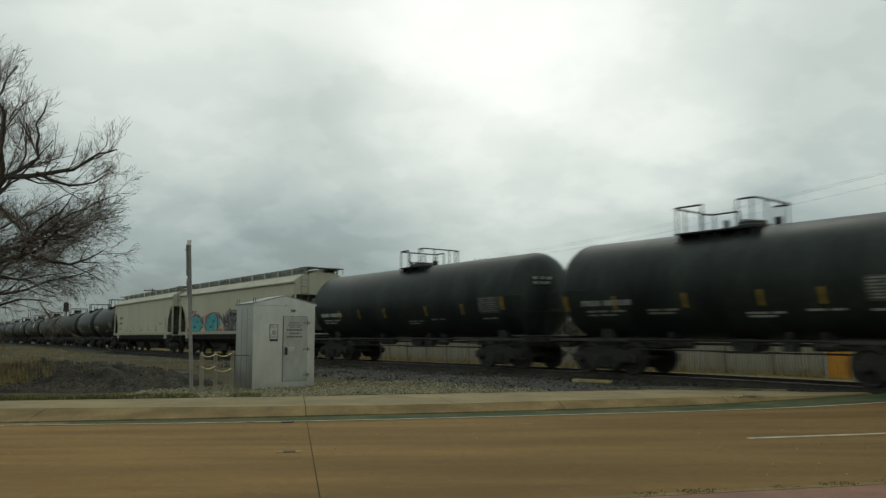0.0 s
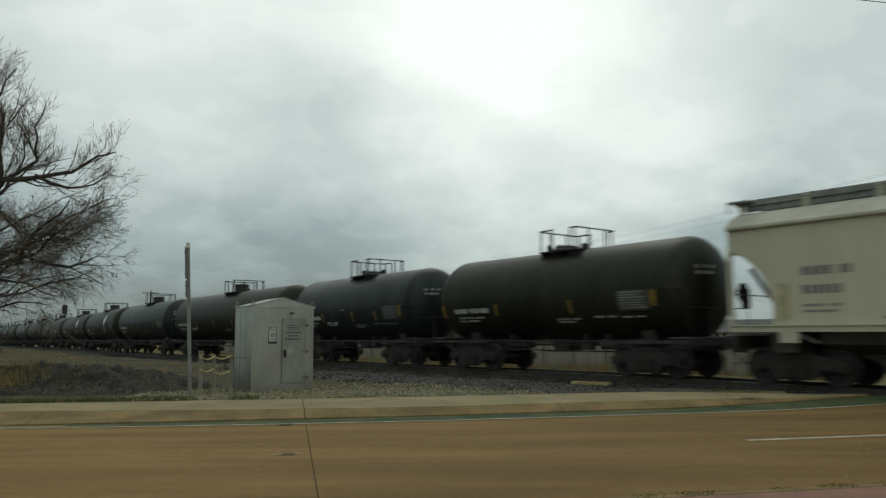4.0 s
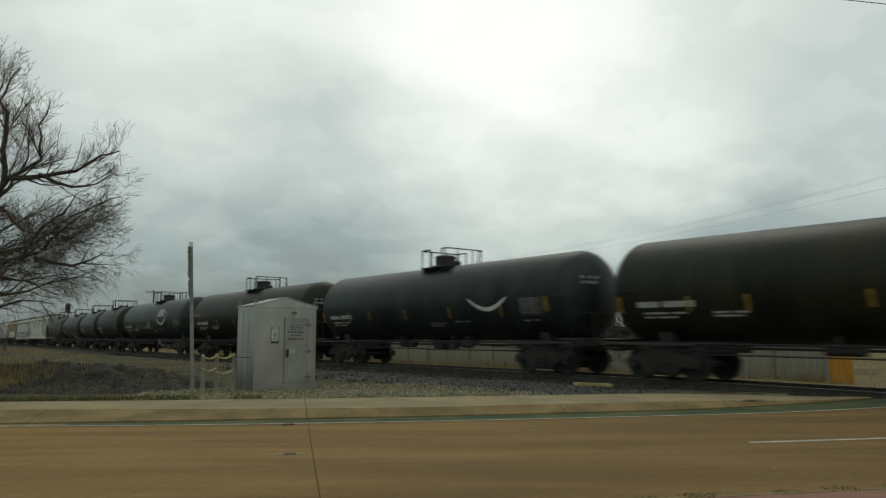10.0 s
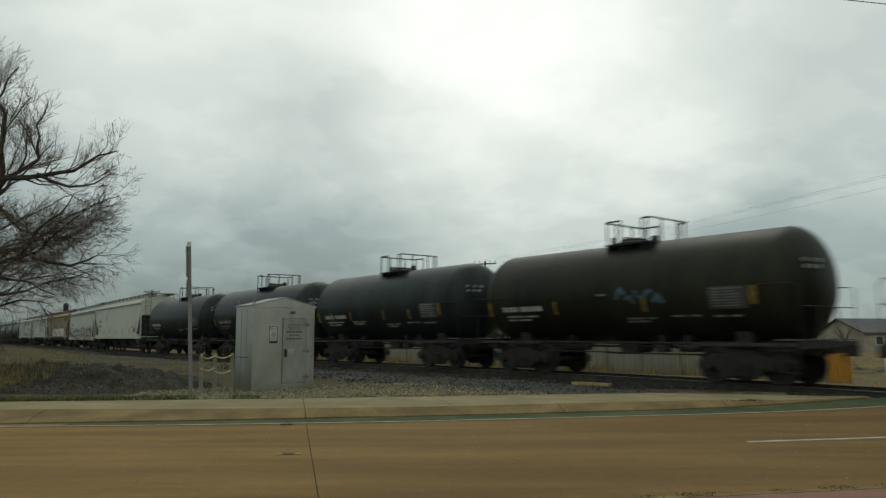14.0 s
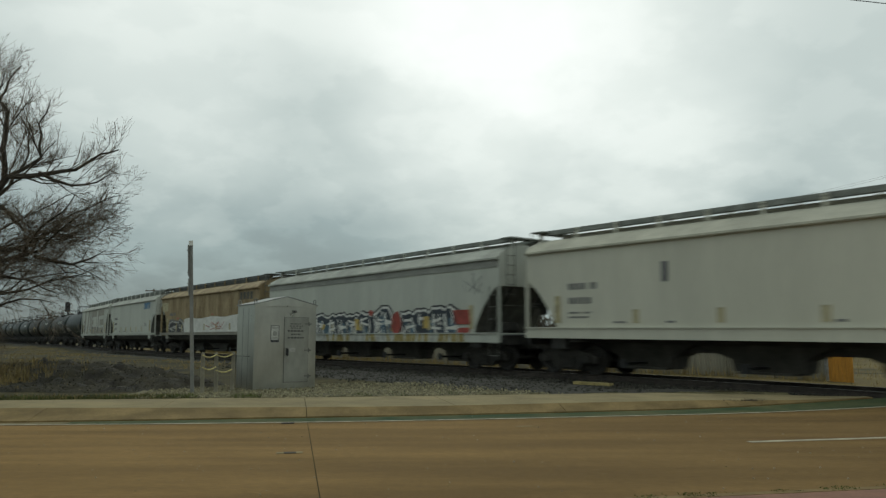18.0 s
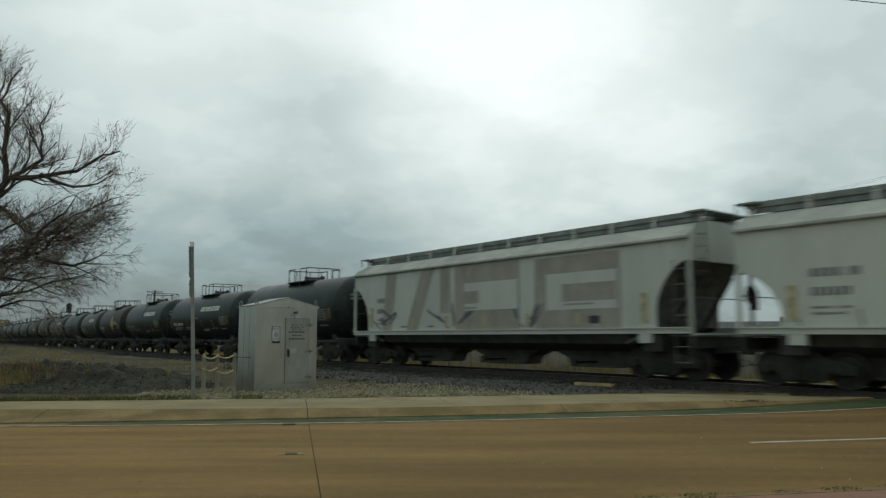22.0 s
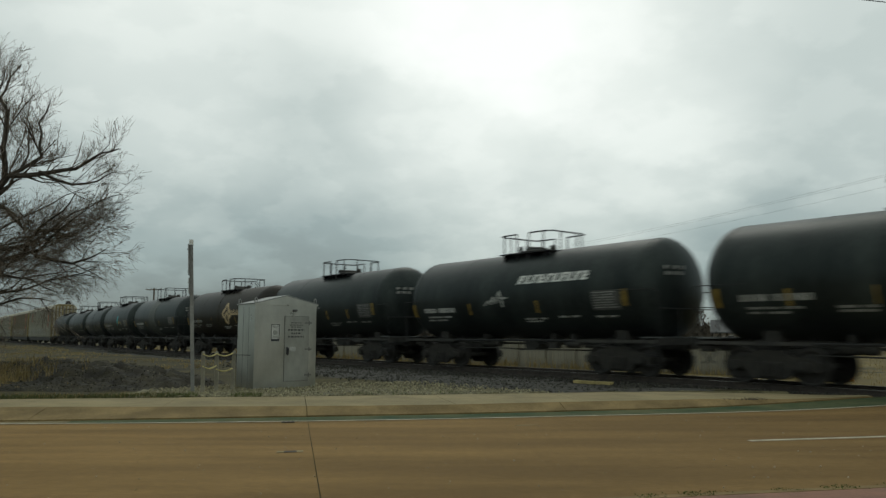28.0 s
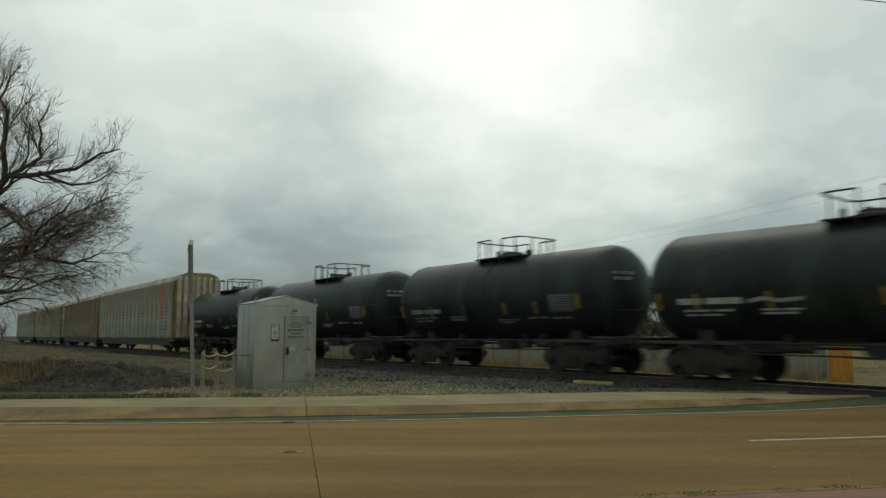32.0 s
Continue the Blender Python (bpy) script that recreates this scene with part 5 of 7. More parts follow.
def railway_signal():
    c = thing("railway_signal", "dark railway signal on a mast beyond the track", "signal", m=pose(-55.6, 110, -0.4))
    b = bmesh.new()
    tube(b, [(0, 0, -0.3), (0, 0, 6.6)], 0.09, 8)
    part("mast", b, M["pipe"], c)
    b = bmesh.new()
    lathe(b, [(-0.06, 0.1), (-0.05, 0.4), (0.03, 0.42), (0.04, 0.1)], "y", 16, (0, -0.12, 6.55))
    box(b, -0.38, 0.38, -0.14, -0.08, 5.5, 6.5)
    head = part("head", b, M["ink"], c)
    for z in (5.8, 6.5):
        b = bmesh.new()
        lathe(b, [(-0.45, 0.14), (-0.12, 0.15)], "y", 10, (0, 0, z))
        part("hood", b, M["ink"], head)
    b = bmesh.new()
    for k in range(14):
        tube(b, [(-0.2, 0.16, 0.4 + k * 0.35), (0.2, 0.16, 0.4 + k * 0.35)], 0.015, 4)
    part("ladder", b, M["pipe"], c)


railway_signal()


def small_things():
    c = thing("survey_plate", "small dark plate with two pale ends set in the road", "plate")
    for u0, u1, mat in ((-0.17, -0.08, "sidewalk"), (-0.08, 0.07, "tie"), (0.07, 0.15, "sidewalk")):
        b = bmesh.new()
        for u in (0,):
            vs = [b.verts.new(road(a, p, z)) for z in (0.002, 0.007) for a, p in ((u0, 9.48), (u1, 9.48), (u1, 9.6), (u0, 9.6))]
            for f in ((0, 1, 2, 3), (4, 7, 6, 5), (0, 4, 5, 1), (1, 5, 6, 2), (2, 6, 7, 3), (3, 7, 4, 0)):
                b.faces.new([vs[i] for i in f])
        part("segment", b, M[mat], c)
    b = bmesh.new()
    vs = [b.verts.new(road(a, p, z)) for z in (0.002, 0.014) for a, p in ((-0.16, 12.66), (0.05, 12.66), (0.05, 12.8), (-0.16, 12.8))]
    for f in ((0, 1, 2, 3), (4, 7, 6, 5), (0, 4, 5, 1), (1, 5, 6, 2), (2, 6, 7, 3), (3, 7, 4, 0)):
        b.faces.new([vs[i] for i in f])
    solid("drain_plate", b, M["tie"], "small dark plate on the white edge line", "plate")
    b = bmesh.new()
    prism(b, [(3.48, 11.56), (3.6, 11.545), (3.78, 11.57), (3.88, 11.6), (3.7, 11.625), (3.55, 11.61)], 0.001, 0.004, "xy")
    for v in b.verts:
        v.co = road(v.co.x, v.co.y, v.co.z)
    solid("scuff_mark", b, M["sidewalk"], "small pale scuff worn into the road", "scuff")
    p = track(14.2, 2.35, -0.13)
    b = bmesh.new()
    box(b, -0.62, 0.62, -0.1, 0.1, -0.06, 0.02, Matrix.Translation(p) @ Matrix.Rotation(math.atan2(ALONG.y, ALONG.x) + 0.1, 4, "Z"))
    solid("loose_plank", b, M["straw"], "pale yellowish plank lying beside the rail", "plank")
    rnd = random.Random(14)
    spots = [(-3.0, 8.2), (1.5, 7.2), (2.9, 8.0), (4.7, 7.6), (5.4, 7.0), (0.9, 10.6), (3.4, 11.2), (-4.2, 9.9), (6.5, 8.0), (-1.4, 7.5)] + [(rnd.uniform(-5, 8), rnd.uniform(6.6, 12.3)) for _ in range(14)]
    for u, p in spots:
        b = bmesh.new()
        q = road(u, p)
        lathe(b, [(-0.004, 0.008), (0.001, rnd.uniform(0.006, 0.015)), (0.003, 0.005)], "z", 6, (q.x, q.y, 0.004))
        solid("pebble", b, M["sidewalk"], "tiny pale pebble lying on the road", "pebble", group="pebbles on the road")


small_things()

# ---- rolling stock: each car is a thing, its x axis points the way it travels, the camera sees its -y side ----
def truck(parent, x):
    """A two-axle bogie under a car."""
    bol = piece("bogie", shared("bolster", "bogie", M["truck"], lambda b: (box(b, -0.22, 0.22, -1.0, 1.0, 0.42, 0.72), box(b, -0.4, 0.4, -0.35, 0.35, 0.6, 0.78))), parent, pose(x, 0, 0))

    def frame_mesh(b):
        out = [(-1.2, 0.36), (-1.22, 0.56), (-1.0, 0.66), (-0.62, 0.70), (-0.34, 0.84), (0.34, 0.84), (0.62, 0.70), (1.0, 0.66), (1.22, 0.56), (1.2, 0.36), (0.98, 0.34), (0.9, 0.46), (0.74, 0.44), (0.5, 0.2), (0.36, 0.14), (-0.36, 0.14), (-0.5, 0.2), (-0.74, 0.44), (-0.9, 0.46), (-0.98, 0.34)]
        prism(b, out, -0.07, 0.07)
        for sx in (-0.2, 0.0, 0.2):
            lathe(b, [(0.2, 0.085), (0.26, 0.1), (0.32, 0.085), (0.38, 0.1), (0.44, 0.085), (0.5, 0.1), (0.56, 0.085)], "z", 8, (sx, -0.1, 0))
        for sx in (-0.89, 0.89):
            lathe(b, [(-0.2, 0.05), (-0.18, 0.12), (-0.07, 0.14), (0.0, 0.14)], "y", 12, (sx, 0, 0.457))
    sf = shared("side_frame", "side_frame", M["truck"], frame_mesh)
    piece("side_frame", sf, bol, pose(0, -1.02, 0))
    piece("side_frame", sf, bol, pose(0, 1.02, 0, 0, 0, 180))

    def wheel_mesh(b):
        lathe(b, [(-0.075, 0.06), (-0.075, 0.13), (-0.03, 0.17), (-0.02, 0.33), (-0.07, 0.385), (-0.075, 0.45), (-0.07, 0.457), (0.04, 0.462), (0.055, 0.487), (0.07, 0.487), (0.072, 0.4), (0.02, 0.34), (0.02, 0.16), (0.06, 0.13), (0.06, 0.06)], "y", 28)
    wm = shared("wheel", "wheel", M["wheel"], wheel_mesh)
    ax = shared("axle", "axle", M["truck"], lambda b: lathe(b, [(-1.05, 0.07), (-0.7, 0.075), (0.7, 0.075), (1.05, 0.07)], "y", 10))
    for sx in (-0.89, 0.89):
        piece("axle", ax, bol, pose(sx, 0, 0.457))
        piece("wheel", wm, bol, pose(sx, -0.755, 0.457))
        piece("wheel", wm, bol, pose(sx, 0.755, 0.457, 0, 0, 180))


def coupler(parent, x, sign):
    def build(b):
        box(b, -0.75, -0.12, -0.07, 0.07, 0.82, 0.96)
        prism(b, [(-0.16, -0.14), (0.0, -0.17), (0.14, -0.1), (0.14, 0.0), (0.04, 0.02), (0.04, 0.16), (-0.16, 0.16)], 0.74, 1.02, "xy")
        box(b, -0.95, -0.7, -0.22, 0.22, 0.72, 1.06)
    me = shared("coupler", "coupler", M["truck"], build)
    piece("coupler", me, parent, pose(x, 0, 0, 0, 0, 0 if sign > 0 else 180))
    hose = shared("brake_hose", "brake_hose", M["wire"], lambda b: tube(b, [(-0.4, 0.3, 0.75), (-0.2, 0.3, 0.55), (0.0, 0.24, 0.42), (0.12, 0.16, 0.45)], 0.022, 6))
    piece("brake_hose", hose, parent, pose(x, 0, 0, 0, 0, 0 if sign > 0 else 180))


ZC, RAD = 2.56, 1.5      # the tank's axis and radius


def skin(b, x0, x1, a0, a1, lift=0.006, r=RAD, n=4, shear=0.0):
    """A patch lying on the tank's near side; a0, a1: degrees up from mid-height."""
    rows = []
    for i in range(n + 1):
        a = radians(a0 + (a1 - a0) * i / n)
        d = shear * i / n
        rows.append([b.verts.new((x + d, -(r + lift) * math.cos(a), ZC + (r + lift) * math.sin(a))) for x in (x0, x1)])
    for p, q in zip(rows, rows[1:]):
        b.faces.new((p[0], p[1], q[1], q[0]))


def stroke(b, pts, w, lift=0.008, r=RAD):
    """A painted stroke on the tank side through points (x, metres up the skin), closed by quads."""
    ws = w if isinstance(w, (list, tuple)) else [w] * len(pts)
    fine, fw = [], []
    for i in range(len(pts) - 1):
        a, c = Vector(pts[i]), Vector(pts[i + 1])
        n = max(1, int((c - a).length / 0.09))
        for k in range(n):
            fine.append(a.lerp(c, k / n))
            fw.append(ws[i] + (ws[i + 1] - ws[i]) * k / n)
    pts, ws = fine + [Vector(pts[-1])], fw + [ws[-1]]
    rows = []
    for i, p in enumerate(pts):
        d = (pts[min(i + 1, len(pts) - 1)] - pts[max(i - 1, 0)]).normalized()
        nrm = Vector((-d.y, d.x)) * ws[i] / 2
        row = []
        for q in (p + nrm, p - nrm):
            a = q.y / r
            row.append(b.verts.new((q.x, -(r + lift) * math.cos(a), ZC + (r + lift) * math.sin(a))))
        rows.append(row)
    for p, q in zip(rows, rows[1:]):
        b.faces.new((p[0], p[1], q[1], q[0]))


def skin_shape(b, rows, lift=0.012, r=RAD):
    """A painted patch on the tank from slices (metres up the skin, x from, x to)."""
    made = []
    for u, x0, x1 in rows:
        a = u / r
        made.append([b.verts.new((x, -(r + lift) * math.cos(a), ZC + (r + lift) * math.sin(a))) for x in (x0, x1)])
    for p, q in zip(made, made[1:]):
        b.faces.new((p[0], p[1], q[1], q[0]))


def bars(b, x0, a, h, words, lift=0.006):
    """Plain bars in place of stencilled words."""
    x = x0
    for w in words:
        n = max(2, round(w / (0.19 if h > 5 else 0.1)))
        for k in range(n):
            skin(b, x + w * k / n, x + w * (k + 0.84) / n, a, a + h, lift, n=1)
        x += w + 0.12


def tank_car(L, coat, style, label, seed, high=False):
    """style: tall or wide (square guard hoops) or low (rounded hoops); high: a tall dome in place of a flat hatch."""
    rnd = random.Random(seed)
    car = thing("tank_car", label, "tank car", "cars of the freight train")
    half = L / 2 - 0.5
    key = round(L, 1)

    def shell(b):
        prof = []
        for i in range(10):
            a = radians(90 * i / 9)
            prof.append((-half + 0.85 - 0.85 * math.cos(a), max(0.02, RAD * math.sin(a))))
        prof += [(x, r) for x, r in ((-a, b2) for a, b2 in prof[::-1])]
        lathe(b, [(x, r) for x, r in prof], "x", 48, (0, 0, ZC))
    tank = piece("tank", shared(("shell", key), "tank", M["tank_black"], shell, 40), car, mat=M[coat])
    seam = shared("seam", "weld_seam", M["tank_black"], lambda b: lathe(b, [(-0.035, RAD - 0.02), (-0.03, RAD + 0.004), (0.03, RAD + 0.004), (0.035, RAD - 0.02)], "x", 48, (0, 0, ZC)))
    for fx in (-1, -0.5, 0.5, 1):
        piece("weld_seam", seam, tank, pose(fx * (half - 0.86), 0, 0), mat=M[coat])
    if style == "low":
        belt = shared("belt", "jacket_band", M["tank_black"], lambda b: lathe(b, [(-0.55, RAD - 0.02), (-0.54, RAD + 0.02), (0.54, RAD + 0.02), (0.55, RAD - 0.02)], "x", 48, (0, 0, ZC)))
        if seed % 3 == 0:
            piece("jacket_band", belt, tank, pose(-0.5, 0, 0), mat=M[coat])
    top = ZC + RAD
    # the hatch on top
    if high:
        def dome(b):
            lathe(b, [(-0.25, 0.62), (0.02, 0.6), (0.06, 0.42), (0.36, 0.42), (0.4, 0.44), (0.46, 0.40), (0.49, 0.2)], "z", 20, (0, 0, top))
            lathe(b, [(-0.2, 0.17), (0.16, 0.17), (0.22, 0.08)], "z", 10, (0.62, 0.1, top))
            tube(b, [(-0.42, -0.1, top + 0.4), (-0.5, -0.1, top + 0.3), (-0.5, -0.1, top - 0.05)], 0.03, 6)
        piece("dome", shared("dome_tall", "dome", M["frame_black"], dome), car, pose(rnd.uniform(-0.15, 0.1), 0, 0))
    else:
        def dome(b):
            lathe(b, [(-0.25, 0.55), (0.04, 0.52), (0.08, 0.42), (0.15, 0.4), (0.19, 0.25)], "z", 20, (0, 0, top))
            lathe(b, [(-0.2, 0.12), (0.2, 0.12), (0.24, 0.06)], "z", 10, (0.66, 0.15, top))
            lathe(b, [(-0.2, 0.08), (0.24, 0.08), (0.28, 0.05)], "z", 10, (-0.7, -0.1, top))
            box(b, -0.05, 0.05, -0.45, 0.45, top + 0.16, top + 0.2)
        piece("dome", shared("dome_low", "dome", M["frame_black"], dome), car, pose(rnd.uniform(-0.1, 0.25), 0, 0))
    rx, ry, rh, legs, back = (0.84, 0.95, 0.63, (0.62, 0.3), 0.4 if L > 15 else 0.45) if style == "tall" else ((1.22, 0.97, 0.58, (0.9, 0.95), 0.25) if style == "low" else (1.22, 0.95, 0.66, (0.9, 0.5), -0.4 if seed == 0 else 0.15))

    def deck(b):
        zz = ZC + math.sqrt(RAD ** 2 - 0.62 ** 2) + 0.03
        for sy in (-1, 1):
            box(b, -rx, rx, sy * 0.72 - 0.24, sy * 0.72 + 0.24, zz, zz + 0.04)
            for fx in (-0.9, 0, 0.9):
                box(b, fx * rx - 0.03, fx * rx + 0.03, sy * 0.66 - 0.2, sy * 0.66 + 0.2, zz - 0.3, zz)
    piece("platform", shared(("deck", style), "platform", M["grating"], deck), car, pose(back, 0, 0), mat=M["pipe"])

    zb, zt = ZC + math.sqrt(RAD ** 2 - ry ** 2) - 0.02, top + rh
    k = 0.26 if style == "low" else 0.1

    def hoop(sx, leg):
        """A guard round one end of the platform, open in the middle where the ladders come up."""
        half_way = [(rx - leg, -ry), (rx - k, -ry), (rx - k * 0.3, -ry + k * 0.3), (rx, -ry + k)]
        return [(sx * x, y) for x, y in half_way + [(x, -y) for x, y in half_way[::-1]]]
    long_post = shared(("guard_post", style), "post", M["pipe"], lambda b: tube(b, [(0, 0, zb), (0, 0, zt)], 0.024, 6))
    end_post = shared(("guard_end_post", style), "post", M["pipe"], lambda b: tube(b, [(0, 0, top - 0.1), (0, 0, zt)], 0.022, 6))
    for sx, leg in ((-1, legs[0]), (1, legs[1])):
        pts = hoop(sx, leg)
        rail = piece("guard_rail", shared(("guard", style, sx), "guard_rail", M["pipe"], lambda b: tube(b, [(x, y, zt) for x, y in pts], 0.026, 6)), car, pose(back, 0, 0))
        for x, y in (pts[0], pts[1], pts[6], pts[7]):
            piece("post", long_post, rail, pose(x, y, 0))
        for y in (-0.4, 0.4):
            piece("post", end_post, rail, pose(sx * rx, y, 0))

    def running(b):
        e = L / 2 - 1.0
        tube(b, [(-e, 0, 1.02), (e, 0, 1.02)], 0.035, 6)
        for i in range(9):
            x = -e + 2 * e * i / 8
            tube(b, [(x, 0, 1.02), (x, 0.25, 1.18)], 0.02, 5)
    rm = shared(("running", key), "side_rail", M["pipe"], running)
    piece("side_rail", rm, car, pose(0, -1.38, 0), mat=None)
    piece("side_rail", rm, car, pose(0, 1.38, 0, 0, 0, 180))

    def gear(b):
        tube(b, [(-half + 2, -0.35, 0.92), (half - 2, -0.35, 0.92)], 0.03, 6)
        tube(b, [(-half + 2, 0.3, 0.9), (half - 2, 0.3, 0.9)], 0.04, 6)
        tube(b, [(-half + 3, -0.9, 0.74), (-0.6, -0.9, 0.74), (-0.3, -0.6, 0.7), (half - 3, -0.6, 0.72)], 0.022, 5)
        tube(b, [(-half + 3, 0.7, 0.7), (half - 3, 0.7, 0.66)], 0.02, 5)
        # the outlet, brake valve, cylinder and levers
        prism(b, [(-0.4, 1.08), (-0.32, 0.78), (-0.2, 0.72), (0.2, 0.72), (0.32, 0.78), (0.4, 1.08)], -0.4, 0.4)
        box(b, 1.3, 1.65, -0.9, -0.6, 0.76, 1.06)
        lathe(b, [(-0.3, 0.05), (-0.28, 0.12), (0.26, 0.12), (0.3, 0.05)], "x", 12, (2.35, -0.8, 0.9))
        lathe(b, [(-0.5, 0.08), (-0.46, 0.15), (0.46, 0.15), (0.5, 0.08)], "x", 14, (-1.9, -0.5, 0.92))
        tube(b, [(2.6, -0.8, 0.9), (half - 2.6, -0.45, 0.8)], 0.02, 5)
        for x in (-1.9, 1.5, 2.35):
            box(b, x - 0.04, x + 0.04, -0.9, -0.3, 0.95, 1.25)
    piece("brake_gear", shared(("gear", key), "brake_gear", M["frame_black"], gear), car)
    for sg in (-1, 1):
        def sill(b):
            e = L / 2
            box(b, e - 4.3, e - 0.55, -0.33, 0.33, 0.78, 1.12)
            tc = e - 2.35
            out = [(-0.8, 1.0), (0.8, 1.0)] + [((RAD - 0.01) * math.sin(radians(a)), ZC - (RAD - 0.01) * math.cos(radians(a))) for a in (36, 24, 12, 0, -12, -24, -36)]
            prism(b, out, tc - 0.22, tc + 0.22, "yz")
            box(b, tc - 1.3, e - 0.5, -1.45, -1.38, 0.97, 1.06)
            box(b, tc - 1.3, e - 0.5, 1.38, 1.45, 0.97, 1.06)
            box(b, e - 0.6, e - 0.5, -1.45, 1.45, 0.92, 1.1)
        s = piece("end_sill", shared(("sill", key), "end_sill", M["frame_black"], sill), car, pose(0, 0, 0, 0, 0, 0 if sg > 0 else 180))
        plate = shared(("plate", key), "end_walkway", M["grating"], lambda b: (box(b, L / 2 - 1.25, L / 2 - 0.5, -1.42, 1.42, 1.115, 1.15)))
        piece("end_walkway", plate, s)

        def end_rail(b):
            e = L / 2 - 0.55
            for sy in (-1, 1):
                tube(b, [(half - 1.6, sy * 1.54, 2.5), (e - 0.12, sy * 1.54, 2.5), (e, sy * 1.5, 2.4), (e, sy * 1.45, 1.12)], 0.013, 6)
            tube(b, [(e, -1.45, 1.95), (e, 1.45, 1.95)], 0.014, 6)
            for y in (-0.5, 0.5):
                tube(b, [(e, y, 1.12), (e, y, 1.95)], 0.02, 5)
        piece("end_rail", shared(("end_rail", key), "end_rail", M["pipe"], end_rail), s)

        if sg < 0:
            def stand(b):
                e = L / 2 - 0.85
                box(b, e - 0.12, e + 0.05, -0.75, -0.35, 1.15, 2.0)
                tube(b, [(e, -0.55, 1.9), (e, -0.55, 2.25)], 0.03, 6)
                lathe(b, [(e + 0.06, 0.28), (e + 0.08, 0.3), (e + 0.11, 0.28)], "x", 16, (0, -0.55, 2.0))
            piece("brake_stand", shared(("stand", key), "brake_stand", M["frame_black"], stand), s)

        def steps(b):
            e = L / 2 - 0.62
            for x in (e - 0.42, e):
                tube(b, [(x, -1.46, 1.1), (x, -1.46, 0.35)], 0.02, 5)
            for z in (0.36, 0.62, 0.88):
                box(b, e - 0.42, e, -1.5, -1.42, z - 0.015, z + 0.015)
        st = shared(("steps", key), "step_ladder", M["pipe"], steps)
        piece("step_ladder", st, s)
        truck(car, sg * (L / 2 - 2.35))
        coupler(car, sg * (L / 2 - 0.02), sg)
    # stencils and reflectors on the near side, below mid-height
    long = L > 15
    strip_m = shared("reflector", "reflector", M["yellow"], lambda b: skin(b, -0.055, 0.055, -26, -10, n=3))
    spots = (-half + 3.0, -half + 4.7, -0.9, 2.0, half - 3.4) if long else ((-half + 2.6, -1.05, 1.1, 2.6), (-2.07, 1.34), (-half + 1.9, -2.05, 0.6, 2.45))[seed % 3]
    for x in spots:
        piece("reflector", strip_m, tank, pose(x, 0, 0), label="faded yellow reflector strip")
    piece("reflector", shared("reflector_tall", "reflector", M["yellow"], lambda b: skin(b, -0.09, 0.09, -21, -2, n=3)), tank, pose(half - 1.22, 0, 0), label="faded yellow reflector strip")
    piece("reflector", shared("reflector_end", "reflector", M["yellow"], lambda b: skin(b, -0.08, 0.08, -27, -8, n=3)), tank, pose(-half + 0.72, 0, 0), label="faded yellow reflector strip")
    b = bmesh.new()
    bars(b, -half + 1.35, -21, 6.5, (0.75, 1.0))
    bars(b, -half + 1.5, -29, 2.5, (0.8, 0.5))
    bars(b, -half + 1.5, -34, 2.5, (0.35, 0.6))
    if seed % 3 != 1:
        bars(b, -half + 3.7, -29, 2.5, (0.45, 0.45))
        bars(b, -half + 3.7, -33, 2.5, (0.85,))
    part("reporting_mark", b, M["white"] if seed % 3 or long else M["pale"], tank, "row of white stencilled bars")["kind"] = "stuff"
    b = bmesh.new()
    skin(b, half - 2.45, half - 1.38, -25, -2, 0.004)
    block = part("data_panel", b, M["datum"], tank, "dull grey panel for stencilled data")
    b = bmesh.new()
    for i in range(7):
        bars(b, half - 2.4 + rnd.uniform(0, 0.04), -5 - i * 2.9, 1.4, [rnd.uniform(0.2, 0.35), rnd.uniform(0.3, 0.5)] if i % 2 else [0.9 + rnd.uniform(-0.15, 0.05)], 0.008)
    part("small_print", b, M["stencil"] if long or seed % 4 == 1 else M["pale"], block, "rows of small faded bars")["kind"] = "stuff"
    b = bmesh.new()
    bars(b, 0.65, -35, 2.5, (0.55, 0.3))
    bars(b, 0.65, -39, 2.5, (0.75,))
    bars(b, 2.2, -33, 2.5, (0.4, 0.35))
    bars(b, half - 2.4, -34, 2.5, (0.35, 0.3))
    if rnd.random() < 0.5:
        bars(b, -0.3, -6, 2.5, (0.3,))
    part("data_block", b, M["pale"] if long or seed % 4 == 1 else M["crest"], tank, "small faded stencilled bars")["kind"] = "stuff"
    b = bmesh.new()
    # bars on the head
    for k, (z, w) in enumerate(((3.05, 0.75), (2.88, 0.6))):
        for i in range(3):
            y = -0.95 + i * 0.27 * w / 0.75
            d = math.hypot(y + 0.1, z - ZC)
            xx = half - 0.85 + 0.85 * math.sqrt(max(0.0, 1 - (d / RAD) ** 2)) + 0.02
            box(b, xx, xx + 0.008, y, y + 0.2, z, z + 0.1)
    part("head_mark", b, M["pale"], tank, "faded stencilled bars on the tank head")["kind"] = "stuff"
    return car, tank, half


def hop_y(z):
    """Half width of a hopper body at a height above the rails."""
    return 1.54 + 0.012 * math.sin(math.pi * max(0, min(1, (z - 1.26) / 2.8)))


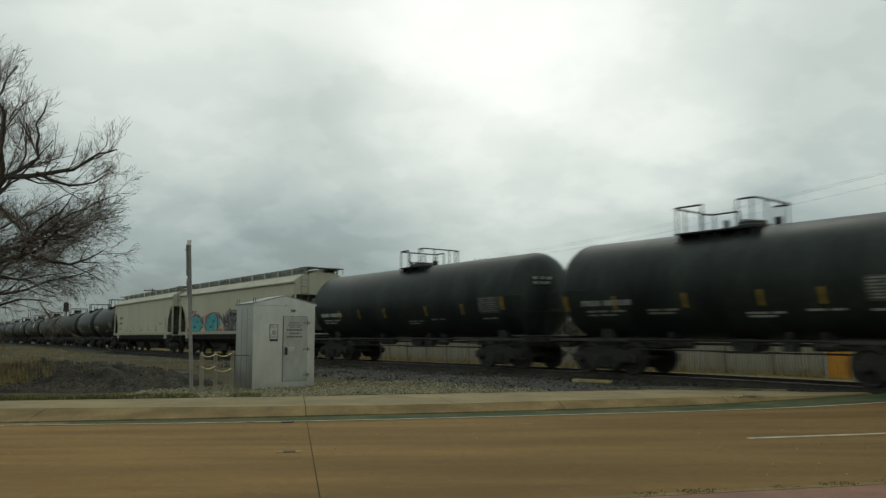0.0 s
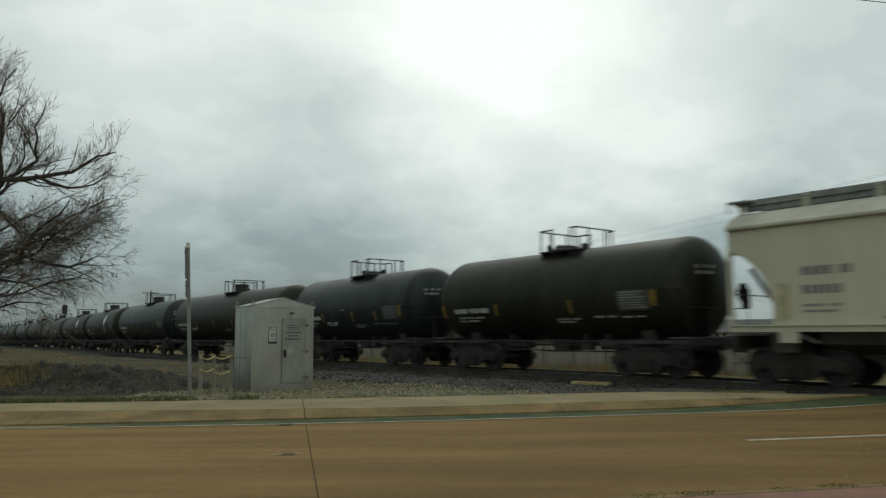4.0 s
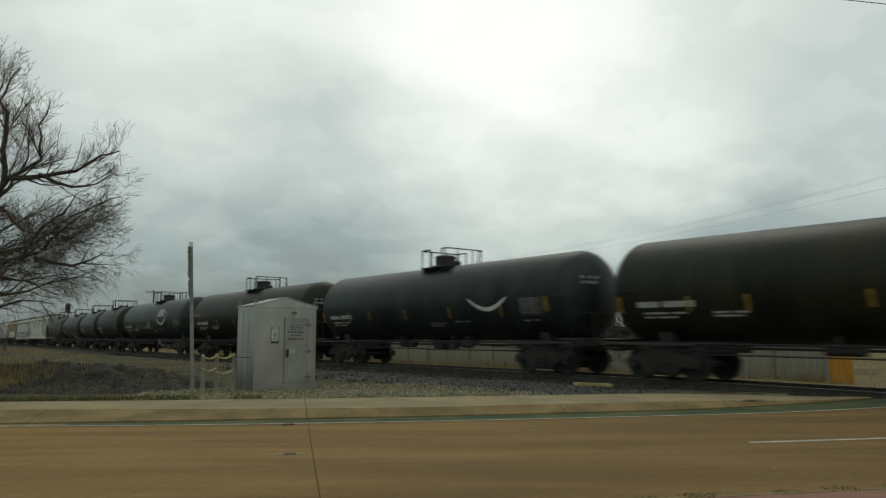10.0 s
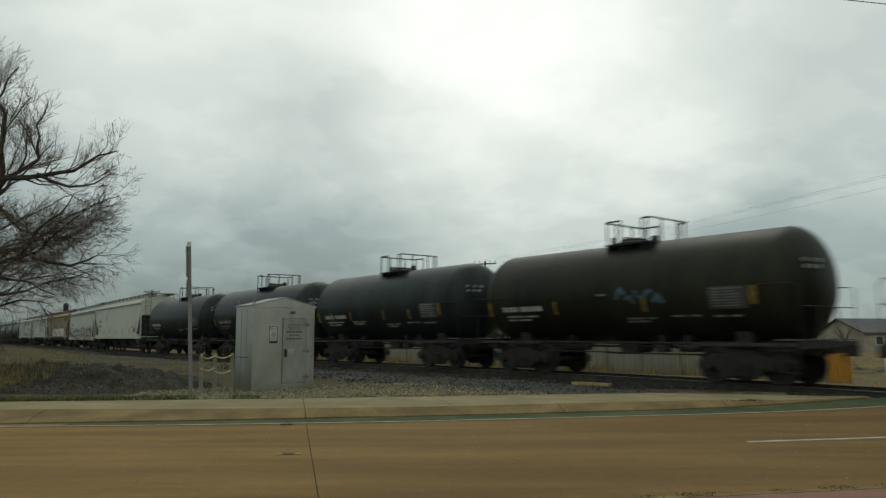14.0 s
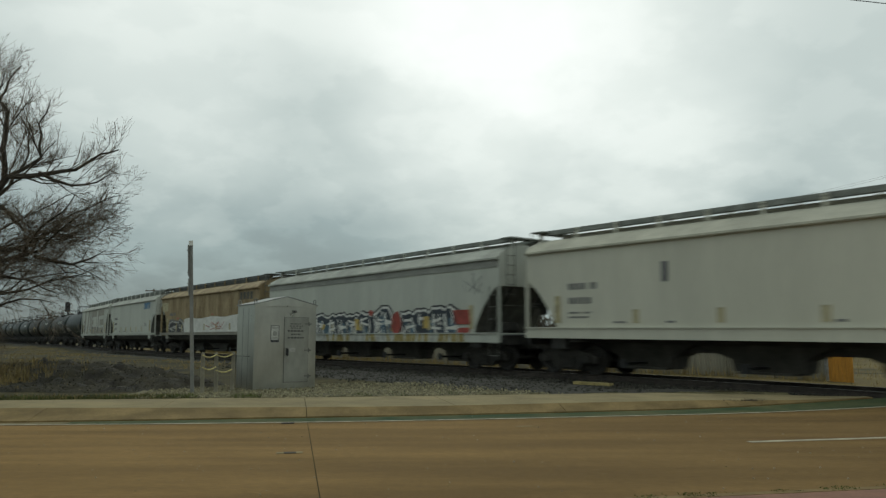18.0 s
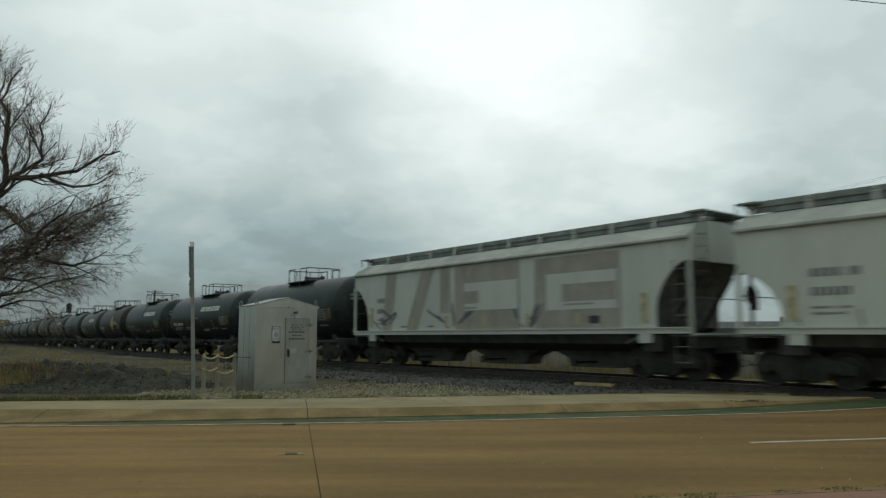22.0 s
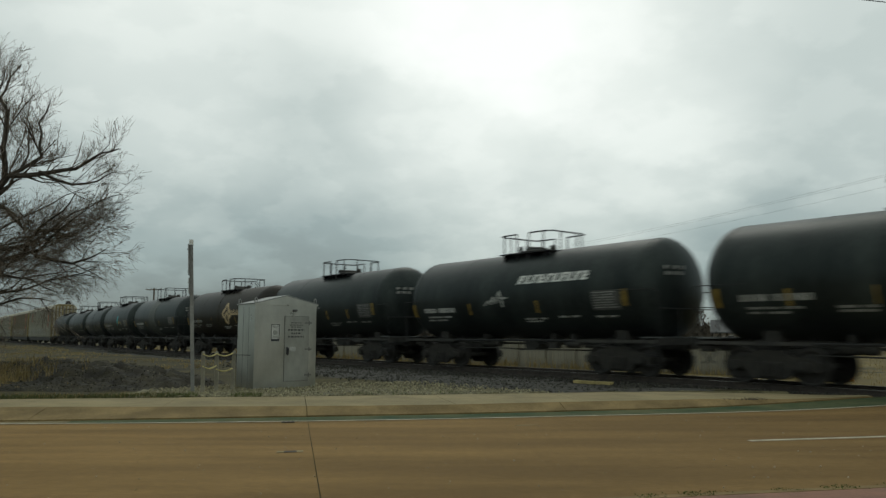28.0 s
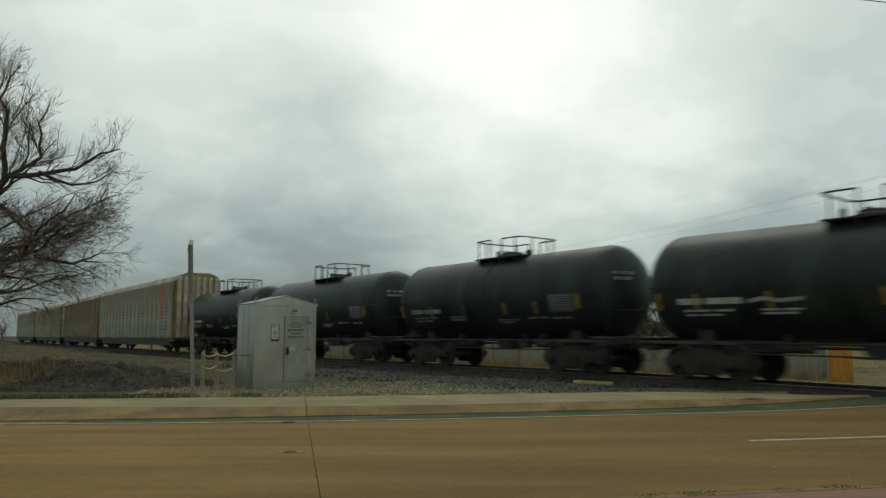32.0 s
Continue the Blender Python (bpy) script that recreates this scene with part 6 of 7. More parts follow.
def hopper_car(L, coat, bays, label, seed, shape="round", base=1.45, deep=0.16, arch=3.28, roof="hop_roof", tread="grating"):
    """shape: how the openings beside the ends are cut, and how the chutes hang; base: foot of the side; deep: height of the side sill."""
    rnd = random.Random(seed)
    car = thing("hopper_car", label, "hopper car", "cars of the freight train")
    key = (round(L, 2), bays, shape, arch)
    xe = L / 2 - 0.65
    # the opening's edge: distance from the end, height
    if shape == "round":
        edge = [(0.0, 1.0), (0.16, 0.995), (0.38, 0.94), (0.6, 0.84), (0.8, 0.715), (0.97, 0.565), (1.08, 0.41), (1.14, 0.25), (1.15, 0.11), (1.12, 0.0)]
        edge = [(d, base + (arch - base) * f) for d, f in edge]
    else:
        edge = [(0.0, 2.95), (0.12, 2.93), (0.3, 2.8), (0.5, 2.62), (0.7, 2.4), (0.9, 2.14), (1.08, 1.88), (1.22, 1.66), (1.3, 1.52), (1.33, base)]

    def body(b):
        back = [(d, z) for d, z in edge[::-1]]
        full = [(-xe + d, z) for d, z in edge] + [(-xe / 2, base), (0, base), (xe / 2, base)] + [(xe - d, z) for d, z in back]
        rows = []
        for x, zb in full:
            zs = [zb + (3.86 - zb) * k / 5 for k in range(6)]
            left = [(-hop_y(z), z) for z in zs]
            rows.append([[b.verts.new((x, sy * y, z)) for y, z in left] for sy in (1, -1)])
        for r, q in zip(rows, rows[1:]):
            for k in range(5):
                b.faces.new((r[0][k], r[0][k + 1], q[0][k + 1], q[0][k]))
                b.faces.new((r[1][k + 1], r[1][k], q[1][k], q[1][k + 1]))
    bod = piece("body", shared(("hbody", key), "body", M["hop_cream"], body, 25), car, mat=M[coat])

    def top(b):
        half_roof = [(-1.5, 3.84), (-1.63, 3.84), (-1.66, 3.87), (-1.65, 3.93), (-1.57, 3.96), (-1.47, 4.06), (-1.22, 4.22), (-0.92, 4.35), (-0.4, 4.43)]
        prism(b, half_roof + [(-y, z) for y, z in half_roof[::-1]], -xe + 0.006, xe - 0.006, "yz")
    piece("roof", shared(("hroof", key), "roof", M["hop_roof"], top, 25), car, mat=M[roof])
    # upright seams where the side sheets meet
    seam = shared(("hseam", base), "sheet_seam", M["hop_cream"], lambda b: box(b, -0.012, 0.012, -hop_y(2.7) - 0.008, -hop_y(2.7) + 0.03, base, 3.9))
    for k in range(1, bays + 1):
        piece("sheet_seam", seam, bod, pose(-xe + 2 * xe * k / (bays + 1), 0, 0), mat=M[coat])

    def sill(b):
        box(b, -xe, xe, -1.61, -1.51, base - deep, base + 0.005)
        box(b, -xe, xe, -1.66, -1.47, base - 0.02, base + 0.015)
        if deep < 0.25:
            for sx in (-1, 1):
                box(b, sx * (xe - 1.5) - 0.22, sx * (xe - 1.5) + 0.22, -1.6, -1.52, base - deep - 0.26, base - deep)
    sm = shared(("hsill", key), "side_sill", M["hop_cream"], sill)
    for turn in (0, 180):
        piece("side_sill", sm, car, pose(0, 0, 0, 0, 0, turn), mat=M["taupe" if coat == "hop_brown" else coat])
    beam = shared("hbumper", "end_beam", M["frame_black"], lambda b: box(b, -0.06, 0.06, -1.5, 1.5, 0.9, 1.2))
    for sx in (-1, 1):
        piece("end_beam", beam, car, pose(sx * (xe - 0.06), 0, 0))

    def centre(b):
        box(b, -L / 2 + 0.6, L / 2 - 0.6, -0.3, 0.3, 0.75, 1.05)
        for sx in (-1, 1):
            box(b, sx * (L / 2 - 2.0) - 0.3, sx * (L / 2 - 2.0) + 0.3, -1.5, 1.5, 0.8, 1.25)
            for y in (-0.8, 0.8):
                tube(b, [(sx * (L / 2 - 2.0), y, 1.2), (sx * (xe - 0.2), y, 2.9)], 0.06, 6)
    piece("centre_sill", shared(("hcentre", key), "centre_sill", M["frame_black"], centre), car)
    w = 4.25 if bays == 3 else 3.78
    foot = ((base, 0.5, 1.5), (1.0, 0.497, 1.25), (0.8, 0.49, 0.6), (0.76, 0.44, 0.5), (0.68, 0.36, 0.45), (0.54, 0.285, 0.4), (0.27, 0.25, 0.38)) if shape == "round" else ((base, 0.5, 1.5), (1.02, 0.498, 0.8), (0.98, 0.48, 0.65), (0.62, 0.265, 0.42), (0.3, 0.25, 0.36))

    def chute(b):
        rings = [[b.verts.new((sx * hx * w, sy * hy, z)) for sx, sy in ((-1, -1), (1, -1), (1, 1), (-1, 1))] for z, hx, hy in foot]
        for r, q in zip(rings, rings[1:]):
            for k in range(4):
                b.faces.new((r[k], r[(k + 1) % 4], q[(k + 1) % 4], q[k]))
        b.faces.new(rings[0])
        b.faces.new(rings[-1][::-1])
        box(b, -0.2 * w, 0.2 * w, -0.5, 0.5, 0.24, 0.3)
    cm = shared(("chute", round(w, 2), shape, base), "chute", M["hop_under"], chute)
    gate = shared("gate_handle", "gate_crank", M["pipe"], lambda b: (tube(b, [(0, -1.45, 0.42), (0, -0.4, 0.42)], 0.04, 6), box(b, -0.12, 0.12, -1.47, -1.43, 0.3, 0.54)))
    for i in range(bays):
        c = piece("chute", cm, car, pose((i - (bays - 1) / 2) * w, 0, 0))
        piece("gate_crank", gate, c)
    reach = (bays / 2) * w
    for sg in (-1, 1):
        half_turn = pose(0, 0, 0, 0, 0, 0 if sg > 0 else 180)
        zt = edge[0][1]

        # the sheet is coloured darker than the coat, for the shade below the end
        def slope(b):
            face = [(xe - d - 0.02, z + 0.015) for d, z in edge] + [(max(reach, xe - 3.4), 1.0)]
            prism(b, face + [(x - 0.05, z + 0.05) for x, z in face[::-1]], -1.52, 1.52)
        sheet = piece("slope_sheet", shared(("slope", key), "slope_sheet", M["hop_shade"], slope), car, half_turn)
        if sg > 0:
            tank_mesh = shared(("hair", key), "air_reservoir", M["frame_black"], lambda b: lathe(b, [(-0.4, 0.1), (-0.36, 0.2), (0.36, 0.2), (0.4, 0.1)], "y", 12, (xe - 0.75, -0.5, 1.5)))
            piece("air_reservoir", tank_mesh, sheet)

        gab = shared(("gable", key), "end_wall", M["hop_cream"], lambda b: prism(b, [(-1.52, zt), (1.52, zt), (1.55, 4.0), (1.48, 4.09), (0.95, 4.34), (0.4, 4.42), (-0.4, 4.42), (-0.95, 4.34), (-1.48, 4.09), (-1.55, 4.0)], xe - 0.05, xe - 0.004, "yz"))
        wall = piece("end_wall", gab, car, half_turn, mat=M[coat])

        def ends(b):
            for y in (-1.54, 1.54):
                box(b, xe - 0.09, xe + 0.01, y - 0.05, y + 0.05, base - deep, zt + 0.05)
            box(b, xe - 0.06, xe + 0.02, -1.5, 1.5, zt - 0.02, zt + 0.04)
            box(b, xe - 0.06, xe + 0.02, -1.5, 1.5, 1.22, 1.3)
        e = piece("end_frame", shared(("hend", key), "end_frame", M["hop_cream"], ends), car, half_turn, mat=M[coat])

        def lad(b):
            for x in (xe - 0.5, xe - 0.04):
                tube(b, [(x, -1.6, 0.5), (x, -1.6, zt)], 0.013, 5)
            for k in range(int((zt - 0.5) / 0.42) + 1):
                tube(b, [(xe - 0.5, -1.6, 0.52 + k * 0.42), (xe - 0.04, -1.6, 0.52 + k * 0.42)], 0.013, 5)
            # the ladder up the end, and a rail across
            for y in (-1.25, -0.85):
                tube(b, [(xe + 0.05, y, zt - 0.4), (xe + 0.05, y, 4.6)], 0.014, 5)
            for k in range(5):
                tube(b, [(xe + 0.05, -1.25, zt - 0.3 + k * 0.34), (xe + 0.05, -0.85, zt - 0.3 + k * 0.34)], 0.012, 5)
            tube(b, [(xe + 0.04, -1.5, 2.25), (xe + 0.04, 1.5, 2.25)], 0.014, 5)
        lm = shared(("hlad", key), "ladder", M["galv"], lad)
        piece("ladder", lm, e, mat=M["hop_rung"])
        plate = shared(("hplate", key), "end_walkway", M["grating"], lambda b: box(b, xe - 0.8, xe + 0.1, -1.42, 1.42, 1.21, 1.25))
        piece("end_walkway", plate, e)
        if sg < 0:
            def wheel(b):
                lathe(b, [(xe + 0.08, 0.26), (xe + 0.1, 0.29), (xe + 0.13, 0.26)], "x", 16, (0, 0.7, 2.3))
                box(b, xe + 0.0, xe + 0.1, 0.55, 0.85, 1.9, 2.4)
            piece("brake_wheel", shared(("hwheel", key), "brake_wheel", M["frame_black"], wheel), e)
        truck(car, sg * (L / 2 - 2.0))
        coupler(car, sg * (L / 2 - 0.02), sg)

    # roof walk and hatches
    tread_mesh = shared(("htread", key), "tread", M["grating"], lambda b: box(b, -xe - 0.1, xe + 0.1, -0.22, 0.22, 4.6, 4.69))
    angle = shared(("hangle", key), "edge_angle", M["grating"], lambda b: box(b, -xe - 0.1, xe + 0.1, -0.012, 0.012, 4.55, 4.7))
    fascia = shared(("hfascia", key), "fascia", M["grating"], lambda b: box(b, -xe + 0.1, xe - 0.1, -0.015, 0.015, 4.4, 4.62))
    landing = shared("hlanding", "end_platform", M["grating"], lambda b: box(b, -0.3, 0.3, -1.15, 1.15, 4.63, 4.67))
    grip = shared("hgrip", "handhold", M["grating"], lambda b: tube(b, [(0, 0, 4.65), (0, 0, 4.35)], 0.02, 5))
    wk = piece("roof_walk", tread_mesh, car, pose(0, -0.6, 0), mat=M[tread])
    piece("tread", tread_mesh, wk, pose(0, 1.2, 0), mat=M[tread])
    for y in (-0.84, 0.84):
        piece("edge_angle", angle, wk, pose(0, y + 0.6, 0), mat=M[tread])
        if shape == "round":
            piece("fascia", fascia, wk, pose(0, y * 0.93 + 0.6, 0), mat=M[tread])
    for sx in (-1, 1):
        piece("end_platform", landing, wk, pose(sx * (xe - 0.1), 0.6, 0), mat=M[tread])
        for y in (-1.1, 1.1):
            piece("handhold", grip, wk, pose(sx * (xe + 0.18), y + 0.6, 0), mat=M[tread])
    br = shared("bracket", "bracket", M["hop_cream"], lambda b: (box(b, -0.055, 0.055, -0.02, 0.02, 4.28, 4.67), box(b, -0.055, 0.055, -0.02, 0.3, 4.59, 4.63)))
    n = round(L / 1.75)
    for k in range(n + 1):
        for sy in (-1, 1):
            piece("bracket", br, wk, pose(-xe + 0.06 + (2 * xe - 0.12) * k / n, sy * 0.88 + 0.6, 0, 0, 0, 0 if sy < 0 else 180), mat=M[coat])

    def hatch(b):
        box(b, -xe + 0.5, xe - 0.5, -0.34, 0.34, 4.42, 4.56)
        for x in np.arange(-xe + 1, xe - 0.8, 1.9):
            box(b, x - 0.03, x + 0.03, -0.38, 0.38, 4.42, 4.6)
    piece("hatch_cover", shared(("hatch", key), "hatch", M["hop_cream"], hatch), car, mat=M[coat])
    ref = shared(("hop_reflector", base), "reflector", M["faded_yellow"], lambda b: box(b, -0.09, 0.09, -hop_y(1.6) - 0.03, -hop_y(1.6) + 0.01, base + 0.13, base + 0.52))
    for k in range(5):
        piece("reflector", ref, bod, pose(-xe + 4.4 + (2 * xe - 8.4) * k / 4, 0, 0), label="faded yellow reflector strip")
    tall = shared(("hop_reflector_tall", base), "reflector", M["faded_yellow"], lambda b: box(b, -0.11, 0.11, -hop_y(2.2) - 0.03, -hop_y(2.2) + 0.01, base + 0.15, base + 1.0))
    for x in (xe - 1.52, -xe + 1.4):
        piece("reflector", tall, bod, pose(x, 0, 0), label="faded yellow reflector strip")
    b = bmesh.new()
    for z, ws in ((2.62, (0.75, 0.3)), (2.18, (0.95,)), (1.88, (0.5, 0.3)), (1.74, (0.8,))):
        x = -xe + 1.85
        for w_ in ws:
            n_ = max(2, round(w_ / (0.17 if z > 2.1 else 0.09)))
            for k in range(n_):
                box(b, x + w_ * k / n_, x + w_ * (k + 0.72) / n_, -hop_y(z) - 0.008, -hop_y(z) + 0.01, z, z + (0.2 if z > 2.1 else 0.06))
            x += w_ + 0.12
    for i in range(3):
        x = xe - 3.3 + rnd.uniform(0, 0.1)
        box(b, x, x + rnd.uniform(0.5, 0.8), -hop_y(1.8) - 0.008, -hop_y(1.8) + 0.01, 2.0 + i * 0.09, 2.03 + i * 0.09)
    for x in (-xe + 3.6, -xe + 5.4, 0.4, 2.8, xe - 4.2):
        box(b, x, x + rnd.uniform(0.25, 0.5), -hop_y(1.8) - 0.008, -hop_y(1.8) + 0.01, base + 0.13, base + 0.19)
    part("reporting_mark", b, M["stencil"], bod, "grey stencilled bars")["kind"] = "stuff"
    return car, bod, xe


def wall_poly(b, pts, lift):
    """A painted shape on a hopper's near side, from points (x, z)."""
    vs = [b.verts.new((x, -hop_y(z) - lift - 0.006, z)) for x, z in pts]
    b.faces.new(vs)


def blob(rnd, x, z, w, h, n=12, rough=0.25):
    return [(x + w / 2 * math.cos(2 * math.pi * k / n) * rnd.uniform(1 - rough, 1 + rough), z + h / 2 * math.sin(2 * math.pi * k / n) * rnd.uniform(1 - rough, 1 + rough)) for k in range(n)]


def scrawl(bod, x0, x1, z0, z1, n, mats, seed, label, thin=1.0, out=0.0):
    """A tangle of bent sprayed strokes, none of them a letter."""
    rnd = random.Random(seed)
    layers = {}
    for i in range(n):
        mat = mats[i % len(mats)]
        b = layers.setdefault(mat, bmesh.new())
        h = (z1 - z0) * rnd.uniform(0.5, 1.0)
        x = x0 + (x1 - x0) * (i + rnd.random()) / n
        z = rnd.uniform(z0, z1 - h) if rnd.random() < 0.6 else z0
        lean, hook = rnd.uniform(-0.9, 0.9), rnd.uniform(-0.8, 0.8)
        w = thin * rnd.uniform(0.07, 0.22) * (0.5 if mat in ("taupe", "crest") else 1.0)
        pts = [Vector((x + lean * f + hook * f * f * (1.6 - f), z + h * f)) for f in (k / 6 for k in range(7))]
        rows = []
        for k, p in enumerate(pts):
            d = (pts[min(k + 1, 6)] - pts[max(k - 1, 0)]).normalized()
            nn = Vector((-d.y, d.x)) * w * (0.35 + 0.65 * math.sin(math.pi * (0.12 + 0.76 * k / 6)))
            rows.append([b.verts.new((q.x, -hop_y(q.y) - 0.014 - out - 0.0004 * i, q.y)) for q in (p + nn, p - nn)])
        for p, q in zip(rows, rows[1:]):
            b.faces.new((p[0], p[1], q[1], q[0]))
    for mat, b in layers.items():
        part("graffiti", b, M[mat], bod, label, smooth=0)["kind"] = "stuff"


def banner(bod, x0, x1, foot, tops, tones, seed, label, cell=0.95):
    """A long sprayed band with a scalloped top, contoured twice and cut up by leaning strokes; no letters.
    tones: halo, contour, fill, panel, stroke."""
    rnd = random.Random(seed)
    n = max(8, round((x1 - x0) / 0.12))
    xs = [x0 + (x1 - x0) * k / n for k in range(n + 1)]

    def top(x):
        f = (x - x0) / (x1 - x0) * (len(tops) - 1)
        k = min(len(tops) - 2, int(max(0, f)))
        return tops[k] + (tops[k + 1] - tops[k]) * (f - k) + 0.1 * abs(math.sin(math.pi * (x - x0) / cell + 0.4 * math.sin(5 * x))) - 0.08 + 0.05 * math.sin(9.1 * x) * math.sin(3.3 * x)
    for mat, side, up, lift in ((tones[0], 0.1, 0.1, 0.010), (tones[1], 0.03, 0.03, 0.013), (tones[2], -0.06, -0.06, 0.016)):
        b = bmesh.new()
        low = [b.verts.new((x, -hop_y(foot) - lift, foot)) for x in xs]
        high = []
        for x in xs:
            z = top(x) + up
            xx = x + side * (2 * (x - x0) / (x1 - x0) - 1)
            high.append(b.verts.new((xx, -hop_y(z) - lift, z)))
        for k in range(n):
            b.faces.new((low[k], low[k + 1], high[k + 1], high[k]))
        part("graffiti", b, M[mat], bod, label, smooth=0)
    layers = {}
    lift = 0.02
    for k in range(round((x1 - x0) / cell)):
        cx = x0 + cell * k
        kinds = [(tones[3], rnd.uniform(0.09, 0.14), 0.5), (tones[1], rnd.uniform(0.05, 0.08), 1.0), (tones[3], 0.08, 0.75), (tones[1], rnd.uniform(0.03, 0.06), 0.9), (tones[4], 0.06, 0.6), (tones[1], 0.04, rnd.uniform(0.3, 1.0))]
        rnd.shuffle(kinds)
        for j, (mat, w, reach_up) in enumerate(kinds):
            lift += 0.0003
            b = layers.setdefault(mat, bmesh.new())
            x = cx + cell * (j + 0.3 + rnd.uniform(0, 0.4)) / 6
            z1 = foot + (top(min(x, x1)) - foot - 0.08) * reach_up * rnd.uniform(0.75, 1.0)
            z0 = foot + 0.01 if rnd.random() < 0.7 else foot + 0.3
            lean, bow = rnd.uniform(-0.18, 0.1), rnd.uniform(-0.12, 0.12)
            rows = []
            for i in range(6):
                f = i / 5
                xx, z = x + lean * f + bow * math.sin(math.pi * f), z0 + (z1 - z0) * f
                rows.append([b.verts.new((q, -hop_y(z) - lift, z)) for q in (xx - w, xx + w)])
            for p, q in zip(rows, rows[1:]):
                b.faces.new((p[0], p[1], q[1], q[0]))
        for _ in range(2):
            b = layers.setdefault(tones[1], bmesh.new())
            z, lift = foot + rnd.uniform(0.08, 0.6), lift + 0.0003
            x, dz = cx + rnd.uniform(0.1, 0.4), rnd.uniform(-0.12, 0.16)
            b.faces.new([b.verts.new((p, -hop_y(q) - lift - 0.0005, q)) for p, q in ((x, z), (x + 0.55, z + dz), (x + 0.6, z + dz + 0.09), (x - 0.05, z + 0.1))])
    for mat, b in layers.items():
        part("graffiti", b, M[mat], bod, label, smooth=0)["kind"] = "stuff"


def autorack(L, seed, mat_side):
    car = thing("autorack_car", "tall enclosed car carrier with ribbed panels and yellow ends", "railcar", "cars of the freight train")
    e = L / 2 - 0.75

    def shellm(b):
        out = [(-1.5, 1.05), (-1.5, 5.0), (-1.35, 5.33), (-0.8, 5.55), (0.8, 5.55), (1.35, 5.33), (1.5, 5.0), (1.5, 1.05)]
        prism(b, out, -e, e, "yz")
    bod = piece("body", shared("rackbody", "body", M["rack_side"], shellm), car, mat=M[mat_side])

    def roof(b):
        outer = [(-1.56, 4.96), (-1.56, 5.02), (-1.38, 5.37), (-0.8, 5.6), (0.8, 5.6), (1.38, 5.37), (1.56, 5.02), (1.56, 4.96)]
        prism(b, outer + [(1.36, 5.33), (0.8, 5.555), (-0.8, 5.555), (-1.36, 5.33)], -e - 0.05, e + 0.05, "yz")
    piece("roof", shared("rackroof", "roof", M["rack_roof"], roof), car)
    n = 18
    w = 2 * (e - 0.8) / n
    pan = shared("rackpanel", "side_panel", M["rack_side"], lambda b: [box(b, 0.05, w - 0.05, -1.545, -1.5, 1.2 + k * 0.256, 1.352 + k * 0.256) for k in range(15)])
    post = shared("rackpost", "post", M["rack_side"], lambda b: box(b, -0.05, 0.05, -1.58, -1.5, 1.0, 5.0))
    for i in range(n):
        piece("side_panel", pan, car, pose(-e + 0.8 + i * w, 0, 0), mat=M[mat_side])["kind"] = "stuff"
        piece("post", post, car, pose(-e + 0.8 + i * w, 0, 0), mat=M[mat_side])
    for sg in (-1, 1):
        def door(b):
            prism(b, [(-1.5, 1.05), (-1.5, 5.0), (-1.35, 5.32), (-0.8, 5.54), (0.8, 5.54), (1.35, 5.32), (1.5, 5.0), (1.5, 1.05)], e, e + 0.03, "yz")
        m = pose(0, 0, 0, 0, 0, 0 if sg > 0 else 180)
        dr = piece("end_door", shared("rackdoor", "end_door", M["rack_yellow"], door), car, m)
        rib = shared("rackrib", "rib", M["rack_roof"], lambda b: box(b, e + 0.03, e + 0.1, -0.12, 0.12, 1.1, 5.3))
        for k in range(7):
            piece("rib", rib, dr, pose(0, -1.3 + k * 0.43, 0))
        corner = shared("rackcorner", "corner_panel", M["rack_yellow"], lambda b: box(b, e - 0.78, e + 0.04, -1.57, -1.502, 1.05, 5.0))
        piece("corner_panel", corner, car, m)
        piece("corner_panel", corner, car, pose(0, 0, 0, 0, 0, 180 if sg > 0 else 0) )
        truck(car, sg * (L / 2 - 3.6))
        coupler(car, sg * (L / 2 - 0.02), sg)
    piece("underframe", shared("rackframe", "underframe", M["frame_black"], lambda b: (box(b, -e, e, -1.5, 1.5, 0.85, 1.05), box(b, -e + 1.2, e - 1.2, -1.46, 1.46, 0.5, 0.86), box(b, -L / 2 + 0.6, L / 2 - 0.6, -0.3, 0.3, 0.7, 0.95))), car)
    lm = shared("rackladder", "ladder", M["rack_yellow"], lambda b: [tube(b, [(e - 0.5, -1.62, 0.5 + k * 0.33), (e - 0.05, -1.62, 0.5 + k * 0.33)], 0.02, 5) for k in range(15)])
    piece("ladder", lm, car)
    for x, z0, z1 in ((e - 4.0, 3.2, 4.9), (e - 4.0, 2.4, 2.9), (-e + 4.2, 3.3, 4.8)):
        b = bmesh.new()
        box(b, x, x + 0.9, -1.56, -1.54, z0, z1)
        part("emblem_panel", b, M["red_logo"], car, "faded red emblem panel")
    scrawl(bod, -e + 3, e - 4, 1.3, 2.45, 30, ["pale", "crest"], seed, "pale sprayed scrawl along the lower panels", 0.7, 0.03)
    return car


